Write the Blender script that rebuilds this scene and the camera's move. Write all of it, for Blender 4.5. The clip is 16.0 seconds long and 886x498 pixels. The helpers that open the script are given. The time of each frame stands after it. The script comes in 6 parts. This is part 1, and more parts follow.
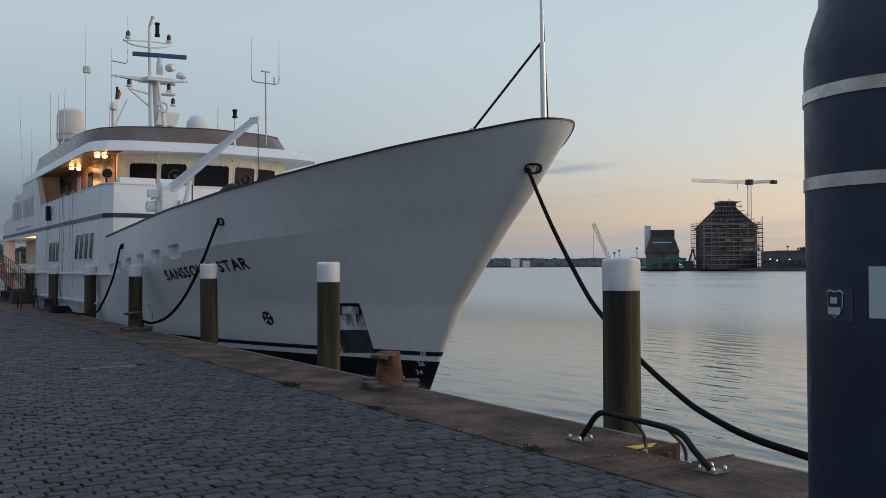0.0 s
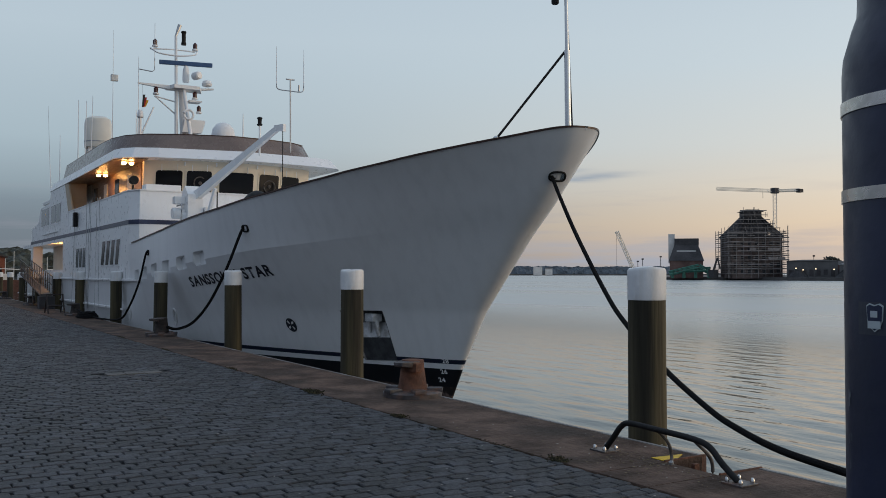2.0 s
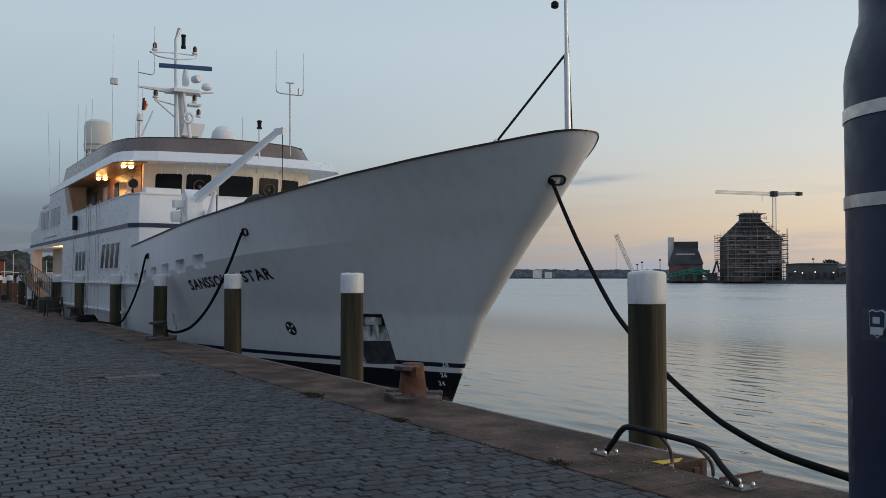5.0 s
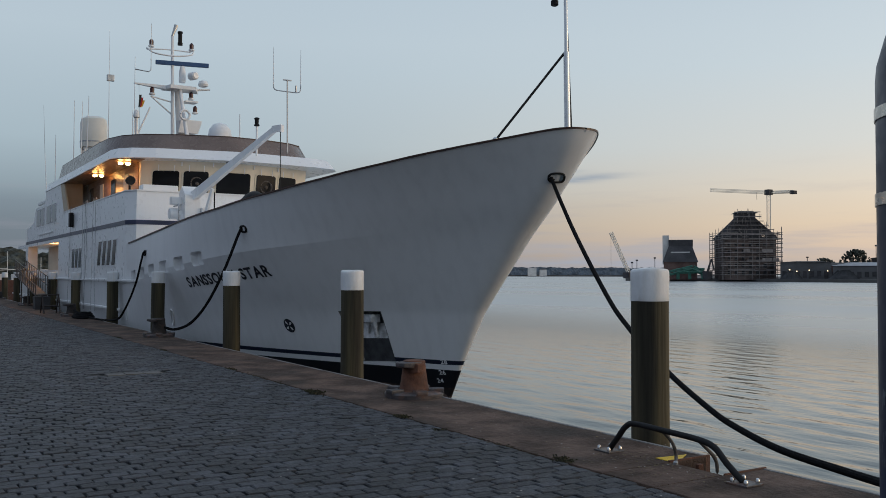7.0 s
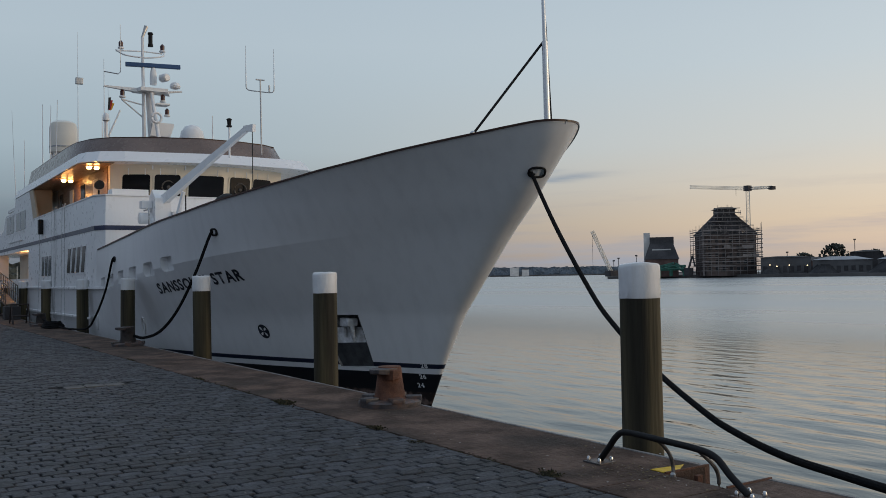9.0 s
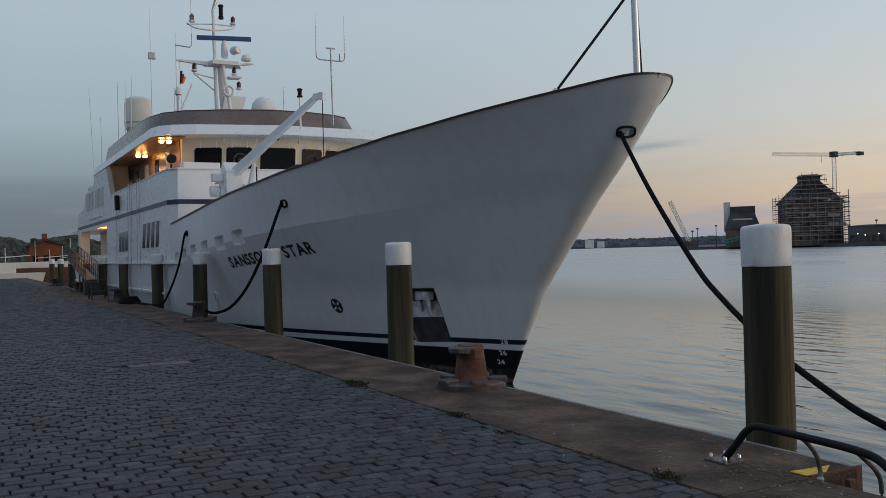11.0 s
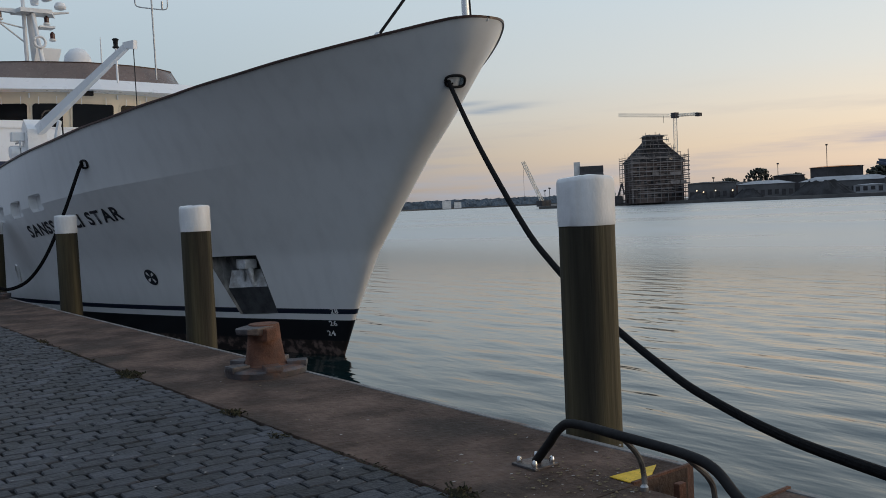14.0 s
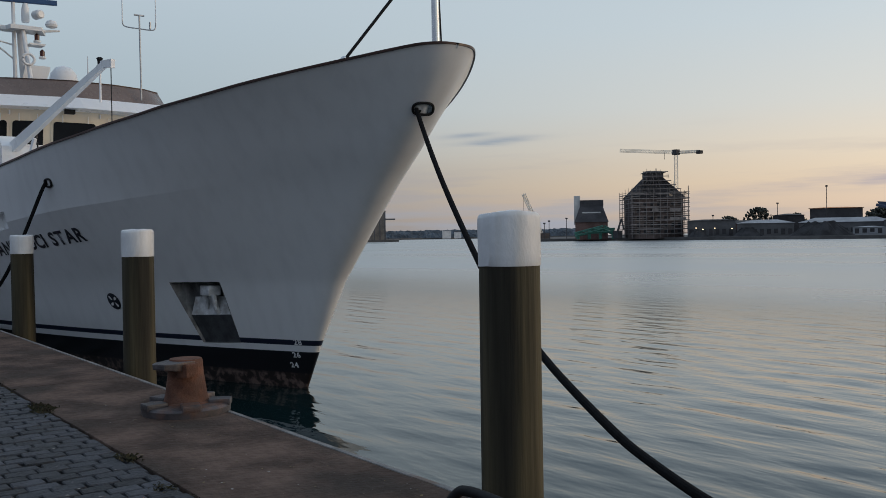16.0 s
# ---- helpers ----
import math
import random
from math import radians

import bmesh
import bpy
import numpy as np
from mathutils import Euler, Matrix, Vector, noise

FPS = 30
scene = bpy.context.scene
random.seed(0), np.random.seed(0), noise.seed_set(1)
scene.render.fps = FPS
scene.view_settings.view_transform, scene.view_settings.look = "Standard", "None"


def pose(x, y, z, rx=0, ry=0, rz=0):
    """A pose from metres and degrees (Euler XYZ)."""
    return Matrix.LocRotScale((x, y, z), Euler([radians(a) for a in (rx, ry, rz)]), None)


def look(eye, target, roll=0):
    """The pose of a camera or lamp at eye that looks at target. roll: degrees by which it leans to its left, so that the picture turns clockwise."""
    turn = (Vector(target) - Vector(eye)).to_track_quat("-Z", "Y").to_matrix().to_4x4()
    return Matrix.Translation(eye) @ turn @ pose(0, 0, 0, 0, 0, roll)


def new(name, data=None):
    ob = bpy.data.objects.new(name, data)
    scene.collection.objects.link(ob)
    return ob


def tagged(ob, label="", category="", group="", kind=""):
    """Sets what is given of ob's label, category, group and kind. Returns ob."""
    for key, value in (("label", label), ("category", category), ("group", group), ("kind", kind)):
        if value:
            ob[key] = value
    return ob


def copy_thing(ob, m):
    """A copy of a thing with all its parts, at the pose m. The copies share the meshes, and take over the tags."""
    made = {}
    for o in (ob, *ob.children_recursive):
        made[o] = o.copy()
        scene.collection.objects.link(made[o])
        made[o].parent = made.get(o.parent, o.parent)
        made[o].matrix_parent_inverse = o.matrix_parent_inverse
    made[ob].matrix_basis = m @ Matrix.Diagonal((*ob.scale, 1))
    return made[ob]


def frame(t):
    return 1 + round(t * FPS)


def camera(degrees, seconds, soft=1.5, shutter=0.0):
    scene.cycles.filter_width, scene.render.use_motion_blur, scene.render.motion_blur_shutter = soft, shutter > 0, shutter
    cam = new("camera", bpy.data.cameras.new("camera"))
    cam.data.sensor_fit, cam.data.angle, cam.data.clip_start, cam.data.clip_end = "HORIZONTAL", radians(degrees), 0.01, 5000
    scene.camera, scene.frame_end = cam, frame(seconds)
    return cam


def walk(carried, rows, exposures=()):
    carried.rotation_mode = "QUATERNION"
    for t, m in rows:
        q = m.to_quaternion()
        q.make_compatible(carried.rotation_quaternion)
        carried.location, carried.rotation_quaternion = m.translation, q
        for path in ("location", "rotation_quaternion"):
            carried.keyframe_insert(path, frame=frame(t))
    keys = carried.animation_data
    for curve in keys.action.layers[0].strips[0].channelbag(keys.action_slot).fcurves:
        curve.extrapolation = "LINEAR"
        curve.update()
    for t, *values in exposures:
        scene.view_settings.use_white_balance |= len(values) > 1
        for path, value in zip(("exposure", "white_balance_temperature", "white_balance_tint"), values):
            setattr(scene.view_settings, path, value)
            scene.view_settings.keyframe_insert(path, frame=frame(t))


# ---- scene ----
cam = camera(52.7, 16.0, soft=0.6)
PATH = [
    (0, (-6.206, -0.572, 1.606), (-5.121, 1.108, 1.643), -0.3),
    (0.5, (-6.200, -0.548, 1.603), (-5.147, 1.153, 1.605), 0.1),
    (1, (-6.202, -0.557, 1.606), (-5.151, 1.144, 1.630), -0.3),
    (1.5, (-6.204, -0.551, 1.614), (-5.139, 1.142, 1.649), -0.3),
    (2, (-6.216, -0.551, 1.613), (-5.174, 1.155, 1.667), -0.0),
    (2.5, (-6.217, -0.552, 1.618), (-5.148, 1.139, 1.643), 0.2),
    (3, (-6.237, -0.565, 1.616), (-5.208, 1.149, 1.681), 0.5),
    (3.5, (-6.249, -0.571, 1.622), (-5.213, 1.139, 1.694), 0.4),
    (4, (-6.234, -0.552, 1.619), (-5.211, 1.166, 1.675), 0.1),
    (4.5, (-6.238, -0.563, 1.618), (-5.200, 1.145, 1.676), 0.1),
    (5, (-6.226, -0.551, 1.619), (-5.183, 1.154, 1.680), 0.0),
    (7.5, (-6.321, -0.494, 1.606), (-5.264, 1.203, 1.660), 0.0),
    (8, (-6.214, -0.354, 1.596), (-5.152, 1.340, 1.643), -0.8),
    (10.5, (-5.522, 0.789, 1.563), (-4.414, 2.451, 1.657), -0.8),
    (10.7, (-5.496, 0.916, 1.536), (-4.492, 2.644, 1.599), -1.2),
    (11, (-5.381, 1.022, 1.539), (-4.437, 2.785, 1.542), -1.6),
    (11.2, (-5.315, 1.050, 1.513), (-4.411, 2.834, 1.536), -2.0),
    (11.5, (-5.130, 1.119, 1.548), (-4.182, 2.880, 1.561), -0.7),
    (11.7, (-5.037, 1.210, 1.524), (-4.041, 2.946, 1.513), -1.1),
    (12, (-4.890, 1.363, 1.535), (-3.862, 3.078, 1.514), -0.1),
    (12.2, (-4.853, 1.402, 1.505), (-3.766, 3.080, 1.481), -1.1),
    (12.5, (-4.721, 1.535, 1.528), (-3.546, 3.153, 1.480), -0.5),
    (12.7, (-4.701, 1.549, 1.517), (-3.548, 3.182, 1.485), -0.6),
    (13, (-4.534, 1.643, 1.520), (-3.496, 3.352, 1.478), -0.5),
    (13.2, (-4.443, 1.679, 1.514), (-3.429, 3.403, 1.476), 0.0),
    (13.5, (-4.316, 1.775, 1.529), (-3.265, 3.475, 1.469), -0.6),
    (13.7, (-4.251, 1.834, 1.505), (-3.119, 3.481, 1.431), -2.4),
    (14, (-4.146, 1.884, 1.507), (-2.941, 3.478, 1.414), -2.6),
    (14.2, (-4.045, 1.915, 1.485), (-2.874, 3.534, 1.391), -2.2),
    (14.5, (-3.940, 1.881, 1.505), (-2.790, 3.515, 1.409), -0.7),
    (14.7, (-3.866, 1.887, 1.489), (-2.673, 3.487, 1.362), -1.5),
    (15, (-3.758, 1.947, 1.498), (-2.488, 3.486, 1.356), -1.6),
    (15.2, (-3.688, 2.014, 1.494), (-2.397, 3.535, 1.349), -2.4),
    (15.5, (-3.584, 2.048, 1.510), (-2.317, 3.593, 1.431), -2.5),
    (15.7, (-3.519, 2.007, 1.509), (-2.288, 3.584, 1.491), -1.5),
    (16, (-3.380, 1.972, 1.525), (-2.172, 3.565, 1.498), -0.9),
]
walk(cam, [(t, look(eye, target, roll)) for t, eye, target, roll in PATH], [(0, 0.22), (5, 0.22), (8, 0.17), (10.5, -0.03), (11, 0.04), (12.5, 0.16), (14.5, 0.38), (15.1, 0.50), (16, 0.14)])

# ---------------------------------------------------------------- light
SUN_AZ = radians(-42)     # direction to the sunset, from +x towards +y
GLOW_AZ = radians(-8)     # middle of the warm half of the sky
world = bpy.data.worlds.new("dusk_sky")
scene.world = world
world.use_nodes = True
wn, wl = world.node_tree.nodes, world.node_tree.links
wn.clear()


def wnode(kind, **kw):
    n = wn.new(kind)
    for k, v in kw.items():
        n.inputs[k].default_value = v
    return n


def wmath(op, a, b=None):
    n = wn.new("ShaderNodeMath")
    n.operation = op
    for i, v in enumerate((a, b)):
        if v is None:
            continue
        if isinstance(v, (int, float)):
            n.inputs[i].default_value = v
        else:
            wl.new(v, n.inputs[i])
    return n.outputs[0]


def wramp(fac, stops):
    n = wn.new("ShaderNodeValToRGB")
    while len(n.color_ramp.elements) < len(stops):
        n.color_ramp.elements.new(0.5)
    for e, (p, c) in zip(n.color_ramp.elements, stops):
        e.position, e.color = p, (*c, 1)
    wl.new(fac, n.inputs[0])
    return n.outputs[0]


def wmix(fac, a, b, blend="MIX"):
    n = wn.new("ShaderNodeMix")
    n.data_type, n.blend_type = "RGBA", blend
    for i, v in ((0, fac), (6, a), (7, b)):
        if isinstance(v, (int, float)):
            n.inputs[i].default_value = v
        elif isinstance(v, tuple):
            n.inputs[i].default_value = (*v, 1)
        else:
            wl.new(v, n.inputs[i])
    return n.outputs[2]


coord = wn.new("ShaderNodeTexCoord")
sep = wn.new("ShaderNodeSeparateXYZ")
wl.new(coord.outputs["Generated"], sep.inputs[0])
up = wmath("MAXIMUM", sep.outputs[2], 0.0)
toward = wmath("ADD", wmath("MULTIPLY", sep.outputs[0], math.cos(GLOW_AZ)), wmath("MULTIPLY", sep.outputs[1], math.sin(GLOW_AZ)))
side = wn.new("ShaderNodeMapRange")
side.interpolation_type = "SMOOTHSTEP"
side.inputs[1].default_value, side.inputs[2].default_value = 0.0, 1.0
wl.new(toward, side.inputs[0])
# elevation ramps, sunset side and the side away from it (0 horizon, 1 zenith)
warm = wramp(up, [(0.0, (0.52, 0.42, 0.36)), (0.03, (0.75, 0.57, 0.42)), (0.053, (0.82, 0.64, 0.45)), (0.09, (0.78, 0.67, 0.53)), (0.135, (0.68, 0.67, 0.62)), (0.22, (0.58, 0.65, 0.68)), (0.4, (0.45, 0.55, 0.64)), (1.0, (0.35, 0.43, 0.55))])
cool = wramp(up, [(0.0, (0.15, 0.18, 0.21)), (0.05, (0.165, 0.205, 0.245)), (0.075, (0.20, 0.25, 0.295)), (0.092, (0.265, 0.33, 0.375)), (0.14, (0.37, 0.455, 0.505)), (0.25, (0.46, 0.545, 0.60)), (0.45, (0.43, 0.525, 0.61)), (1.0, (0.35, 0.43, 0.55))])
away = wramp(up, [(0.0, (0.13, 0.15, 0.20)), (0.15, (0.22, 0.26, 0.34)), (0.4, (0.28, 0.34, 0.44)), (1.0, (0.35, 0.43, 0.55))])
back = wn.new("ShaderNodeMapRange")
back.interpolation_type = "SMOOTHSTEP"
back.inputs[1].default_value, back.inputs[2].default_value = -0.05, -0.75
wl.new(toward, back.inputs[0])
grad = wmix(back.outputs[0], wmix(side.outputs[0], cool, warm), away)
nish = wn.new("ShaderNodeTexSky")
nish.sky_type, nish.sun_disc = "NISHITA", False
nish.sun_elevation, nish.sun_rotation = radians(3), radians(90) - SUN_AZ
nish.air_density, nish.dust_density, nish.ozone_density = 1.0, 1.5, 2.0
nscaled = wmix(1.0, nish.outputs[0], (0.10, 0.10, 0.10), "MULTIPLY")
sky = wmix(0.12, grad, nscaled)
# thin streaks of cloud low over the horizon
cmap = wn.new("ShaderNodeMapping")
cmap.inputs["Scale"].default_value = (2.2, 2.2, 26.0)
cmap.inputs["Location"].default_value = (0.3, 0.9, 0.0)
wl.new(coord.outputs["Generated"], cmap.inputs[0])
cno = wnode("ShaderNodeTexNoise", Scale=2.3, Detail=5.0, Roughness=0.55)
wl.new(cmap.outputs[0], cno.inputs[0])
cmask = wn.new("ShaderNodeMapRange")
cmask.inputs[1].default_value, cmask.inputs[2].default_value = 0.52, 0.72
wl.new(cno.outputs[0], cmask.inputs[0])
low = wn.new("ShaderNodeMapRange")
low.inputs[1].default_value, low.inputs[2].default_value = 0.13, 0.02
wl.new(up, low.inputs[0])
cfac = wmath("MULTIPLY", wmath("MULTIPLY", cmask.outputs[0], low.outputs[0]), 0.55)
sky = wmix(cfac, sky, (0.30, 0.30, 0.34))
azim = wmath("ARCTAN2", sep.outputs[1], sep.outputs[0])
elev = wmath("ARCSINE", sep.outputs[2])


def cloud_bank(az, el, waz, wel, slope, strength, colour):
    """One long bank of cloud: a soft ellipse round a direction, torn by noise."""
    da = wmath("SUBTRACT", azim, radians(az))
    de = wmath("SUBTRACT", wmath("SUBTRACT", elev, radians(el)), wmath("MULTIPLY", da, slope))
    r2 = wmath("ADD", wmath("POWER", wmath("ABSOLUTE", wmath("DIVIDE", da, radians(waz))), 2.0), wmath("POWER", wmath("ABSOLUTE", wmath("DIVIDE", de, radians(wel))), 2.0))
    fall = wmath("EXPONENT", wmath("MULTIPLY", r2, -1.0))
    torn = wn.new("ShaderNodeMapRange")
    torn.inputs[1].default_value, torn.inputs[2].default_value = 0.38, 0.60
    wl.new(cno.outputs[0], torn.inputs[0])
    return wmix(wmath("MULTIPLY", wmath("MULTIPLY", fall, torn.outputs[0]), strength), sky, colour)


sky = cloud_bank(49.6, 5.95, 2.4, 0.26, -0.10, 0.95, (0.25, 0.30, 0.36))
sky = cloud_bank(51.0, 6.45, 1.5, 0.16, -0.06, 0.7, (0.25, 0.30, 0.36))
sky = cloud_bank(27.5, 2.9, 7.0, 0.55, -0.03, 0.95, (0.38, 0.34, 0.36))
sky = cloud_bank(50.0, 0.9, 12.0, 1.1, 0.0, 0.8, (0.30, 0.34, 0.41))
# the afterglow round the place where the sun went down
gaz = wmath("DIVIDE", wmath("SUBTRACT", azim, SUN_AZ), radians(42))
gel = wmath("DIVIDE", elev, radians(20))
lobe = wmath("EXPONENT", wmath("MULTIPLY", wmath("ADD", wmath("MULTIPLY", gaz, gaz), wmath("MULTIPLY", gel, gel)), -1.0))
sky = wmix(lobe, sky, wmix(1.0, sky, (0.95, 0.72, 0.48), "ADD"))
sky = wmix(1.0, sky, (0.99, 1.0, 1.02), "MULTIPLY")
bg = wn.new("ShaderNodeBackground")
bg.inputs[1].default_value = 1.0
wl.new(sky, bg.inputs[0])
wout = wn.new("ShaderNodeOutputWorld")
wl.new(bg.outputs[0], wout.inputs[0])

sun = new("sunset_glow", bpy.data.lights.new("sunset_glow", "SUN"))
sun.data.energy, sun.data.angle, sun.data.color = 0.45, radians(22), (1.0, 0.70, 0.42)
sun.matrix_world = look((math.cos(SUN_AZ) * 50, math.sin(SUN_AZ) * 50, 5.5), (0, 0, 0))

# ---------------------------------------------------------------- materials


def mat(name, color, rough=0.6, metal=0.0, vary=0.12, scale=6.0, bump=0.0, bscale=40.0, tint=None, spec=0.5, emit=None, stretch=(1, 1, 1), streak=None, rand=0.0, coat=0.0, speck=None):
    """A surface: colour that wanders at two scales, fine relief, optional stain colour (tint) and vertical streaks."""
    m = bpy.data.materials.new(name)
    m.use_nodes = True
    N, L = m.node_tree.nodes, m.node_tree.links
    b = N["Principled BSDF"]
    b.inputs["Roughness"].default_value, b.inputs["Metallic"].default_value = rough, metal
    b.inputs["Specular IOR Level"].default_value = spec
    b.inputs["Coat Weight"].default_value = coat
    tc = N.new("ShaderNodeTexCoord")
    mp = N.new("ShaderNodeMapping")
    mp.inputs["Scale"].default_value = stretch
    L.new(tc.outputs["Object"], mp.inputs[0])

    def noise_at(s, detail=4.0):
        n = N.new("ShaderNodeTexNoise")
        n.inputs["Scale"].default_value, n.inputs["Detail"].default_value = s, detail
        L.new(mp.outputs[0], n.inputs[0])
        return n.outputs[0]

    def mixc(f, a, c, blend="MIX"):
        n = N.new("ShaderNodeMix")
        n.data_type, n.blend_type = "RGBA", blend
        for i, v in ((0, f), (6, a), (7, c)):
            if isinstance(v, (int, float)):
                n.inputs[i].default_value = v
            elif isinstance(v, tuple):
                n.inputs[i].default_value = (*v[:3], 1)
            else:
                L.new(v, n.inputs[i])
        return n.outputs[2]

    def rng(v, a, c, lo=0.0, hi=1.0):
        n = N.new("ShaderNodeMapRange")
        for i, w in enumerate((a, c, lo, hi)):
            n.inputs[i + 1].default_value = w
        L.new(v, n.inputs[0])
        return n.outputs[0]

    col = color
    big, small = noise_at(scale), noise_at(scale * 7, 6.0)
    if vary:
        dark, light = tuple(c * (1 - vary) for c in color), tuple(min(1, c * (1 + vary)) for c in color)
        col = mixc(rng(big, 0.38, 0.62), dark, light)
        col = mixc(rng(small, 0.35, 0.65, 0, 0.5), col, mixc(1.0, col, (1 - vary,) * 3, "MULTIPLY"))
    if tint:
        col = mixc(rng(noise_at(scale * 0.6, 7.0), 0.5, 0.66, 0, 0.75), col, tint)
    if streak:
        sm = N.new("ShaderNodeMapping")
        sm.inputs["Scale"].default_value = (3.0, 3.0, 0.15)
        L.new(tc.outputs["Object"], sm.inputs[0])
        sn = N.new("ShaderNodeTexNoise")
        sn.inputs["Scale"].default_value, sn.inputs["Detail"].default_value = 4.0, 5.0
        L.new(sm.outputs[0], sn.inputs[0])
        col = mixc(rng(sn.outputs[0], 0.5, 0.72, 0, 0.6), col, streak)
    if speck:
        sv = N.new("ShaderNodeTexVoronoi")
        sv.inputs["Scale"].default_value = speck[3]
        L.new(mp.outputs[0], sv.inputs[0])
        sm2 = N.new("ShaderNodeMath")
        sm2.operation = "MULTIPLY"
        L.new(rng(sv.outputs["Distance"], 0.16, 0.10), sm2.inputs[0])
        L.new(rng(noise_at(scale * 1.7, 5.0), 0.50, 0.60, 0, 0.8), sm2.inputs[1])
        col = mixc(sm2.outputs[0], col, speck[:3])
    if rand:
        oi = N.new("ShaderNodeObjectInfo")
        geo = N.new("ShaderNodeNewGeometry")
        add = N.new("ShaderNodeMath")
        add.operation = "ADD"
        L.new(oi.outputs["Random"], add.inputs[0])
        L.new(geo.outputs["Random Per Island"], add.inputs[1])
        fr = N.new("ShaderNodeMath")
        fr.operation = "FRACT"
        L.new(add.outputs[0], fr.inputs[0])
        g = N.new("ShaderNodeCombineColor")
        v = rng(fr.outputs[0], 0, 1, 1 - rand, 1 + rand)
        for i in range(3):
            L.new(v, g.inputs[i])
        col = mixc(1.0, col, g.outputs[0], "MULTIPLY")
    if isinstance(col, tuple):
        b.inputs["Base Color"].default_value = (*col[:3], 1)
    else:
        L.new(col, b.inputs["Base Color"])
    L.new(rng(small, 0.3, 0.7, max(0.02, rough - 0.08), min(1, rough + 0.08)), b.inputs["Roughness"])
    if bump:
        bn = N.new("ShaderNodeBump")
        bn.inputs["Strength"].default_value, bn.inputs["Distance"].default_value = bump, 0.02
        L.new(noise_at(bscale, 6.0), bn.inputs["Height"])
        L.new(bn.outputs[0], b.inputs["Normal"])
    if emit:
        b.inputs["Emission Color"].default_value, b.inputs["Emission Strength"].default_value = (*emit[:3], 1), emit[3]
    return m


WHITE = mat("white_paint", (0.80, 0.81, 0.82), 0.32, vary=0.03, scale=0.6, streak=(0.765, 0.765, 0.76))
CREAM = mat("cream_paint", (0.74, 0.66, 0.52), 0.4, vary=0.04, scale=1.0)
DOMEPAINT = mat("dome_gelcoat", (0.80, 0.76, 0.68), 0.35, vary=0.04, scale=1.0)
BEIGE = mat("beige_panel", (0.50, 0.40, 0.28), 0.5, vary=0.06, scale=1.5)
NAVY = mat("navy_paint", (0.02, 0.03, 0.075), 0.35, vary=0.15, scale=2.0)
PILLAR = mat("pillar_paint", (0.016, 0.022, 0.055), 0.42, vary=0.2, scale=3.0, bump=0.06, bscale=25)
PILLAR_CHIP = mat("chipped_paint", (0.16, 0.17, 0.2), 0.7, vary=0.3, scale=30)
SMOKED = mat("smoked_brown_screen", (0.17, 0.13, 0.115), 0.25, vary=0.15, scale=0.8)
DARKGLASS = mat("dark_window_glass", (0.010, 0.011, 0.013), 0.12, vary=0.1, scale=2.0, spec=0.12)
GREYGLASS = mat("grey_window_glass", (0.12, 0.14, 0.16), 0.1, vary=0.1, scale=2.0)
BLACK = mat("black_rubber", (0.012, 0.012, 0.013), 0.6, vary=0.25, scale=8, spec=0.22)
ROPE = mat("black_rope", (0.009, 0.009, 0.010), 0.9, vary=0.3, scale=30, bump=0.6, bscale=90, spec=0.12)
TEAK = mat("varnished_rail", (0.050, 0.020, 0.013), 0.35, vary=0.2, scale=3, spec=0.3)
VARNISH = mat("varnished_panel", (0.21, 0.115, 0.05), 0.35, vary=0.2, scale=1.5, stretch=(1, 0.2, 1))
STEEL = mat("polished_steel", (0.62, 0.62, 0.62), 0.22, metal=1.0, vary=0.05, scale=5)
GALV = mat("galvanised_steel", (0.45, 0.46, 0.47), 0.45, metal=0.9, vary=0.15, scale=12)
BAND = mat("steel_band", (0.60, 0.57, 0.53), 0.3, metal=0.85, vary=0.15, scale=8, tint=(0.36, 0.20, 0.12))
RUST = mat("rusty_iron", (0.13, 0.055, 0.032), 0.85, vary=0.3, scale=7, bump=0.5, bscale=50, tint=(0.10, 0.06, 0.045))
IRON = mat("dark_iron", (0.030, 0.024, 0.022), 0.75, vary=0.3, scale=7, bump=0.4, bscale=50, tint=(0.06, 0.035, 0.025))
DULL = mat("dull_painted_steel", (0.10, 0.092, 0.085), 0.6, vary=0.3, scale=14, spec=0.3, tint=(0.07, 0.045, 0.03))
RUSTTOP = mat("worn_iron", (0.066, 0.058, 0.060), 0.45, vary=0.25, scale=9, bump=0.3, bscale=40, tint=(0.16, 0.08, 0.05))
POCKET = mat("pocket_steel", (0.16, 0.165, 0.17), 0.4, metal=0.3, vary=0.3, scale=4, streak=(0.42, 0.42, 0.42))
PLATE = mat("bare_steel_plate", (0.10, 0.103, 0.11), 0.38, metal=0.4, vary=0.25, scale=5)
ANCHOR = mat("anchor_paint", (0.60, 0.61, 0.62), 0.5, vary=0.2, scale=6, tint=(0.22, 0.18, 0.15))
TIMBER = mat("weathered_pile_wood", (0.041, 0.034, 0.016), 0.8, vary=0.55, scale=4.0, bump=0.5, bscale=30, stretch=(1, 1, 0.05), tint=(0.095, 0.075, 0.035))
CAP = mat("white_pile_cap", (0.74, 0.75, 0.76), 0.42, vary=0.07, scale=4, bump=0.5, bscale=13, streak=(0.66, 0.64, 0.60), stretch=(1, 1, 0.5))
CONCRETE = mat("coping_concrete", (0.114, 0.076, 0.059), 0.85, vary=0.42, scale=1.7, bump=1.0, bscale=24, tint=(0.052, 0.041, 0.034), speck=(0.18, 0.15, 0.12, 26), spec=0.2)
NOSING = mat("edge_nosing", (0.22, 0.21, 0.20), 0.55, vary=0.25, scale=4, tint=(0.15, 0.09, 0.06))
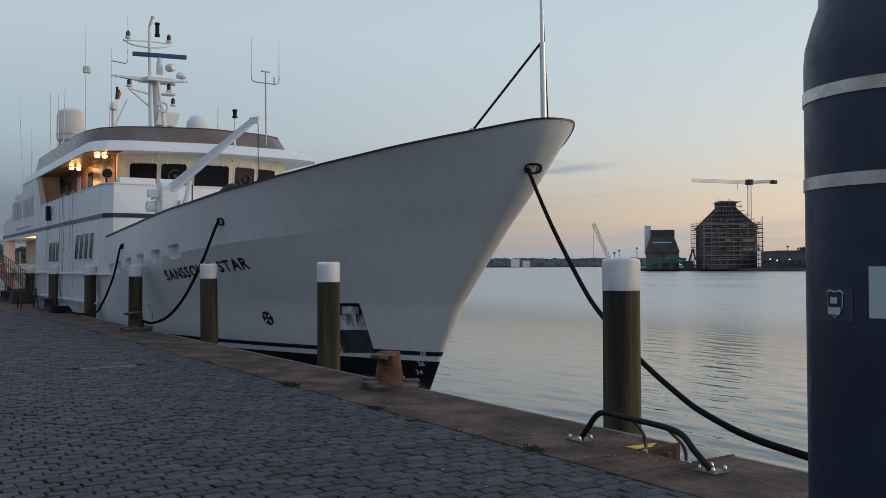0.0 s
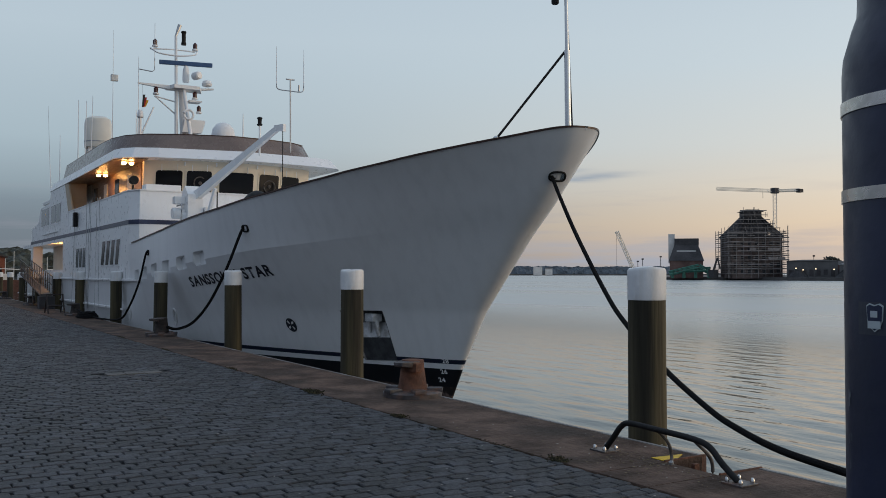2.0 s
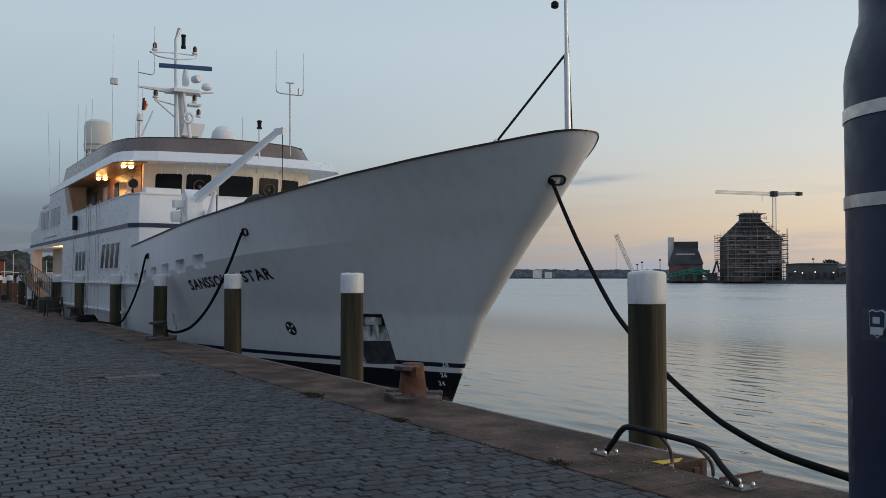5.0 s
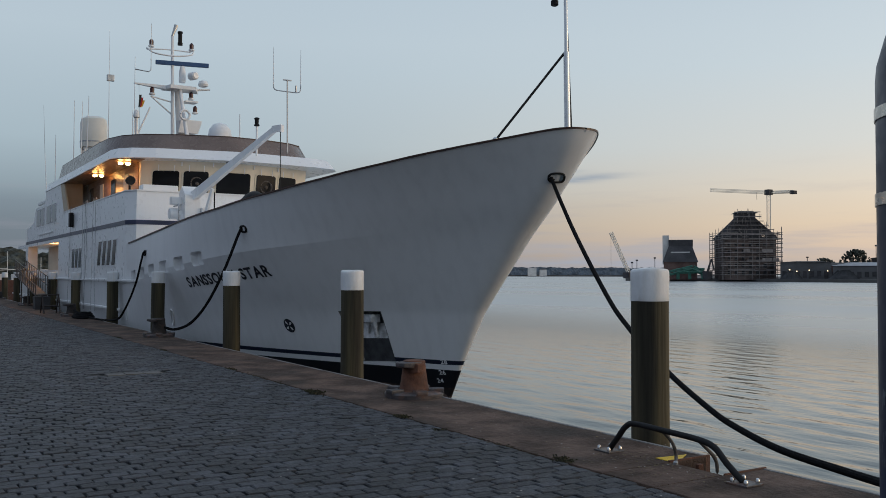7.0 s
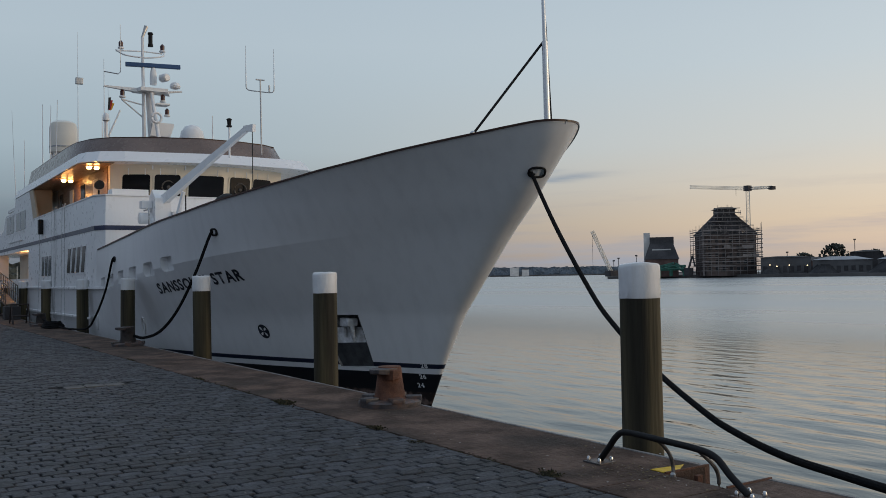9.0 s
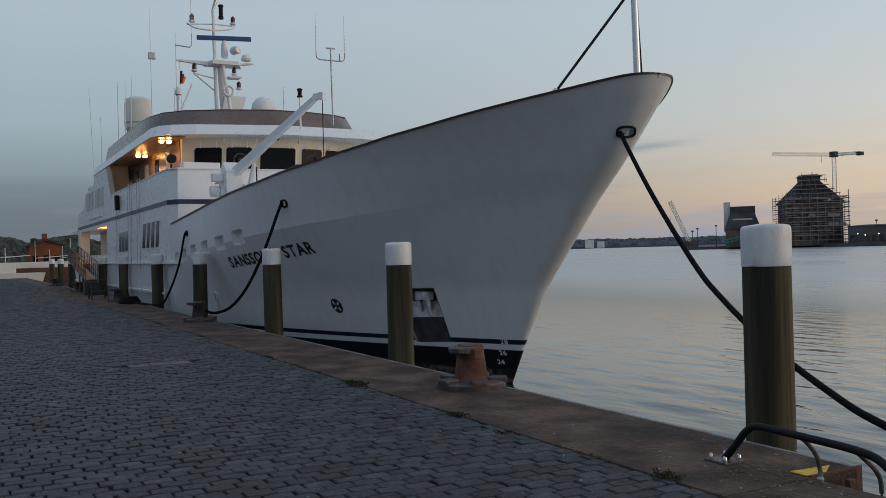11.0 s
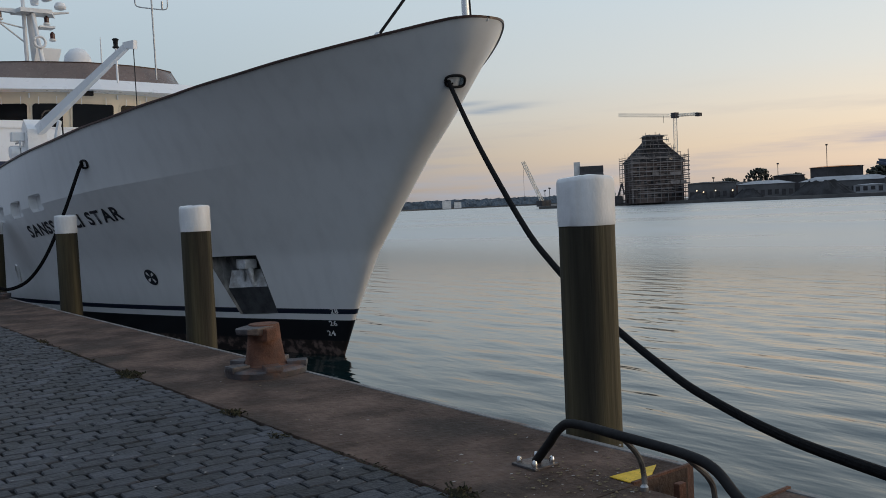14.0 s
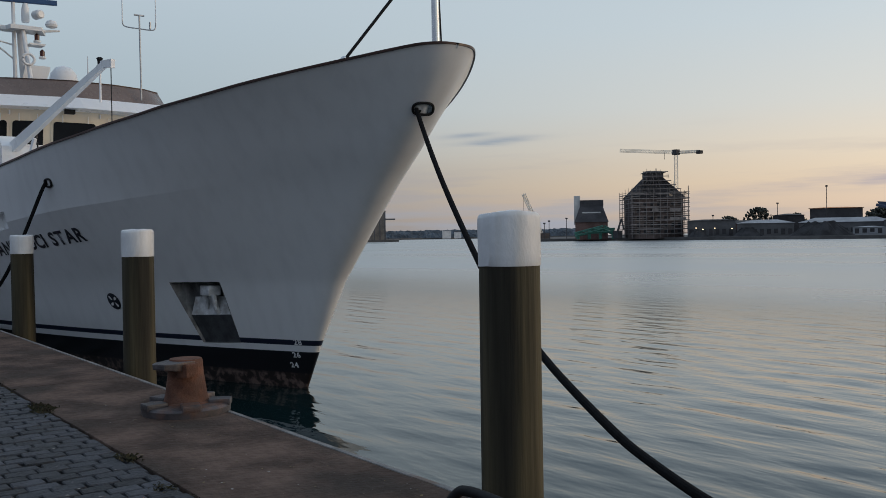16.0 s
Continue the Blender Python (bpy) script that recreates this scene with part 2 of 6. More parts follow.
WALLSTONE = mat("quay_wall", (0.09, 0.085, 0.08), 0.9, vary=0.3, scale=1.5, bump=0.6, bscale=12)
PAVER = mat("paving_stone", (0.038, 0.040, 0.048), 0.62, vary=0.3, scale=3.0, bump=0.8, bscale=55, rand=0.48, tint=(0.024, 0.024, 0.026), speck=(0.085, 0.085, 0.088, 38), spec=0.45)
JOINT = mat("joint_sand", (0.022, 0.021, 0.019), 0.95, vary=0.3, scale=9, bump=0.4)
MOSS = mat("weed", (0.036, 0.034, 0.014), 0.9, vary=0.5, scale=20, tint=(0.05, 0.036, 0.02))
YELLOW = mat("yellow_mark", (0.78, 0.50, 0.03), 0.6, vary=0.15, scale=12, tint=(0.35, 0.22, 0.03))
STICKER = mat("pale_sticker", (0.50, 0.56, 0.58), 0.45, vary=0.05)
STICKERDK = mat("grey_paint_patch", (0.045, 0.052, 0.075), 0.5, vary=0.15)
REDLAMP = mat("red_lens", (0.06, 0.012, 0.012), 0.2, vary=0.1)
BLUEBAR = mat("radar_blue", (0.02, 0.07, 0.19), 0.35, vary=0.05)
FLAGK, FLAGR, FLAGG = mat("flag_black", (0.02, 0.02, 0.02), 0.8), mat("flag_red", (0.35, 0.02, 0.02), 0.8), mat("flag_gold", (0.6, 0.32, 0.03), 0.8)
YARDGLOW = mat("yard_lamp_glow", (1.0, 0.85, 0.6), 0.5, vary=0, emit=(1.0, 0.75, 0.45, 1.6))
GLOW = mat("warm_lamp", (1.0, 0.8, 0.5), 0.5, vary=0, emit=(1.0, 0.50, 0.15, 22.0))
DECK = mat("deck_teak", (0.24, 0.17, 0.11), 0.7, vary=0.2, scale=2)
LETTER = mat("black_lettering", (0.018, 0.02, 0.03), 0.4, vary=0.1)
DIGIT = mat("white_marks", (0.75, 0.75, 0.75), 0.5, vary=0.05)


def rough_by_wind(N, L, b):
    """Calm in the lee of the quay, ruffled by the wind out in the open basin, in long drifting lanes."""
    tc = N.new("ShaderNodeTexCoord")
    sp = N.new("ShaderNodeSeparateXYZ")
    L.new(tc.outputs["Object"], sp.inputs[0])
    lee = N.new("ShaderNodeMapRange")
    lee.interpolation_type = "SMOOTHSTEP"
    lee.inputs[1].default_value, lee.inputs[2].default_value, lee.inputs[3].default_value, lee.inputs[4].default_value = 2, 46, 0.05, 0.32
    L.new(sp.outputs[0], lee.inputs[0])
    mp = N.new("ShaderNodeMapping")
    mp.vector_type = "TEXTURE"
    mp.inputs["Rotation"].default_value, mp.inputs["Scale"].default_value = (0, 0, radians(-70)), (8, 1, 1)
    L.new(tc.outputs["Object"], mp.inputs[0])
    no = N.new("ShaderNodeTexNoise")
    no.inputs["Scale"].default_value, no.inputs["Detail"].default_value = 0.05, 4.0
    L.new(mp.outputs[0], no.inputs[0])
    lane = N.new("ShaderNodeMapRange")
    lane.inputs[1].default_value, lane.inputs[2].default_value, lane.inputs[3].default_value, lane.inputs[4].default_value = 0.35, 0.62, 0.8, 1.1
    L.new(no.outputs[0], lane.inputs[0])
    mu = N.new("ShaderNodeMath")
    mu.operation = "MULTIPLY"
    L.new(lee.outputs[0], mu.inputs[0])
    L.new(lane.outputs[0], mu.inputs[1])
    L.new(mu.outputs[0], b.inputs["Roughness"])
    return lee.outputs[0]


def water_material():
    m = bpy.data.materials.new("harbour_water")
    m.use_nodes = True
    N, L = m.node_tree.nodes, m.node_tree.links
    b = N["Principled BSDF"]
    b.inputs["Base Color"].default_value = (0.006, 0.020, 0.022, 1)
    b.inputs["Roughness"].default_value, b.inputs["IOR"].default_value = 0.03, 1.50
    lee = rough_by_wind(N, L, b)
    tc = N.new("ShaderNodeTexCoord")
    h = None
    # ripple trains: direction of the crests, stretch along them, fineness, height
    for rot, stretch, sc, w in ((-96, 3.4, 2.2, 0.30), (-88, 3.2, 3.6, 0.28), (-104, 2.8, 6.5, 0.08)):
        mp = N.new("ShaderNodeMapping")
        mp.vector_type = "TEXTURE"
        mp.inputs["Rotation"].default_value = (0, 0, radians(rot))
        mp.inputs["Scale"].default_value = (stretch, 1, 1)
        L.new(tc.outputs["Object"], mp.inputs[0])
        n = N.new("ShaderNodeTexNoise")
        n.inputs["Scale"].default_value, n.inputs["Detail"].default_value = sc, 1.8
        n.inputs["Distortion"].default_value = 0.25
        L.new(mp.outputs[0], n.inputs[0])
        k = N.new("ShaderNodeMath")
        k.operation = "MULTIPLY"
        k.inputs[1].default_value = w
        L.new(n.outputs[0], k.inputs[0])
        if h is None:
            h = k.outputs[0]
        else:
            a = N.new("ShaderNodeMath")
            a.operation = "ADD"
            L.new(h, a.inputs[0])
            L.new(k.outputs[0], a.inputs[1])
            h = a.outputs[0]
    bn = N.new("ShaderNodeBump")
    bn.inputs["Strength"].default_value, bn.inputs["Distance"].default_value = 0.85, 0.10
    calm = N.new("ShaderNodeMapRange")
    calm.inputs[1].default_value, calm.inputs[2].default_value, calm.inputs[3].default_value, calm.inputs[4].default_value = 0.05, 0.32, 0.55, 0.12
    L.new(lee, calm.inputs[0])
    L.new(calm.outputs[0], bn.inputs["Strength"])
    gloss = N.new("ShaderNodeMapRange")
    gloss.inputs[1].default_value, gloss.inputs[2].default_value, gloss.inputs[3].default_value, gloss.inputs[4].default_value = 0.05, 0.32, 1.36, 9.0
    L.new(lee, gloss.inputs[0])
    L.new(gloss.outputs[0], b.inputs["IOR"])
    L.new(h, bn.inputs["Height"])
    L.new(bn.outputs[0], b.inputs["Normal"])
    return m


def hull_material():
    """White topsides, navy line, white line, black boot topping and a weedy waterline, by height."""
    m = bpy.data.materials.new("hull_paint")
    m.use_nodes = True
    N, L = m.node_tree.nodes, m.node_tree.links
    b = N["Principled BSDF"]
    tc = N.new("ShaderNodeTexCoord")
    sp = N.new("ShaderNodeSeparateXYZ")
    L.new(tc.outputs["Object"], sp.inputs[0])
    no = N.new("ShaderNodeTexNoise")
    no.inputs["Scale"].default_value, no.inputs["Detail"].default_value = 7.0, 7.0
    L.new(tc.outputs["Object"], no.inputs[0])
    mr = N.new("ShaderNodeMapRange")
    mr.inputs[1].default_value, mr.inputs[2].default_value = -2.0, 0.0
    L.new(sp.outputs[2], mr.inputs[0])
    cr = N.new("ShaderNodeValToRGB")
    cr.color_ramp.interpolation = "CONSTANT"
    stops = [(0.0, (0.028, 0.020, 0.018)), ((2 - 0.58 - 0.42) / 2, (0.01, 0.01, 0.013)), ((2 - 0.58) / 2, (0.78, 0.79, 0.80)), ((2 - 0.46) / 2, (0.012, 0.016, 0.035)), ((2 - 0.355) / 2, (0.79, 0.80, 0.81))]
    while len(cr.color_ramp.elements) < len(stops):
        cr.color_ramp.elements.new(0.5)
    for e, (p, c) in zip(cr.color_ramp.elements, stops):
        e.position, e.color = p, (*c, 1)
    L.new(mr.outputs[0], cr.inputs[0])
    # scale and weed along the waterline
    wl_ = N.new("ShaderNodeMapRange")
    wl_.inputs[1].default_value, wl_.inputs[2].default_value = -0.98, -1.06
    L.new(sp.outputs[2], wl_.inputs[0])
    nm = N.new("ShaderNodeMapRange")
    nm.inputs[1].default_value, nm.inputs[2].default_value = 0.48, 0.62
    L.new(no.outputs[0], nm.inputs[0])
    mu = N.new("ShaderNodeMath")
    mu.operation = "MULTIPLY"
    L.new(wl_.outputs[0], mu.inputs[0])
    L.new(nm.outputs[0], mu.inputs[1])
    mx = N.new("ShaderNodeMix")
    mx.data_type = "RGBA"
    L.new(mu.outputs[0], mx.inputs[0])
    L.new(cr.outputs[0], mx.inputs[6])
    mx.inputs[7].default_value = (0.20, 0.14, 0.12, 1)
    # faint run marks and plating unevenness
    sm = N.new("ShaderNodeMapping")
    sm.inputs["Scale"].default_value = (1.2, 1.2, 0.1)
    L.new(tc.outputs["Object"], sm.inputs[0])
    sn = N.new("ShaderNodeTexNoise")
    sn.inputs["Scale"].default_value, sn.inputs["Detail"].default_value = 3.0, 5.0
    L.new(sm.outputs[0], sn.inputs[0])
    sr = N.new("ShaderNodeMapRange")
    sr.inputs[1].default_value, sr.inputs[2].default_value, sr.inputs[3].default_value, sr.inputs[4].default_value = 0.45, 0.75, 1.0, 0.93
    L.new(sn.outputs[0], sr.inputs[0])
    gr = N.new("ShaderNodeCombineColor")
    for i in range(3):
        L.new(sr.outputs[0], gr.inputs[i])
    m2 = N.new("ShaderNodeMix")
    m2.data_type, m2.blend_type = "RGBA", "MULTIPLY"
    m2.inputs[0].default_value = 1.0
    L.new(mx.outputs[2], m2.inputs[6])
    L.new(gr.outputs[0], m2.inputs[7])
    L.new(m2.outputs[2], b.inputs["Base Color"])
    b.inputs["Roughness"].default_value = 0.28
    pn = N.new("ShaderNodeTexNoise")
    pn.inputs["Scale"].default_value, pn.inputs["Detail"].default_value = 0.9, 2.0
    L.new(tc.outputs["Object"], pn.inputs[0])
    bn = N.new("ShaderNodeBump")
    bn.inputs["Strength"].default_value, bn.inputs["Distance"].default_value = 0.25, 0.03
    L.new(pn.outputs[0], bn.inputs["Height"])
    L.new(bn.outputs[0], b.inputs["Normal"])
    return m


HULL = hull_material()
WATER = water_material()

# ---------------------------------------------------------------- mesh helpers


def part(name, bm, material, parent=None, label="", smooth=False):
    me = bpy.data.meshes.new(name)
    bmesh.ops.recalc_face_normals(bm, faces=bm.faces)
    bm.to_mesh(me)
    bm.free()
    if smooth:
        me.shade_smooth()
        me.set_sharp_from_angle(angle=radians(35))
    me.materials.append(material)
    ob = new(name, me)
    if parent is not None:
        ob.parent = parent
    if label:
        ob["label"] = label
    return ob


def thing(name, label, category, group="", kind="", at=(0, 0, 0)):
    ob = new(name)
    ob.empty_display_size = 0.2
    ob.location = at
    return tagged(ob, label, category, group, kind)


def box(x0, x1, y0, y1, z0, z1, bevel=0.0, bm=None):
    bm = bm or bmesh.new()
    r = bmesh.ops.create_cube(bm, size=1.0, matrix=Matrix.Translation(((x0 + x1) / 2, (y0 + y1) / 2, (z0 + z1) / 2)) @ Matrix.Diagonal((x1 - x0, y1 - y0, z1 - z0, 1)))
    if bevel:
        es = {e for v in r["verts"] for e in v.link_edges}
        bmesh.ops.bevel(bm, geom=list(es), offset=bevel, segments=2, affect="EDGES", profile=0.7)
    return bm


def rod(a, b, r0, r1=None, seg=10, bm=None):
    bm = bm or bmesh.new()
    a, b = Vector(a), Vector(b)
    d = b - a
    m = Matrix.Translation((a + b) / 2) @ d.to_track_quat("Z", "Y").to_matrix().to_4x4()
    bmesh.ops.create_cone(bm, cap_ends=True, segments=seg, radius1=r0, radius2=r0 if r1 is None else r1, depth=d.length, matrix=m)
    return bm


def lathe(profile, centre=(0, 0, 0), seg=32, bm=None, turn=None):
    """profile: (radius, height) pairs, turned round the z axis."""
    bm = bm or bmesh.new()
    turn = turn or Matrix.Identity(4)
    rings = []
    for r, z in profile:
        rings.append([bm.verts.new(Vector(centre) + (turn @ Vector((r * math.cos(2 * math.pi * k / seg), r * math.sin(2 * math.pi * k / seg), z)))) for k in range(seg)])
    for a, b in zip(rings, rings[1:]):
        for k in range(seg):
            bm.faces.new((a[k], a[(k + 1) % seg], b[(k + 1) % seg], b[k]))
    bm.faces.new(list(reversed(rings[0])))
    bm.faces.new(rings[-1])
    return bm


def spline(points, steps=8):
    """Points along a smooth curve through the given ones."""
    P = [Vector(p) for p in points]
    P = [P[0] * 2 - P[1]] + P + [P[-1] * 2 - P[-2]]
    out = []
    for i in range(1, len(P) - 2):
        for k in range(steps):
            t = k / steps
            a, b, c, d = P[i - 1 : i + 3]
            out.append(0.5 * (2 * b + (c - a) * t + (2 * a - 5 * b + 4 * c - d) * t * t + (3 * b - a - 3 * c + d) * t ** 3))
    out.append(P[-2])
    return out


def tube(points, radius, seg=10, bm=None):
    bm = bm or bmesh.new()
    P = [Vector(p) for p in points]
    rings = []
    ref = Vector((0, 0, 1))
    for i, p in enumerate(P):
        d = (P[min(i + 1, len(P) - 1)] - P[max(i - 1, 0)]).normalized()
        u = d.cross(ref)
        u = u.normalized() if u.length > 1e-3 else d.cross(Vector((1, 0, 0))).normalized()
        v = d.cross(u)
        r = radius(i / (len(P) - 1)) if callable(radius) else radius
        rings.append([bm.verts.new(p + r * (math.cos(2 * math.pi * k / seg) * u + math.sin(2 * math.pi * k / seg) * v)) for k in range(seg)])
    for a, b in zip(rings, rings[1:]):
        for k in range(seg):
            bm.faces.new((a[k], a[(k + 1) % seg], b[(k + 1) % seg], b[k]))
    bm.faces.new(list(reversed(rings[0])))
    bm.faces.new(rings[-1])
    return bm


def prism(ring, lo, hi, axis="z", ring_hi=None, bm=None):
    """A ring of 2D points raised from lo to hi along an axis; ring_hi may differ from ring."""
    bm = bm or bmesh.new()

    def pt(p, h):
        return {"z": (p[0], p[1], h), "y": (p[0], h, p[1]), "x": (h, p[0], p[1])}[axis]

    a = [bm.verts.new(pt(p, lo)) for p in ring]
    b = [bm.verts.new(pt(p, hi)) for p in (ring_hi or ring)]
    n = len(a)
    for k in range(n):
        bm.faces.new((a[k], a[(k + 1) % n], b[(k + 1) % n], b[k]))
    bm.faces.new(list(reversed(a)))
    bm.faces.new(b)
    return bm


def bevel_all(bm, w, seg=2):
    bmesh.ops.bevel(bm, geom=list(bm.edges), offset=w, segments=seg, affect="EDGES", profile=0.7)
    return bm

# ---------------------------------------------------------------- setting
WL = -1.3                 # water level; the quay's surface is z = 0
EDGE, SEAM = -0.13, -1.36  # outer edge of the coping, seam between coping and paving


def spaced(a, b, first, grow, limit=1e9):
    """Places from a to b whose spacing grows."""
    out_, d = [a], first
    while out_[-1] < b:
        out_.append(out_[-1] + d)
        d = min(limit, d * grow)
    return out_


def rippled_water():
    """One sheet to the horizon with real wavelets, fine near the quay and coarser far out."""
    xs = np.array([-2500.0, -60.0, -3.0] + spaced(-0.6, 22.0, 0.13, 1.0) + spaced(22.2, 110.0, 0.14, 1.012, 0.7) + spaced(111.0, 3500.0, 1.5, 1.35))
    ys = np.array([-2500.0, -600.0, -200.0, -70.0, -30.0] + spaced(-12.0, 32.0, 0.14, 1.0) + spaced(32.2, 150.0, 0.15, 1.012, 0.8) + spaced(151.0, 3500.0, 1.6, 1.35))
    X, Y = np.meshgrid(xs, ys)
    step = np.maximum(*np.meshgrid(np.gradient(xs), np.gradient(ys)))
    rs = np.random.RandomState(7)
    Z = np.zeros_like(X)
    drift = 0.75 + 0.35 * np.sin(X * 0.11 + Y * 0.05 + 1.3) * np.sin(Y * 0.07 - X * 0.03)
    for q in range(34):
        lam = 0.46 * (3.0 ** (q / 33))
        az = radians(-4 + rs.normal(0, 17))
        amp = 0.0115 * lam / (2 * math.pi) * 1.42
        ph = rs.uniform(0, 6.28)
        fade = np.clip(lam / (2.6 * step) - 1.0, 0.0, 1.0)
        Z += amp * fade * np.sin((X * math.cos(az) + Y * math.sin(az)) * 2 * math.pi / lam + ph + 0.6 * np.sin(X * 0.21 + q) + 0.6 * np.sin(Y * 0.17 + 2 * q))
    Z = WL + Z * drift
    n, m = X.shape
    me = bpy.data.meshes.new("water")
    me.vertices.add(n * m)
    me.vertices.foreach_set("co", np.stack([X, Y, Z], -1).astype(np.float32).ravel())
    idx = np.arange(n * m).reshape(n, m)
    quads = np.stack([idx[:-1, :-1], idx[:-1, 1:], idx[1:, 1:], idx[1:, :-1]], -1).reshape(-1, 4)
    me.loops.add(quads.size)
    me.loops.foreach_set("vertex_index", quads.ravel().astype(np.int32))
    me.polygons.add(len(quads))
    me.polygons.foreach_set("loop_start", np.arange(0, quads.size, 4, dtype=np.int32))
    me.update(calc_edges=True)
    me.shade_smooth()
    me.materials.append(WATER)
    return new("water", me)


tagged(rippled_water(), "calm grey-green harbour water with fine ripples at dusk", "water", kind="structure")

# quay body with the ladder recess left open
quay = thing("quay_wall", "stone harbour quay wall dropping to the water", "quay", kind="structure")
bm = box(-60, SEAM, -60, 96, -6, -0.075)
box(SEAM, EDGE - 0.04, -60, 4.45, -6, -0.30, bm=bm)
box(SEAM, EDGE - 0.04, 5.02, 96, -6, -0.30, bm=bm)
box(SEAM, -0.58, 4.45, 5.02, -6, -0.30, bm=bm)
part("wall_body", bm, WALLSTONE, quay)
ground = tagged(part("ground", box(-60, SEAM, -60, 96, -0.074, -0.026), JOINT), "dark sand bed between the quay paving stones", "ground", kind="structure")

coping = thing("coping", "weathered brown concrete coping along the quay edge", "coping", kind="structure")


def coping_slab(y0, y1, x1=EDGE):
    b = box(SEAM + 0.012, x1, y0 + 0.004, y1 - 0.004, -0.30, 0.0, 0.012)
    return part("coping_slab", b, CONCRETE, coping)


slab_ys = [-60, -40, -24, -12, -4, 0.3, 4.45]
for a, b in zip(slab_ys, slab_ys[1:]):
    coping_slab(a, b)
coping_slab(4.45, 5.02, -0.58)
slab_ys = [5.02, 12.2, 20.4, 28.6, 36.8, 45.0, 53.2, 61.4, 72, 84, 96]
for a, b in zip(slab_ys, slab_ys[1:]):
    coping_slab(a, b)
for a, b in ((-60, 4.44), (5.03, 96)):
    part("edge_nosing", box(EDGE + 0.002, EDGE + 0.045, a, b, -0.16, 0.004, 0.008), NOSING, coping, "pale worn steel edge strip")
part("recess_plate", box(-0.58, EDGE + 0.05, 5.026, 5.045, -0.34, 0.012), RUST, coping, "rusty steel recess edge")
part("recess_plate", box(-0.58, EDGE + 0.05, 4.425, 4.444, -0.34, 0.012), RUST, coping, "rusty steel recess edge")
part("yellow_triangle", prism([(-0.58, 5.195), (-0.58, 5.055), (-0.40, 5.055), (-0.235, 5.16)], 0.003, 0.008), YELLOW, coping, "yellow painted ladder mark")

# ---------------------------------------------------------------- quay furniture
PILES = [6.09, 12.93, 19.07, 25.58, 31.65, 38.75, 45.0, 51.5, 58.6, 65.3, 72.0]


def mooring_pile():
    p = thing("mooring_pile", "dark olive timber mooring pile with a white cap", "mooring pile", "piles along the quay")
    prof = [(0.192, -4.0), (0.192, -1.3), (0.190, 0.0), (0.187, 1.36)]
    part("shaft", lathe(prof, seg=28), TIMBER, p, "weathered olive-brown round timber", True)
    rng = random.Random(4)
    b = lathe([(0.189, 1.343), (0.192, 1.35), (0.193, 1.42), (0.192, 1.50), (0.193, 1.58), (0.192, 1.635), (0.189, 1.652), (0.178, 1.666), (0.08, 1.674)], seg=48)
    for v in b.verts:
        if v.co.z > 1.35:
            a = math.atan2(v.co.y, v.co.x)
            k = 1 + 0.006 * math.sin(5 * a + v.co.z * 9) + 0.006 * noise.noise(Vector((5 * a, 0.7, v.co.z * 5)))
            v.co.x *= k
            v.co.y *= k
            v.co.z += 0.008 * math.sin(2 * a)
    part("cap", b, CAP, p, "white wrapped plastic cap", True)
    return p


first = mooring_pile()
first.matrix_basis = pose(0.25, PILES[0], 0, 0, 0, 20)
for i, y in enumerate(PILES[1:]):
    copy_thing(first, pose(0.25, y, 0, 0, (0, 0.4, -0.5, 0.3)[i % 4], 60 * i + 75))


def bollard(body=None, label="rusty cast-iron mooring bollard bolted to the coping"):
    """A cast quay bollard: round flange with lugs, tapered body, nose horn over the land side."""
    body = body or RUST
    t = thing("bollard", label, "bollard", "bollards on the quay")
    part("base_plate", lathe([(0.385, 0.0), (0.39, 0.055), (0.37, 0.075), (0.20, 0.085)], seg=40), RUSTTOP, t, "flat worn round flange", True)
    for k in range(5):
        a = radians(72 * k + 30)
        c = Vector((0.30 * math.cos(a), 0.30 * math.sin(a), 0))
        b = bmesh.new()
        bmesh.ops.create_cube(b, size=1, matrix=Matrix.Translation(c + Vector((0, 0, 0.085))) @ pose(0, 0, 0, 0, 0, math.degrees(a)) @ Matrix.Diagonal((0.19, 0.16, 0.06, 1)))
        bevel_all(b, 0.018)
        part("bolt_lug", b, RUSTTOP, t)
    part("body", lathe([(0.235, 0.07), (0.195, 0.10), (0.176, 0.20), (0.155, 0.36), (0.148, 0.455), (0.14, 0.476), (0.06, 0.48)], seg=32), body, t, "tapered iron barrel", True)
    horn = [(-0.135, 0.05), (0.135, 0.05), (0.15, -0.10), (0.125, -0.26), (0.07, -0.345), (-0.07, -0.345), (-0.125, -0.26), (-0.15, -0.10)]
    b = prism(horn, 0.36, 0.465)
    for v in b.verts:
        if v.co.z < 0.4:
            f = min(1.0, max(0.0, (-v.co.y - 0.05) / 0.30))
            v.co.z += 0.055 * f
            v.co.x *= 0.9
    bevel_all(b, 0.014)
    part("horn", b, RUSTTOP, t, "worn grey flat nose")
    part("cheek", box(0.06, 0.175, -0.19, -0.02, 0.33, 0.45, 0.02), body, t, "side cheek under the nose")
    return t


b1 = bollard()
BOLLARDS = [9.74, 22.75, 35.6, 48.5, 61.5, -3.2]
b1.matrix_basis = pose(-0.40, BOLLARDS[0], 0, 0, 0, -62)
b2 = bollard(IRON, "dark weathered iron mooring bollard bolted to the coping")
b2.matrix_basis = pose(-0.42, BOLLARDS[1], 0, 0, 0, -62)
for y in BOLLARDS[2:]:
    copy_thing(b2, pose(-0.42, y, 0, 0, 0, -62))


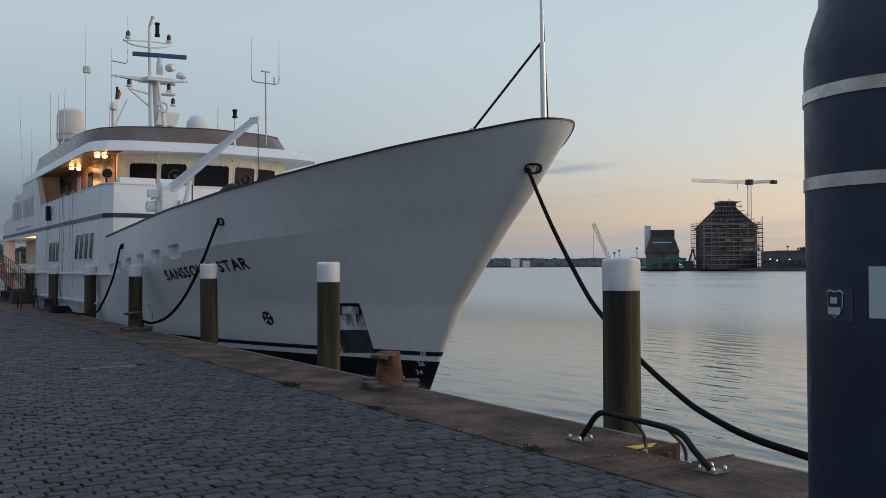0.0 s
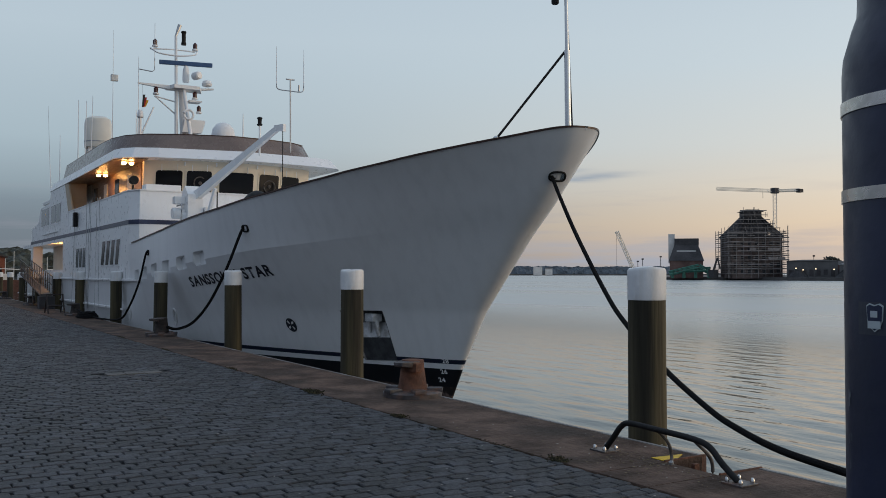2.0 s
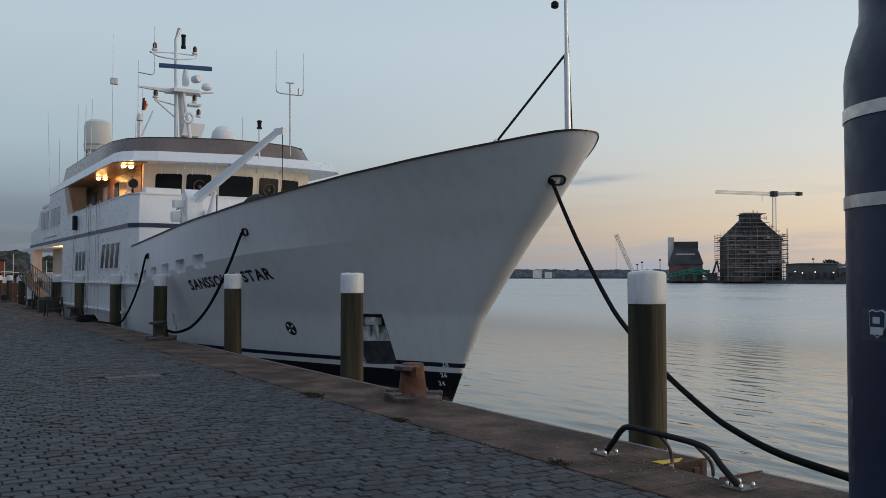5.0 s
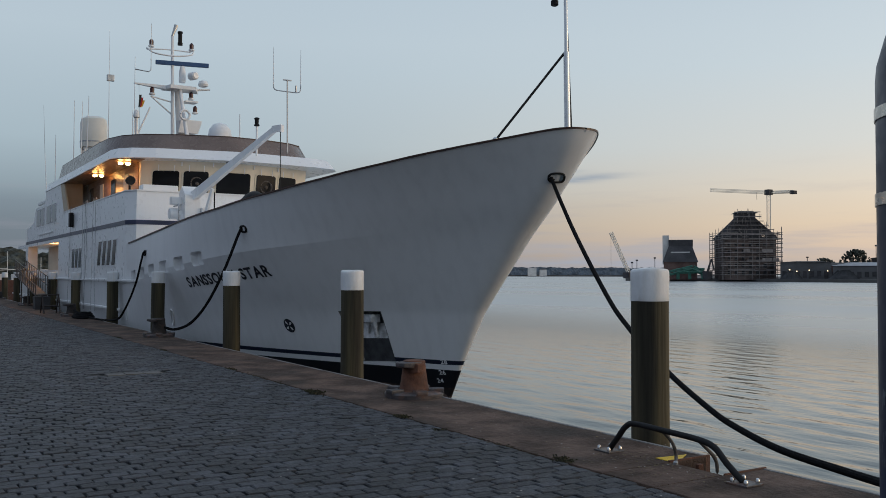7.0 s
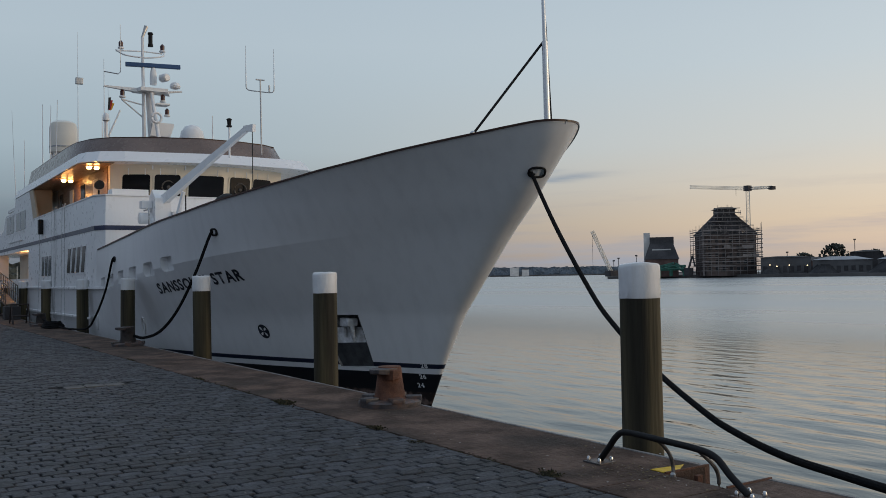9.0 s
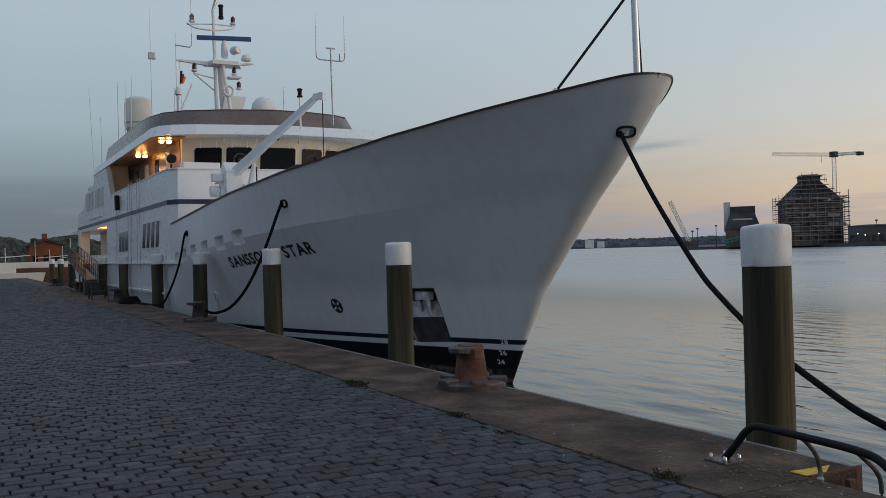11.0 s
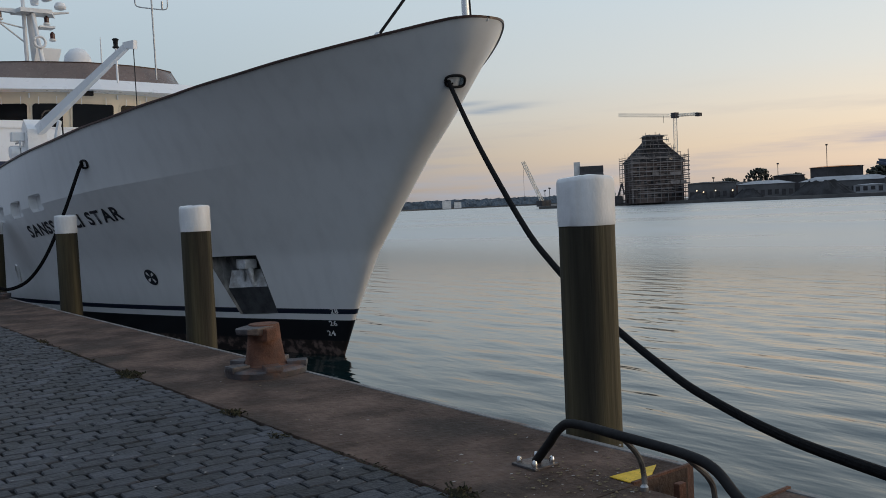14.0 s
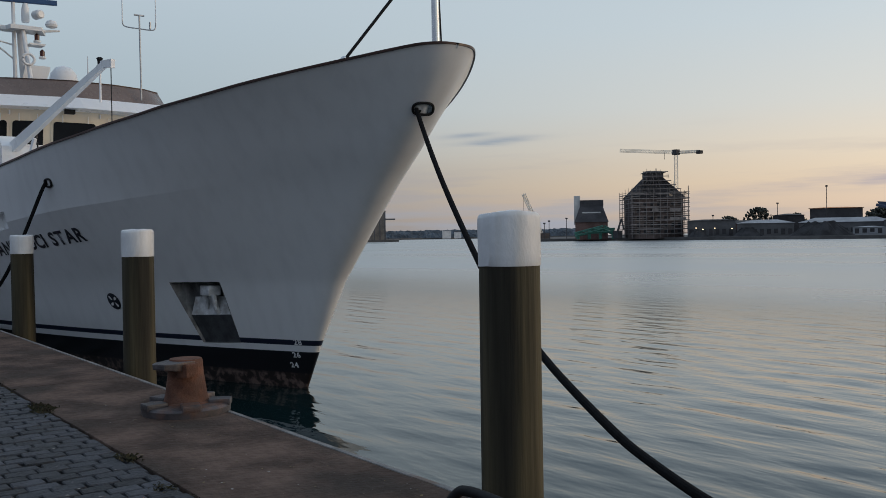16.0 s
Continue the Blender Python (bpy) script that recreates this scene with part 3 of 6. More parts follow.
def ladder_rail():
    t = thing("ladder_handrail", "black steel grab rail over the quay ladder, bolted feet", "handrail")
    arch = spline([(-0.69, 5.66, 0.02), (-0.69, 5.55, 0.14), (-0.69, 5.45, 0.25), (-0.69, 5.34, 0.292), (-0.69, 5.0, 0.285), (-0.70, 4.60, 0.272), (-0.70, 4.43, 0.235), (-0.705, 4.30, 0.13), (-0.71, 4.14, 0.02)], 8)
    part("rail_tube", tube(arch, 0.026, 12), BLACK, t, "black painted bent tube", True)
    for rod_pts, m in (([(-0.69, 5.03, 0.285), (-0.665, 4.98, 0.245), (-0.60, 4.965, 0.16), (-0.575, 4.96, 0.07), (-0.605, 4.93, 0.01)], DULL), ([(-0.695, 4.62, 0.272), (-0.665, 4.565, 0.22), (-0.56, 4.565, 0.13), (-0.50, 4.58, 0.04), (-0.50, 4.58, -0.12)], DULL)):
        part("side_rod", tube(spline(rod_pts, 6), 0.015, 8), m, t, "thin bent steel side rod", True)
    for y in (5.66, 4.14):
        part("foot_plate", box(-0.79, -0.60, y - 0.10, y + 0.10, 0.0, 0.014, 0.004), RUSTTOP, t, "dark steel foot plate")
        for dx in (-0.07, 0.065):
            for dy in (-0.065, 0.065):
                part("cap_nut", lathe([(0.017, 0.012), (0.018, 0.035), (0.012, 0.05), (0.004, 0.054)], (-0.69 + dx, y + dy, 0), 10), STEEL, t, "shiny domed cap nut", True)
    return t


ladder_rail()
lad = thing("quay_ladder", "steel ladder hanging in the quay recess", "ladder")
for y in (4.53, 4.94):
    part("stile", box(-0.34, -0.28, y - 0.02, y + 0.02, -2.6, -0.03, 0.006), RUST, lad)
for k in range(8):
    part("rung", rod((-0.31, 4.53, -0.22 - 0.3 * k), (-0.31, 4.94, -0.22 - 0.3 * k), 0.016), RUST, lad)
part("lug", lathe([(0.020, -0.01), (0.022, 0.02), (0.012, 0.032)], (-0.615, 4.925, 0), 12), GALV, lad)


def pillar():
    """The round navy sign pillar at the near right, with two steel bands."""
    t = thing("pillar", "navy blue round steel pillar with two steel bands and stickers", "pillar", at=(-4.38, 0.47, 0))
    R = 0.197
    part("shaft", lathe([(R, -0.02), (R, 2.03), (R * 0.985, 2.065), (R * 0.90, 2.125), (R * 0.845, 2.155), (R * 0.838, 2.185), (R * 0.838, 4.5)], seg=64), PILLAR, t, "scuffed navy blue painted tube", True)
    for z in (1.957, 1.773):
        part("steel_band", lathe([(R, z - 0.013), (R + 0.003, z - 0.013), (R + 0.003, z + 0.013), (R, z + 0.013)], seg=64), BAND, t, "tarnished steel strap", True)

    def patch(name, a0, a1, z0, z1, material, lift, label=""):
        b = bmesh.new()
        n = 8
        lo = [b.verts.new(((R + lift) * math.cos(radians(a0 + (a1 - a0) * k / n)), (R + lift) * math.sin(radians(a0 + (a1 - a0) * k / n)), z0)) for k in range(n + 1)]
        hi = [b.verts.new((v.co.x, v.co.y, z1)) for v in lo]
        for k in range(n):
            b.faces.new((lo[k], lo[k + 1], hi[k + 1], hi[k]))
        return part(name, b, material, t, label)

    # angles round the pillar; 210 faces the start of the walk
    patch("paint_patch", 181, 155, 1.491, 1.556, STICKERDK, 0.0012, "dull painted-over rectangle")
    patch("sticker", 216, 190, 1.50, 1.60, STICKER, 0.0015, "pale blank sticker")

    def shield(w, h, a, z, material, lift):
        b = bmesh.new()
        outline = [(-0.5, 0.42), (-0.3, 0.5), (0, 0.44), (0.3, 0.5), (0.5, 0.42), (0.46, -0.1), (0.3, -0.36), (0, -0.52), (-0.3, -0.36), (-0.46, -0.1)]
        vs = []
        for u, v in outline:
            ang = radians(a) + u * w / R
            vs.append(b.verts.new(((R + lift) * math.cos(ang), (R + lift) * math.sin(ang), z + v * h)))
        b.faces.new(vs)
        return part("shield_sticker", b, material, t)

    shield(0.042, 0.056, 169, 1.526, STICKER, 0.003)
    shield(0.037, 0.050, 169, 1.526, NAVY, 0.0042)
    patch("sticker_bar", 171.5, 166.5, 1.526, 1.539, STICKER, 0.0055)
    patch("sticker_bar", 173.5, 164.5, 1.504, 1.519, STICKER, 0.0055)
    rng = random.Random(3)
    for k in range(14):
        a, z = rng.uniform(136, 146), rng.uniform(1.20, 1.36)
        patch("paint_chip", a, a - rng.uniform(0.5, 1.6), z, z + rng.uniform(0.006, 0.03), PILLAR_CHIP, 0.0012)
    return t


pillar()

# ---------------------------------------------------------------- the yacht
CX = 4.75
STEM = ((-2.2, 17.45), (-1.32, 17.0), (-0.36, 16.4), (0.75, 15.6), (2.4, 13.93), (2.97, 13.27), (3.6, 12.67), (4.0, 12.34), (4.34, 12.13))
SHEER = ((12.15, 4.34), (12.5, 4.315), (13.3, 4.205), (14.2, 4.10), (15.2, 3.985), (16.0, 3.885), (16.9, 3.79), (17.6, 3.70), (18.5, 3.61), (19.4, 3.51), (20.5, 3.42), (22.0, 3.26), (23.5, 3.14), (26.3, 2.88), (29.0, 2.69), (31.4, 2.53), (32.4, 1.42), (64.5, 1.40))
STERN, BOTTOM = 63.0, -2.2


def nose(z):
    """How blunt the stem is at a height."""
    return float(np.interp(z, (-1.3, -0.3, 1.0, 2.6, 4.34), (0.10, 0.28, 0.60, 0.74, 0.50)))


def stem_y(z):
    """Foremost point at a height: the stem line, set back a little behind the round nose."""
    a = nose(z)
    return float(np.interp(z, [p[0] for p in STEM], [p[1] for p in STEM])) + 0.30 * a - 0.095 * a * a


def sheer_z(y):
    return float(np.interp(y, [p[0] for p in SHEER], [p[1] for p in SHEER]))


def knuckle(y):
    """Height of the knuckle at a station, as a share of the side from the water to the sheer."""
    return float(np.interp(y, (22, 30), (0.745, 0.70)))


def half_breadth(y, z):
    """Half the yacht's width at a station y and height z: flared bow with a knuckle, upright sides."""
    top = sheer_z(y)
    w = min(1.0, max(0.0, (z - WL) / (top - WL)))
    wk = knuckle(y)
    step = 0.15 * min(1, max(0, (y - 14.5) / 5.0))
    q = w * (wk + step) / wk if w < wk else wk + step + (1 - wk - step) * (w - wk) / (1 - wk)
    d = y - stem_y(z)
    if d <= 0:
        return 0.0
    a = nose(z)
    d = math.sqrt(d * d + 2 * a * d) - a * d / (d + 1)
    length, n, m = 16.5 - 2.5 * q, 2 + 0.3 * q, 1.0 - 0.04 * q - 0.15 * w ** 8
    u = min(1.0, d / length)
    full = 4.0 + 0.3 * q
    h = full * (1 - (1 - u) ** n) ** m
    # hard chine of the knuckle, dying out towards the stem
    ridge = (w - 0.38) / (wk - 0.38) if w < wk else (1 - w) / (1 - wk)
    h += 0.14 * max(0.0, ridge) * min(1.0, max(0.0, (y - 15.8) / 4.5)) * min(1.0, max(0.0, (31.0 - y) / 5.0))
    if y > 50:
        h *= 1 - 0.10 * ((y - 50) / 13) ** 2
    if z < WL:
        h *= 1 - 0.25 * (WL - z)
    return h


def side_x(y, z, off=0.0):
    """x of the hull's quay side, off metres outside it."""
    return CX - half_breadth(y, z) - off


yacht = thing("motor_yacht", "large white motor yacht moored bow-first along the quay, lit decks", "yacht")

NS, NV, KROW = 116, 52, 42    # one row of the mesh runs along the knuckle
hull_bm = bmesh.new()
cols = []
for i in range(NS + 1):
    s = (i / NS) ** 2.1
    col = []
    for j in range(NV + 1):
        z = BOTTOM + (4.34 - BOTTOM) * j / NV
        for _ in range(12):
            y = stem_y(z) + s * (STERN - stem_y(z))
            top = sheer_z(y)
            vk = (WL + knuckle(y) * (top - WL) - BOTTOM) / (top - BOTTOM)
            z = BOTTOM + (top - BOTTOM) * (vk * j / KROW if j <= KROW else vk + (1 - vk) * (j - KROW) / (NV - KROW))
        h = half_breadth(y, z) if i else 0.0
        col.append((h, y, z))
    h, y, z = col[-1]
    deep = 0.95 if y > 14.6 else 0.05
    col.append((max(0.0, h - 0.14), y, z))
    col.append((max(0.0, min(h, half_breadth(y, z - deep)) - 0.22), y, z - deep))
    cols.append(col)
left = [[hull_bm.verts.new((CX - h, y, z)) for h, y, z in c] for c in cols]
right = [[hull_bm.verts.new((CX + h, y, z)) for h, y, z in c] for c in cols]
for G, flip in ((left, False), (right, True)):
    for i in range(NS):
        for j in range(len(G[0]) - 1):
            f = [G[i][j], G[i + 1][j], G[i + 1][j + 1], G[i][j + 1]]
            hull_bm.faces.new(f if not flip else f[::-1])
for i in range(NS):
    hull_bm.faces.new((left[i][-1], left[i + 1][-1], right[i + 1][-1], right[i][-1]))
    hull_bm.faces.new((left[i + 1][0], left[i][0], right[i][0], right[i + 1][0]))
hull_bm.faces.new([*left[-1], *reversed(right[-1])])
bmesh.ops.remove_doubles(hull_bm, verts=hull_bm.verts, dist=0.0005)
bmesh.ops.dissolve_degenerate(hull_bm, edges=hull_bm.edges, dist=0.0005)
hull = part("hull", hull_bm, HULL, yacht, "glossy white hull, black boot topping, navy line", True)
chine = [abs((v.co.z - WL) / (sheer_z(v.co.y) - WL) - knuckle(v.co.y)) < 0.004 and 16.6 < v.co.y < 31.2 for v in hull.data.vertices]
for e in hull.data.edges:
    if chine[e.vertices[0]] and chine[e.vertices[1]]:
        e.use_edge_sharp = True

# recesses in the shell: the anchor pocket and the row of scoops under the knuckle
POCKET_RING = [(19.20, 0.72), (18.01, 0.74), (18.11, -0.46), (19.03, -0.50)]
SCOOPS = [(23.55, 2.02), (24.75, 1.90), (25.95, 1.80), (27.15, 1.71), (28.35, 1.62), (29.5, 1.53)]


def cut(ring_yz, depth, front=1.2):
    b = bmesh.new()
    pts_out = [(side_x(y, z, front), y, z) for y, z in ring_yz]
    pts_in = [(side_x(y, z, -depth), y, z) for y, z in ring_yz]
    o, n = [b.verts.new(p) for p in pts_out], [b.verts.new(p) for p in pts_in]
    k = len(o)
    for a in range(k):
        b.faces.new((o[a], o[(a + 1) % k], n[(a + 1) % k], n[a]))
    b.faces.new(o[::-1])
    b.faces.new(n)
    bmesh.ops.recalc_face_normals(b, faces=b.faces)
    me = bpy.data.meshes.new("cutter")
    b.to_mesh(me)
    b.free()
    return new("cutter", me)


def rounded(y, z, w, h, r=0.08, lean=0.0):
    out = []
    for cy, cz, a0 in ((w / 2 - r, h / 2 - r, 0), (-w / 2 + r, h / 2 - r, 90), (-w / 2 + r, -h / 2 + r, 180), (w / 2 - r, -h / 2 + r, 270)):
        for k in range(4):
            a = radians(a0 + 30 * k)
            dy, dz = cy + r * math.cos(a), cz + r * math.sin(a)
            out.append((y + dy + lean * dz, z + dz - 0.075 * dy))
    return out


cutters = [cut(POCKET_RING, 0.45)] + [cut(rounded(y, z, 0.66, 0.38), 0.17) for y, z in SCOOPS]
for c in cutters:
    md = hull.modifiers.new("cut", "BOOLEAN")
    md.operation, md.object, md.solver = "DIFFERENCE", c, "EXACT"
dg = bpy.context.evaluated_depsgraph_get()
cut_mesh = bpy.data.meshes.new_from_object(hull.evaluated_get(dg), depsgraph=dg)
if len(cut_mesh.vertices) > 1000:
    hull.data = cut_mesh
hull.modifiers.clear()
for c in cutters:
    bpy.data.objects.remove(c)
hull.data.materials.clear()
hull.data.materials.append(HULL)

# anchor pocket lining, anchor and lower plate
b = bmesh.new()
inner = [(18.59 + (y - 18.59) * 0.985, 0.125 + (z - 0.125) * 0.985) for y, z in POCKET_RING]
o = [b.verts.new((side_x(y, z, -0.004), y, z)) for y, z in inner]
n = [b.verts.new((side_x(y, z, -0.40), y, z)) for y, z in inner]
for a in range(4):
    b.faces.new((o[a], o[(a + 1) % 4], n[(a + 1) % 4], n[a]))
b.faces.new(n)
lining = part("anchor_pocket", b, POCKET, hull, "streaked bare steel anchor recess")
low = [(19.09, 0.06), (18.07, 0.10), (18.12, -0.45), (19.02, -0.49)]
b = bmesh.new()
bo, bi = [b.verts.new((side_x(y, z, -0.06), y, z)) for y, z in low], [b.verts.new((side_x(y, z, -0.10), y, z)) for y, z in low]
for a in range(4):
    b.faces.new((bo[a], bo[(a + 1) % 4], bi[(a + 1) % 4], bi[a]))
b.faces.new(bo)
b.faces.new(bi[::-1])
b2 = bmesh.new()
sill = [(19.08, 0.42), (18.06, 0.45), (18.08, 0.10), (19.09, 0.06)]
b2.faces.new([b2.verts.new((side_x(y, z, -0.30 if z > 0.3 else -0.065), y, z)) for y, z in sill])
part("worn_sill", b2, ANCHOR, hull, "bright worn steel sill")
part("pocket_plate", b, PLATE, hull, "dark worn steel plate")
ax = side_x(18.6, 0.45, -0.20)
b = box(ax - 0.16, ax + 0.10, 18.30, 18.74, 0.46, 0.66, 0.05)
rod((ax, 18.52, 0.46), (ax + 0.1, 18.45, 0.12), 0.07, 0.06, 12, b)
rod((ax - 0.05, 18.32, 0.48), (ax - 0.02, 18.26, 0.2), 0.06, 0.03, 8, b)
rod((ax - 0.05, 18.72, 0.48), (ax - 0.02, 18.70, 0.2), 0.06, 0.03, 8, b)
part("anchor", b, ANCHOR, hull, "stowed grey stockless anchor", True)

# varnished rail cap along the sheer
ys = [stem_y(4.34) + 0.002 + (30.2 - stem_y(4.34)) * (k / 70) ** 2.4 for k in range(71)]
for sgn in (-1, 1):
    b = bmesh.new()
    rings = []
    for y in ys:
        h, z = half_breadth(y, sheer_z(y)), sheer_z(y)
        rings.append([b.verts.new((CX + sgn * max(0.0, h + dx), y, z + dz)) for dx, dz in ((0.03, -0.008), (0.03, 0.028), (-0.16, 0.028), (-0.16, -0.008))])
    for p, q in zip(rings, rings[1:]):
        for k in range(4):
            b.faces.new((p[k], p[(k + 1) % 4], q[(k + 1) % 4], q[k]))
    part("rail_cap", b, TEAK, hull, "dark varnished rail cap", True)


def side_strip(name, y0, y1, zf, thick, proud, material, parent, label="", n=30):
    b = bmesh.new()
    rings = []
    for k in range(n + 1):
        y = y0 + (y1 - y0) * k / n
        z = zf(y)
        x = min(side_x(y, z), DECKSIDE if y > 30.2 else 99)
        rings.append([b.verts.new((x + dx, y, z + dz)) for dx, dz in ((0.02, -thick / 2), (-proud, -thick / 3), (-proud, thick / 3), (0.02, thick / 2))])
    for p, q in zip(rings, rings[1:]):
        for a in range(4):
            b.faces.new((p[a], p[(a + 1) % 4], q[(a + 1) % 4], q[a]))
    b.faces.new(rings[0])
    b.faces.new(rings[-1][::-1])
    return part(name, b, material, parent, label, True)


DECKSIDE = 0.435
side_strip("rubbing_strake", 28.9, 62, lambda y: 1.38, 0.09, 0.07, WHITE, hull, "white half-round moulding")
side_strip("rubbing_strake", 31.5, 62, lambda y: 0.38, 0.09, 0.07, WHITE, hull, "white half-round moulding")


def on_shell(p, n):
    """The point p moved along the level direction n until it lies on the quay side of the shell."""
    lo, hi = -0.8, 0.8
    for _ in range(40):
        t = (lo + hi) / 2
        q = p - n * t
        inside = CX - q.x < half_breadth(q.y, q.z) if q.y > stem_y(q.z) else False
        lo, hi = (lo, t) if inside else (t, hi)
    return p - n * hi


def fairlead(x, y, z, w, h, face, material, parent=hull):
    """An oval pipe lip on the shell, its bright opening put in as a white disc; face is the level direction it looks
    in, in degrees.
    """
    n = Vector((math.cos(radians(face)), math.sin(radians(face)), 0))
    t = Vector((-n.y, n.x, 0))
    c = on_shell(Vector((x, y, z)), n)
    ring, inner = [], []
    for k in range(32):
        a = 2 * math.pi * k / 32
        r = (abs(math.cos(a)) ** 3 + abs(math.sin(a)) ** 3) ** (-1 / 3)
        p = on_shell(c + t * (w / 2 * r * math.cos(a)) + Vector((0, 0, h / 2 * r * math.sin(a))), n)
        ring.append(p + n * 0.016)
        inner.append(p + n * 0.005)
    ob = part("fairlead", tube(ring + ring[:1], 0.021, 8), material, parent, "dark oval mooring pipe lip", True)
    # White disc in place of the light that shows through the open pipe.
    b = bmesh.new()
    vs = [b.verts.new(p) for p in inner]
    hub = b.verts.new(c + n * 0.006)
    for k in range(32):
        b.faces.new((vs[k], vs[(k + 1) % 32], hub))
    part("throat", b, CAP, ob, "white disc for the light seen through the pipe")
    # Flat steel quad added to brighten one side of the opening.
    b = bmesh.new()
    mid = [on_shell(c + t * u + Vector((0, 0, v)), n) + n * 0.012 for u, v in ((w * 0.18, -h * 0.40), (w * 0.40, -h * 0.30), (w * 0.42, h * 0.3), (w * 0.26, h * 0.40))]
    b.faces.new([b.verts.new(p) for p in mid])
    part("throat_roller", b, STEEL, ob, "polished steel face added as the opening's bright side")
    return c + n * 0.05 - t * w * 0.33 - Vector((0, 0, h * 0.22))


F1 = fairlead(4.63, 12.98, 3.47, 0.32, 0.155, 242, BLACK)
F2 = fairlead(1.15, 20.92, 2.72, 0.24, 0.15, 194, BLACK)
F3 = fairlead(0.6, 27.85, 2.25, 0.22, 0.14, 184, BLACK)


def letters(text, y0, y1, zf, height, material, name, parent, off=0.012, flat=None):
    """Cut-out letters laid on the hull's quay side, one mesh a letter."""
    cu = bpy.data.curves.new("lettering", "FONT")
    cu.resolution_u = 3
    cu.offset = 0.03
    obs = []
    x = 0.0
    shapes = []
    for ch in text:
        if ch == " ":
            x += 0.42
            continue
        cu.body = ch
        o = bpy.data.objects.new("lettering", cu)
        scene.collection.objects.link(o)
        d = bpy.context.evaluated_depsgraph_get()
        d.update()
        me = bpy.data.meshes.new_from_object(o.evaluated_get(d), depsgraph=d)
        bpy.data.objects.remove(o)
        xs = [v.co.x for v in me.vertices]
        shapes.append((me, x - min(xs)))
        x += max(xs) - min(xs) + 0.07
    total = x - 0.07
    for me, dx in shapes:
        for v in me.vertices:
            u = (v.co.x + dx) / total
            y = y0 + (y1 - y0) * u
            z = zf(u) + v.co.y / 0.7 * height
            v.co = (side_x(y, z, off), y, z)
        me.name = name
        me.materials.clear()
        me.materials.append(material)
        o = new(name, me)
        o.parent = parent
        obs.append(o)
    return obs


letters("SANSSOUCI STAR", 24.6, 20.6, lambda u: 1.235 + 0.335 * u, 0.265, LETTER, "letter", hull)
for k, word in enumerate(("28", "26", "24")):
    z = -0.49 - 0.2 * k + (0.05 if k == 0 else 0)
    y = 16.84 + 0.11 * k
    letters(word, y + 0.10, y - 0.06, lambda u, z=z: z, 0.1, DIGIT, "draft_mark", hull, 0.008)

# bow thruster sign: dark disc with a pale cross
ty_, tz_ = 20.98, 0.29
for r0, material, nm, off in ((0.175, LETTER, "thruster_sign", 0.008),):
    b = bmesh.new()
    b.faces.new([b.verts.new((side_x(ty_ + r0 * math.cos(a), tz_ + r0 * math.sin(a), off), ty_ + r0 * math.cos(a), tz_ + r0 * math.sin(a))) for a in [2 * math.pi * k / 28 for k in range(28)]])
    sign = part(nm, b, material, hull, "round black thruster warning sign")
for k in range(4):
    a0 = radians(45 + 90 * k)
    b = bmesh.new()
    pts = [(0.025, 0), (0.085, 0.42), (0.135, 0.30), (0.14, -0.05), (0.09, -0.25)]
    b.faces.new([b.verts.new((side_x(ty_ + r * math.cos(a0 + a), tz_ + r * math.sin(a0 + a), 0.014), ty_ + r * math.cos(a0 + a), tz_ + r * math.sin(a0 + a))) for r, a in pts])
    part("sign_blade", b, DIGIT, sign, "pale propeller blade")
# small oval freeing ports low on the side
for y, z in ((26.55, 0.30), (31.0, 0.25)):
    ring = [(side_x(y + 0.10 * math.cos(a) - 0.12 * math.sin(a), z + 0.24 * math.sin(a), 0.012), y + 0.10 * math.cos(a) - 0.12 * math.sin(a), z + 0.24 * math.sin(a)) for a in [2 * math.pi * k / 24 for k in range(25)]]
    part("freeing_port_rim", tube(ring, 0.02, 6), WHITE, hull, "", True)

# ---- superstructure
XS0, XS1 = 0.435, 2 * CX - 0.435


def ring_house(x_in, y0, y1, cham=0.5, dy=0.0):
    return [(XS0 + x_in, y1), (XS0 + x_in, y0 + cham), (XS0 + x_in + cham * 0.55, y0 + dy), (XS1 - x_in - cham * 0.55, y0 + dy), (XS1 - x_in, y0 + cham), (XS1 - x_in, y1)]


house = part("deckhouse", prism(ring_house(0.0, 30.2, 44.6, 0.45), 1.3, 3.26), WHITE, yacht, "white flush-sided main deckhouse")
part("deckhouse", box(XS0 + 1.1, XS1 - 1.1, 44.6, 55.5, 1.3, 3.1), CREAM, yacht, "cream recessed aft deckhouse")
part("blue_band", prism(ring_house(-0.012, 30.19, 56.3, 0.45), 3.26, 3.41), NAVY, yacht, "navy blue painted band")
part("upper_bulwark", prism(ring_house(0.0, 30.22, 43.6, 0.45), 3.41, 4.40, ring_hi=ring_house(0.04, 30.42, 43.6, 0.5)), WHITE, yacht, "white bridge wing bulwark")
part("bulwark_cap", prism(ring_house(0.02, 30.38, 43.6, 0.5), 4.40, 4.445), WHITE, yacht)
part("side_cladding", prism([(43.0, 3.41), (56.0, 3.41), (56.0, 4.12), (53.2, 4.35), (52.3, 5.10), (49.0, 5.20), (48.6, 5.74), (44.3, 5.74), (43.35, 4.45)], XS0, XS0 + 0.10, "x"), WHITE, yacht, "white side plating")
part("side_cladding", prism([(43.0, 3.41), (56.0, 3.41), (56.0, 4.12), (53.2, 4.35), (52.3, 5.10), (49.0, 5.20), (48.6, 5.74), (44.3, 5.74), (43.35, 4.45)], XS1 - 0.10, XS1, "x"), WHITE, yacht, "white side plating")
part("wing_bulkhead", box(XS0 + 0.10, 1.25, 43.3, 43.4, 4.42, 5.76), BEIGE, yacht, "beige bulkhead closing the side deck")
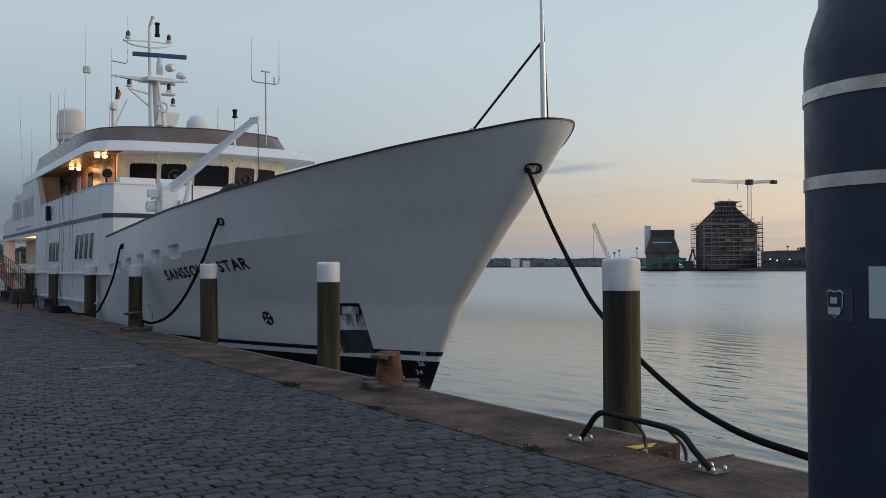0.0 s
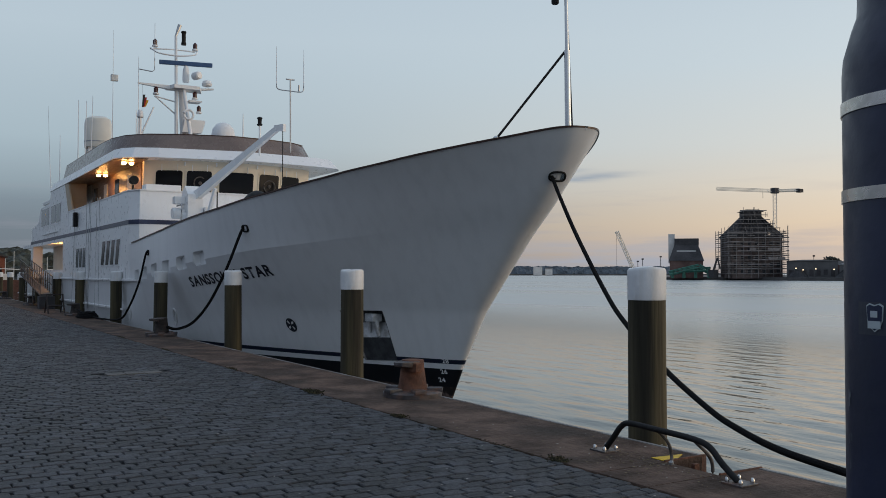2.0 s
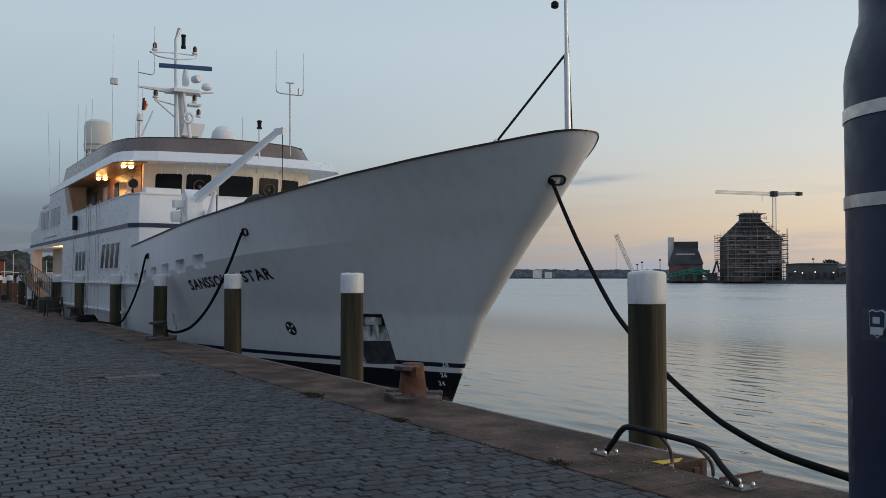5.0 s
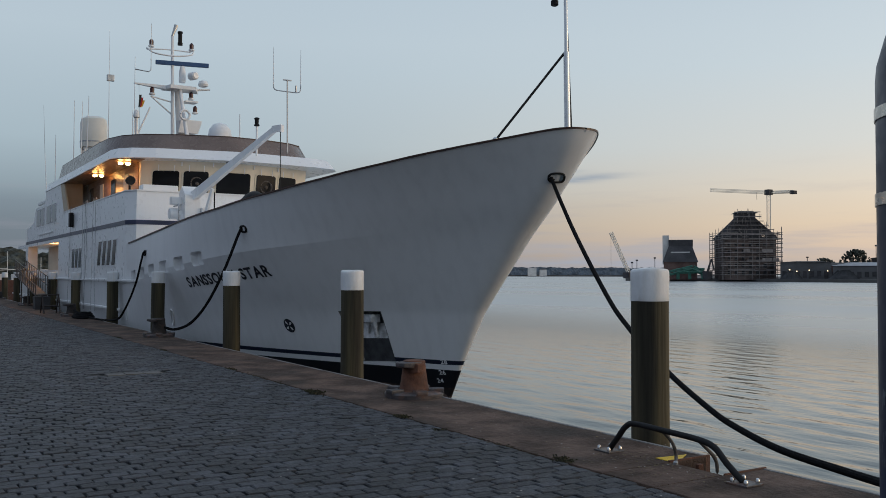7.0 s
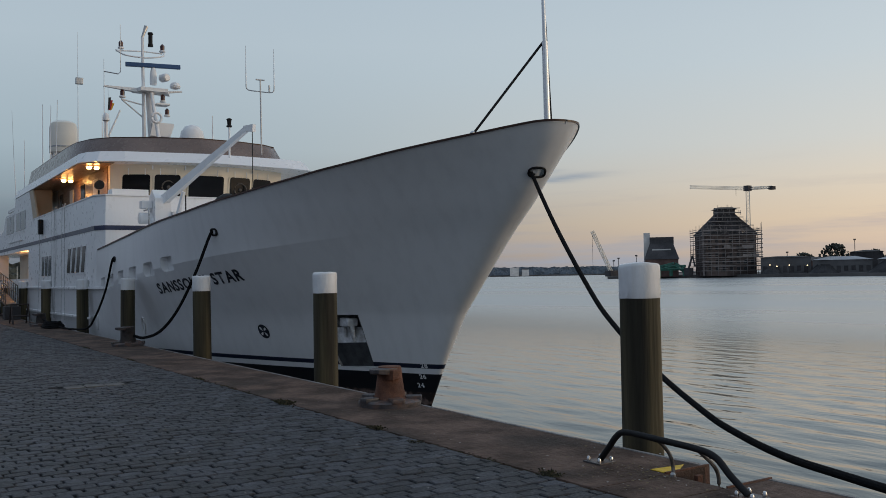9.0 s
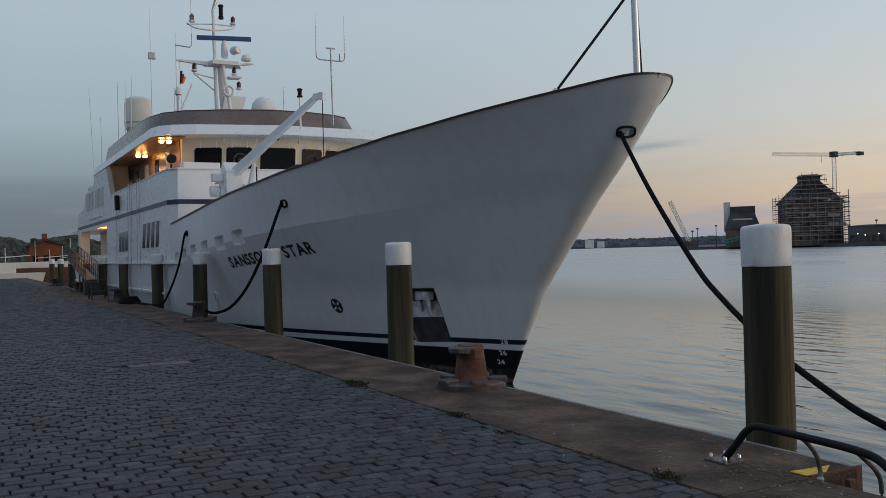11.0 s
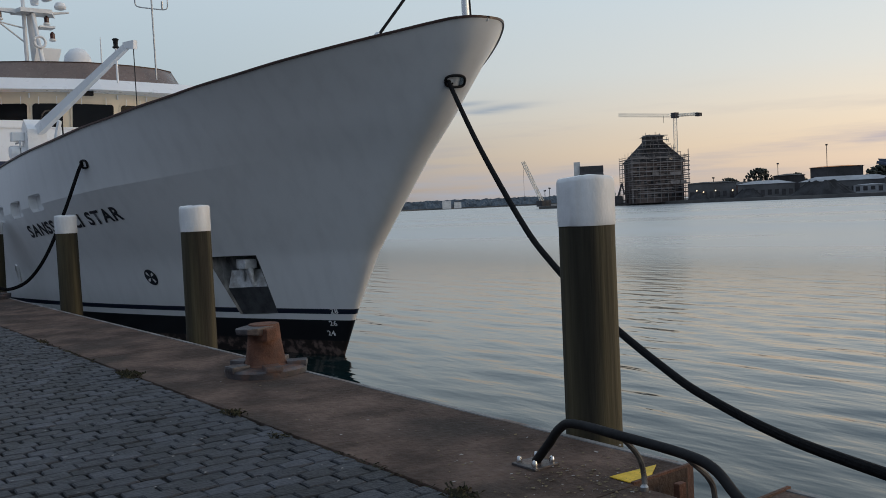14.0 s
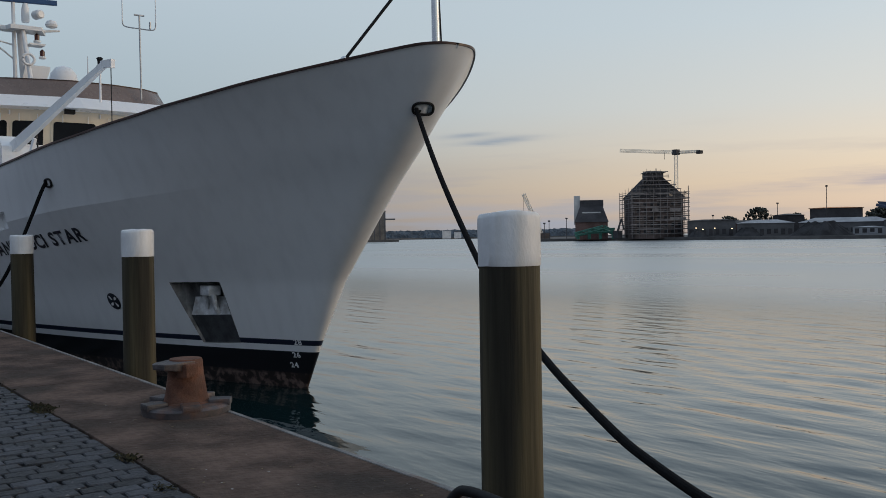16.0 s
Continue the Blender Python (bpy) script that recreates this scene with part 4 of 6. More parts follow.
for k, yy in enumerate((35.6, 36.1, 37.4, 37.7, 38.3, 41.2)):
    part("fender_line", tube(spline([(XS0 + 0.02, yy, 4.45), (XS0 - 0.03, yy, 4.40), (XS0 - 0.04, yy + 0.1 * (k % 2), 2.6), (XS0 - 0.09, yy + 0.25 * (k % 3 - 1), 0.2)], 6), 0.011, 5), GALV, yacht)
part("slanted_panel", prism([(42.2, 4.44), (43.4, 4.44), (44.8, 5.74), (43.4, 5.74)], XS0 + 0.02, XS0 + 0.09, "x"), BEIGE, yacht, "beige slanted wing panel")
for y0, y1 in ((45.4, 46.7), (47.0, 48.4), (49.2, 50.2), (50.5, 51.9)):
    w = part("side_window", prism([(y0 - 0.08, 4.02), (y1 + 0.08, 4.02), (y1 + 0.02, 5.06), (y0 - 0.18, 5.06)], XS0 - 0.012, XS0 + 0.02, "x"), WHITE, yacht)
    part("pane", prism([(y0, 4.1), (y1, 4.1), (y1 - 0.06, 4.98), (y0 - 0.06, 4.98)], XS0 - 0.022, XS0 + 0.01, "x"), GREYGLASS, w, "grey tinted side window")
part("side_rail", box(XS0 - 0.06, XS0 - 0.02, 46.2, 51.0, 3.62, 3.66), WHITE, yacht)

# wheelhouse
WY = 32.35


def front_y(x):
    return WY + 0.09 * (x - CX) ** 2


wb = bmesh.new()
xs = np.linspace(1.5, 2 * CX - 1.5, 15)
lo = [wb.verts.new((x, front_y(x) + 0.24, 3.41)) for x in xs]
hi = [wb.verts.new((x, front_y(x) - 0.16, 5.76)) for x in xs]
bl = [wb.verts.new((x, 48.5, 3.41)) for x in (xs[-1], xs[0])]
bh = [wb.verts.new((x, 48.5, 5.76)) for x in (xs[-1], xs[0])]
for k in range(14):
    wb.faces.new((lo[k], lo[k + 1], hi[k + 1], hi[k]))
wb.faces.new((lo[-1], bl[0], bh[0], hi[-1]))
wb.faces.new((bl[0], bl[1], bh[1], bh[0]))
wb.faces.new((bl[1], lo[0], hi[0], bh[1]))
wb.faces.new(hi + bh)
wb.faces.new((lo + bl)[::-1])
wheelhouse = part("wheelhouse", wb, CREAM, yacht, "cream painted wheelhouse front")


def rake(z):
    """How far the wheelhouse front stands behind its middle line at a height; it leans out at the top."""
    return 0.24 - 0.40 * (z - 3.41) / 2.35


def wpane(x0, x1, z0, z1, off, r=0.09):
    """A pane with rounded corners that follows the bowed front."""
    b = bmesh.new()
    ring = []
    for cx_, cz_, a0 in ((x1 - r, z1 - r, 0), (x0 + r, z1 - r, 90), (x0 + r, z0 + r, 180), (x1 - r, z0 + r, 270)):
        for k in range(4):
            a = radians(a0 + 30 * k)
            ring.append((cx_ + r * math.cos(a), cz_ + r * math.sin(a)))
    f = b.faces.new([b.verts.new((x, front_y(x) + rake(z) - off, z)) for x, z in ring])
    e = bmesh.ops.extrude_face_region(b, geom=[f])
    for v in e["geom"]:
        if isinstance(v, bmesh.types.BMVert):
            v.co.y += 0.04
    return b


for x0, x1 in ((1.88, 2.75), (2.90, 3.76), (4.06, 5.36), (5.62, 6.46), (6.63, 7.45)):
    w = part("wheelhouse_window", wpane(x0 - 0.06, x1 + 0.06, 4.51, 5.45, 0.03, 0.12), CREAM, wheelhouse, "cream framed dark window")
    part("pane", wpane(x0, x1, 4.56, 5.40, 0.05), DARKGLASS, w, "dark tinted pane")
    for k in (0.2, 0.8):
        xx = x0 + (x1 - x0) * k
        b = rod((xx, front_y(xx) + rake(5.62) - 0.05, 5.62), (xx, front_y(xx) + rake(5.38) - 0.09, 5.38), 0.014, 0.014, 6)
        part("wiper_arm", b, WHITE, w)
for x in (3.36, 6.04):
    yy = front_y(x) + rake(4.95) - 0.08
    disc = part("clear_view_screen", tube([(x + 0.23 * math.cos(a), yy, 4.95 + 0.23 * math.sin(a)) for a in [2 * math.pi * k / 24 for k in range(25)]], 0.026, 6), DULL, wheelhouse, "round rotating clear-view screen", True)
    part("hub", lathe([(0.06, -0.03), (0.07, 0.0), (0.04, 0.03)], (x, yy, 4.95), 12, turn=pose(0, 0, 0, 90, 0, 0)), DULL, disc)
for k in range(4):
    y0 = 35.0 + 2.3 * k
    part("wheelhouse_door", box(1.44, 1.47, y0, y0 + 0.75, 3.55, 5.45, 0.01), DARKGLASS if k % 2 else CREAM, wheelhouse)
part("soffit_box", box(4.3, 4.6, 31.75, 31.95, 5.62, 5.76, 0.02), BLACK, wheelhouse)
for xx in (2.82, 3.92, 5.5, 6.55):
    part("rail_clip", box(xx - 0.02, xx + 0.02, front_y(xx) - 0.2, front_y(xx), 5.58, 5.72), WHITE, wheelhouse)
part("bridge_locker", box(1.0, 2.2, 30.7, 31.3, 4.445, 4.66, 0.03), WHITE, yacht, "white locker on the bridge wing")

# roof with a sweeping fascia, smoked screen above
roof_lo = [(XS0 - 0.02, 49.0), (XS0 - 0.02, 33.3), (XS0 + 0.10, 32.85), (XS0 + 0.45, 32.4), (XS0 + 1.3, 32.0), (CX, 31.3), (XS1 - 1.3, 31.65), (XS1 - 0.35, 31.95), (XS1 + 0.02, 32.6), (XS1 + 0.02, 49.0)]
roof_hi = [(XS0 + 0.14, 49.0), (XS0 + 0.14, 33.8), (XS0 + 0.28, 33.2), (XS0 + 0.65, 32.75), (XS0 + 1.4, 32.4), (CX, 31.8), (XS1 - 1.4, 32.1), (XS1 - 0.55, 32.4), (XS1 - 0.12, 33.0), (XS1 - 0.12, 49.0)]
part("bridge_roof", prism(roof_lo, 5.76, 6.16, ring_hi=roof_hi), WHITE, yacht, "white overhanging bridge roof")
scr_o = [(XS0 + 0.25, 46.5), (XS0 + 0.22, 37.0), (XS0 + 0.30, 35.6), (XS0 + 0.58, 34.5), (XS0 + 1.2, 33.7), (XS0 + 2.4, 33.1), (CX, 32.6), (XS1 - 2.5, 32.75), (XS1 - 1.4, 33.1), (XS1 - 0.75, 33.6), (XS1 - 0.4, 34.5), (XS1 - 0.25, 36.0), (XS1 - 0.25, 46.5)]
scr_t = [(p[0] + (0.16 if p[0] < CX - 0.1 else -0.3 if p[0] > CX + 0.1 else 0), p[1] + (0.3 if p[1] < 40 else 0)) for p in scr_o]
part("flybridge_screen", prism(scr_o, 6.16, 6.86, ring_hi=scr_t), SMOKED, yacht, "smoky brown flybridge windscreen", True)
part("roof_lip", prism([(p[0], p[1] - 0.02) for p in scr_t], 6.86, 6.885), TEAK, yacht)
part("soffit", prism([(XS0 + 0.02, 48.8), (XS0 + 0.02, 33.4), (XS0 + 0.3, 32.8), (XS0 + 1.06, 32.5), (XS0 + 1.06, 48.8)], 5.735, 5.757), VARNISH, yacht, "varnished wooden soffit over the side deck")
part("side_panelling", box(1.462, 1.498, 33.45, 43.2, 3.45, 5.73), VARNISH, wheelhouse, "varnished wooden side panelling")
part("aft_roof", box(XS0 + 0.5, XS1 - 0.5, 46.5, 55.5, 5.5, 5.64), WHITE, yacht)
part("aft_deck_overhang", box(XS0, XS1, 44.6, 60.0, 3.10, 3.258), WHITE, yacht, "white aft deck overhang")
part("aft_bulwark", box(XS0, XS0 + 0.1, 44.6, 56.5, 1.3, 1.78), WHITE, yacht)
part("aft_pillar", box(XS0, XS0 + 0.5, 55.3, 56.3, 1.3, 3.10), WHITE, yacht)
part("deckhouse", box(XS0 + 0.6, XS1 - 0.6, 33.0, 55.0, 3.41, 3.5), CREAM, yacht)

# main deck windows
for y0, y1 in ((32.15, 32.75), (33.0, 33.6), (33.85, 34.45), (34.7, 35.3)):
    w = part("saloon_window", prism([(y0, 1.86), (y1, 1.86), (y1 - 0.3, 2.86), (y0 - 0.3, 2.86)], XS0 - 0.022, XS0 + 0.02, "x"), WHITE, house)
    part("pane", prism([(y0 + 0.06, 1.92), (y1 - 0.06, 1.92), (y1 - 0.35, 2.80), (y0 - 0.23, 2.80)], XS0 - 0.034, XS0 - 0.01, "x"), DARKGLASS, w, "dark narrow window")
for y0, y1 in ((38.8, 39.3), (39.6, 40.1), (40.4, 40.9)):
    part("saloon_window", prism([(y0, 1.86), (y1, 1.86), (y1 - 0.1, 2.66), (y0 - 0.1, 2.66)], XS0 - 0.02, XS0 + 0.02, "x"), GREYGLASS, house)
b = box(XS0 - 0.16, XS0, 40.6, 40.95, 3.62, 4.24, 0.03)
part("sidelight_board", b, BLACK, yacht, "black navigation light housing")

# deck lamps: warm, under the roof and the aft overhang
for y in (33.5, 38.3):
    for dx in (0.42, 0.68):
        part("deck_lamp", lathe([(0.05, 5.60), (0.085, 5.62), (0.085, 5.67), (0.06, 5.70)], (XS0 + dx, y, 0), 14), GLOW, yacht, "glowing warm deck lamp")
    part("lamp_rail", box(XS0 + 0.30, XS0 + 0.80, y - 0.05, y + 0.05, 5.695, 5.735, 0.01), CREAM, yacht)
part("deck_lamp", lathe([(0.12, 2.99), (0.14, 3.02), (0.14, 3.095)], (XS0 + 0.55, 47.2, 0), 16), GLOW, yacht, "glowing warm deck lamp")
for nm, loc, e in (("deck_light", (XS0 + 0.55, 33.5, 5.1), 8), ("deck_light", (XS0 + 0.55, 38.3, 5.1), 12), ("aft_light", (XS0 + 0.55, 47.2, 2.75), 150)):
    li = new(nm, bpy.data.lights.new(nm, "POINT"))
    li.data.energy, li.data.color, li.data.shadow_soft_size = e, (1.0, 0.44, 0.12), 0.12
    li.location = loc
b = rod((XS0 + 0.5, 32.35, 4.45), (XS0 + 0.5, 32.35, 4.75), 0.03)
part("searchlight_post", b, BLACK, yacht)
part("searchlight", lathe([(0.02, -0.16), (0.14, -0.14), (0.16, 0.10), (0.14, 0.13)], (XS0 + 0.5, 32.3, 4.92), 20, turn=pose(0, 0, 0, 90, 0, 0)), BLACK, yacht, "black round searchlight", True)

# flagstaff on the stem head, with its stay
JX = CX + 0.05
jack = part("jackstaff", rod((JX, 12.85, 4.24), (JX, 12.88, 5.92), 0.062, 0.058, 14), STEEL, yacht, "polished steel bow staff", True)
part("upper_staff", rod((JX, 12.88, 5.92), (JX, 12.92, 8.0), 0.04, 0.034, 12), STEEL, jack, "", True)
part("staff_rod", rod((JX + 0.10, 12.84, 4.28), (JX + 0.05, 12.90, 6.3), 0.014), BLACK, jack)
stay_x = CX - half_breadth(13.56, sheer_z(13.56)) + 0.06
part("stay", rod((JX, 12.90, 5.94), (stay_x, 13.56, sheer_z(13.56) + 0.02), 0.024), BLACK, jack, "dark stay tube")
part("stay_foot", lathe([(0.06, 0.0), (0.06, 0.03), (0.03, 0.06)], (stay_x, 13.56, sheer_z(13.56) + 0.02), 10), STEEL, jack)
part("staff_lamp", lathe([(0.05, 0), (0.075, 0.02), (0.075, 0.10), (0.03, 0.14)], (JX - 0.11, 13.1, 6.86), 12), BLACK, jack, "", True)
part("lamp_bracket", box(JX - 0.42, JX, 12.90, 13.05, 7.18, 7.22), GALV, jack)

# foredeck crane
crane = thing("deck_crane", "white folding deck crane on the yacht's foredeck", "crane")
cbx, cby = 1.95, 28.6
part("pedestal", lathe([(0.34, 1.9), (0.33, 3.5), (0.24, 3.62), (0.22, 4.0)], (cbx, cby, 0), 20), WHITE, crane, "", True)
part("housing", prism([(cby - 0.42, 3.05), (cby + 0.35, 3.05), (cby + 0.25, 4.25), (cby - 0.05, 4.45), (cby - 0.42, 4.15)], cbx - 0.22, cbx + 0.28, "x"), WHITE, crane)
part("winch", lathe([(0.16, -0.22), (0.18, -0.2), (0.18, 0.2), (0.16, 0.22)], (cbx - 0.38, cby + 0.05, 3.55), 16, turn=pose(0, 0, 0, 0, 90, 0)), WHITE, crane, "", True)
part("control_box", box(cbx + 0.30, cbx + 0.55, cby - 0.55, cby - 0.2, 3.3, 3.75, 0.03), WHITE, crane)
part("guard_rail", tube(spline([(cbx - 0.45, cby - 0.55, 2.9), (cbx - 0.45, cby - 0.55, 3.75), (cbx - 0.40, cby - 0.2, 3.8), (cbx - 0.40, cby + 0.2, 3.8)], 5), 0.025, 6), GALV, crane, "", True)
part("hydraulic_hose", tube(spline([(cbx + 0.3, cby - 0.6, 3.2), (cbx + 0.55, cby - 0.9, 3.35), (cbx + 0.5, cby - 1.2, 4.2)], 6), 0.02, 6), BLACK, crane, "", True)
part("motor", box(cbx - 0.55, cbx - 0.22, cby - 0.1, cby + 0.2, 3.85, 4.10, 0.03), WHITE, crane)


def beam(a, b_, w0, w1, h0, h1, name, material, parent, label=""):
    a, b_ = Vector(a), Vector(b_)
    d = (b_ - a).normalized()
    u = d.cross(Vector((0, 0, 1))).normalized()
    v = u.cross(d)
    bm = bmesh.new()
    r0 = [bm.verts.new(a + sx * w0 / 2 * u + sz * h0 / 2 * v) for sx, sz in ((-1, -1), (1, -1), (1, 1), (-1, 1))]
    r1 = [bm.verts.new(b_ + sx * w1 / 2 * u + sz * h1 / 2 * v) for sx, sz in ((-1, -1), (1, -1), (1, 1), (-1, 1))]
    for k in range(4):
        bm.faces.new((r0[k], r0[(k + 1) % 4], r1[(k + 1) % 4], r1[k]))
    bm.faces.new(r0[::-1])
    bm.faces.new(r1)
    return part(name, bm, material, parent, label)


TIP = (3.42, 24.75, 5.92)
beam((cbx, cby - 0.1, 4.0), TIP, 0.17, 0.12, 0.30, 0.15, "boom", WHITE, crane, "white box-section boom")
beam((cbx + 0.25, cby - 0.75, 3.1), (cbx + 0.42, cby - 1.25, 4.30), 0.10, 0.08, 0.12, 0.1, "luffing_ram", WHITE, crane)
beam((3.40, 24.82, 5.95), (3.56, 24.48, 5.93), 0.13, 0.13, 0.15, 0.22, "boom_head", WHITE, crane)
part("hoist_wire", rod((3.53, 24.55, 5.85), (3.53, 24.55, 3.4), 0.012), BLACK, crane)
part("hook_block", box(3.50, 3.56, 24.52, 24.58, 4.05, 4.22, 0.015), BLACK, crane)
cov = bmesh.new()
bmesh.ops.create_icosphere(cov, subdivisions=3, radius=1.0, matrix=Matrix.Translation((3.25, 26.0, 3.05)) @ Matrix.Diagonal((0.62, 0.9, 1.12, 1)))
for v in cov.verts:
    v.co += Vector((0, 0, 0.08 * noise.noise(v.co * 2.0)))
tagged(part("tender_cover", cov, BLACK, None, "", True), "black canvas cover over foredeck gear", "cover")

# mast and antennas on the flybridge
MX, MY = 4.35, 38.4
mast = part("mast", rod((MX + 0.35, MY + 0.2, 6.3), (MX + 0.0, MY, 9.7), 0.28, 0.16, 14), WHITE, yacht, "white raked radar mast", True)
part("mast_leg", rod((4.12, MY - 0.1, 6.45), (4.08, MY, 11.9), 0.085, 0.06, 10), WHITE, mast, "", True)
part("mast_leg", rod((4.52, MY - 1.6, 6.0), (4.35, MY - 0.3, 9.6), 0.09, 0.07, 10), WHITE, mast, "", True)
part("mast_head", rod((4.08, MY, 11.9), (4.25, MY, 12.4), 0.05, 0.09, 8), GALV, mast)
part("yard", beam((2.5, MY, 9.68), (4.3, MY, 9.60), 0.12, 0.3, 0.05, 0.2, "yard_arm", WHITE, mast).data and rod((4.2, MY, 9.55), (5.75, MY, 9.75), 0.09, 0.04, 8), WHITE, mast)
part("platform", prism([(3.9, MY - 0.5), (5.0, MY - 0.5), (5.3, MY + 0.3), (3.7, MY + 0.3)], 9.55, 9.70), WHITE, mast)
part("radar_motor", lathe([(0.13, 0), (0.15, 0.1), (0.14, 0.5), (0.08, 0.72)], (4.5, MY - 0.1, 9.9), 16), WHITE, mast, "", True)
b = box(-1.12, 1.12, -0.08, 0.08, -0.09, 0.09, 0.03)
ra = part("radar_scanner", b, BLUEBAR, mast, "blue radar scanner bar")
ra.matrix_basis = pose(4.5, MY - 0.1, 10.72, 0, -1.0, -8)
part("camera_pod", lathe([(0.03, -0.2), (0.17, -0.18), (0.17, 0.15), (0.12, 0.2)], (4.85, MY - 0.55, 10.15), 16, turn=pose(0, 0, 0, 90, 0, 20)), WHITE, mast, "", True)


def lamp_on(x, z, parent, y=MY):
    a = part("navigation_light", lathe([(0.10, 0.0), (0.13, 0.03), (0.13, 0.07), (0.10, 0.09)], (x, y, z), 12), WHITE, parent, "", True)
    part("lens", lathe([(0.09, 0.09), (0.095, 0.28), (0.06, 0.32), (0.03, 0.36)], (x, y, z), 12), REDLAMP, a, "dark red lamp lens", True)


for x, z in ((3.2, 11.3), (4.92, 11.35), (3.25, 9.25), (4.92, 9.2), (5.1, 8.6)):
    lamp_on(x, z, mast)
part("masthead_lamp", lathe([(0.11, 0), (0.11, 0.1), (0.09, 0.12), (0.09, 0.5), (0.12, 0.54), (0.10, 0.6)], (4.42, MY, 11.55), 12), BLACK, mast, "", True)
part("lamp_arm", tube(spline([(3.0, MY, 11.25), (3.3, MY - 0.3, 11.0), (4.1, MY - 0.4, 10.95), (4.8, MY - 0.3, 11.1), (5.0, MY, 11.3)], 6), 0.035, 6), WHITE, mast, "", True)
part("lamp_arm", tube(spline([(3.0, MY, 11.2), (3.4, MY, 11.25), (4.1, MY, 11.3), (4.9, MY, 11.3)], 4), 0.03, 6), WHITE, mast, "", True)
part("lamp_arm", rod((3.2, MY, 9.2), (4.2, MY, 8.4), 0.03), WHITE, mast)
part("lamp_arm", rod((3.2, MY, 9.2), (4.2, MY, 9.0), 0.03), WHITE, mast)
part("lamp_shelf", prism([(4.4, MY - 0.3), (5.3, MY - 0.3), (5.2, MY + 0.2), (4.4, MY + 0.2)], 8.15, 8.27), WHITE, mast)
part("lamp_shelf", prism([(4.6, MY - 0.3), (5.15, MY - 0.3), (5.1, MY + 0.2), (4.6, MY + 0.2)], 9.05, 9.12), WHITE, mast)
part("lamp_shelf", prism([(4.3, MY - 0.3), (5.15, MY - 0.3), (5.0, MY + 0.2), (4.4, MY + 0.2)], 7.7, 8.15, ring_hi=[(4.4, MY - 0.3), (5.3, MY - 0.3), (5.2, MY + 0.2), (4.4, MY + 0.2)]), WHITE, mast)
part("horn_ring", tube([(4.38 + 0.2 * math.cos(a), MY - 1.0, 8.35 + 0.2 * math.sin(a)) for a in [2 * math.pi * k / 20 for k in range(21)]], 0.05, 8), WHITE, mast, "", True)
part("small_dome", lathe([(0.08, 0), (0.20, 0.04), (0.23, 0.13), (0.17, 0.26), (0.05, 0.31)], (5.45, MY, 9.82), 16), WHITE, mast, "", True)

# the mast stands well aft on the flybridge
mast.matrix_basis = Matrix.Translation((-6.3, -0.5, 1.6)) @ Matrix.Diagonal((1.10, 1.10, 1.10, 1)) @ Matrix.Translation((6.2, 0.5, -1.6))


def whip(x, y, z0, z1, parent, r=0.018):
    return part("whip_antenna", rod((x, y, z0), (x, y, z1), r, r * 0.35, 6), WHITE, parent)


def antenna_thing(label):
    return thing("antenna", label, "antenna", "antennas on the flybridge")


a = antenna_thing("forked white antenna on a pole")
ax_, ay_ = 7.1, 32.9
part("pole", rod((ax_, ay_, 6.4), (ax_ - 0.02, ay_, 9.35), 0.03), GALV, a)
part("fork", tube(spline([(6.5, ay_, 9.1), (6.52, ay_, 8.95), (6.65, ay_, 8.88), (7.08, ay_, 8.87), (7.5, ay_, 8.87), (7.63, ay_, 8.95), (7.65, ay_, 9.15)], 4), 0.022, 6), GALV, a, "", True)
whip(6.5, ay_, 9.1, 10.6, a, 0.022)
whip(7.65, ay_, 9.15, 10.6, a, 0.022)
part("sensor", rod((6.9, ay_, 9.33), (7.25, ay_, 9.33), 0.03), GALV, a)
part("sensor", rod((7.45, ay_, 8.9), (7.45, ay_, 9.15), 0.035), GALV, a)

a = antenna_thing("anchor light on a short white post")
part("pole", rod((5.28, 31.4, 6.0), (5.28, 31.4, 7.15), 0.035), WHITE, a)
part("lamp", lathe([(0.09, 7.12), (0.11, 7.16), (0.07, 7.2), (0.08, 7.36), (0.11, 7.4), (0.06, 7.44)], (5.28, 31.4, 0), 12), BLACK, a, "", True)

a = antenna_thing("small white satellite dome on the flybridge")
part("dome", lathe([(0.44, 6.4), (0.49, 6.85), (0.50, 7.3), (0.44, 7.62), (0.27, 7.83), (0.06, 7.90)], (5.35, 36.0, 0), 28), WHITE, a, "", True)
part("dome_box", box(5.88, 6.3, 35.8, 36.2, 6.4, 7.35, 0.05), WHITE, a)
whip(6.2, 36, 7.0, 8.35, a, 0.04)

a = antenna_thing("large white satellite dome on legs")
dx_, dy_ = 2.2, 46.0
part("dome", lathe([(0.60, 7.78), (0.635, 7.82), (0.635, 9.0), (0.58, 9.22), (0.42, 9.33), (0.08, 9.36)], (dx_, dy_, 0), 32), DOMEPAINT, a, "cream-white cylindrical dome", True)
part("ring", lathe([(0.645, 8.05), (0.65, 8.05), (0.65, 8.11), (0.645, 8.11)], (dx_, dy_, 0), 32), GALV, a)
for sx, sy in ((-0.45, -0.3), (0.45, -0.3), (0.45, 0.3), (-0.45, 0.3)):
    part("leg", rod((dx_ + sx, dy_ + sy, 5.6), (dx_ + sx, dy_ + sy, 7.8), 0.05), WHITE, a)
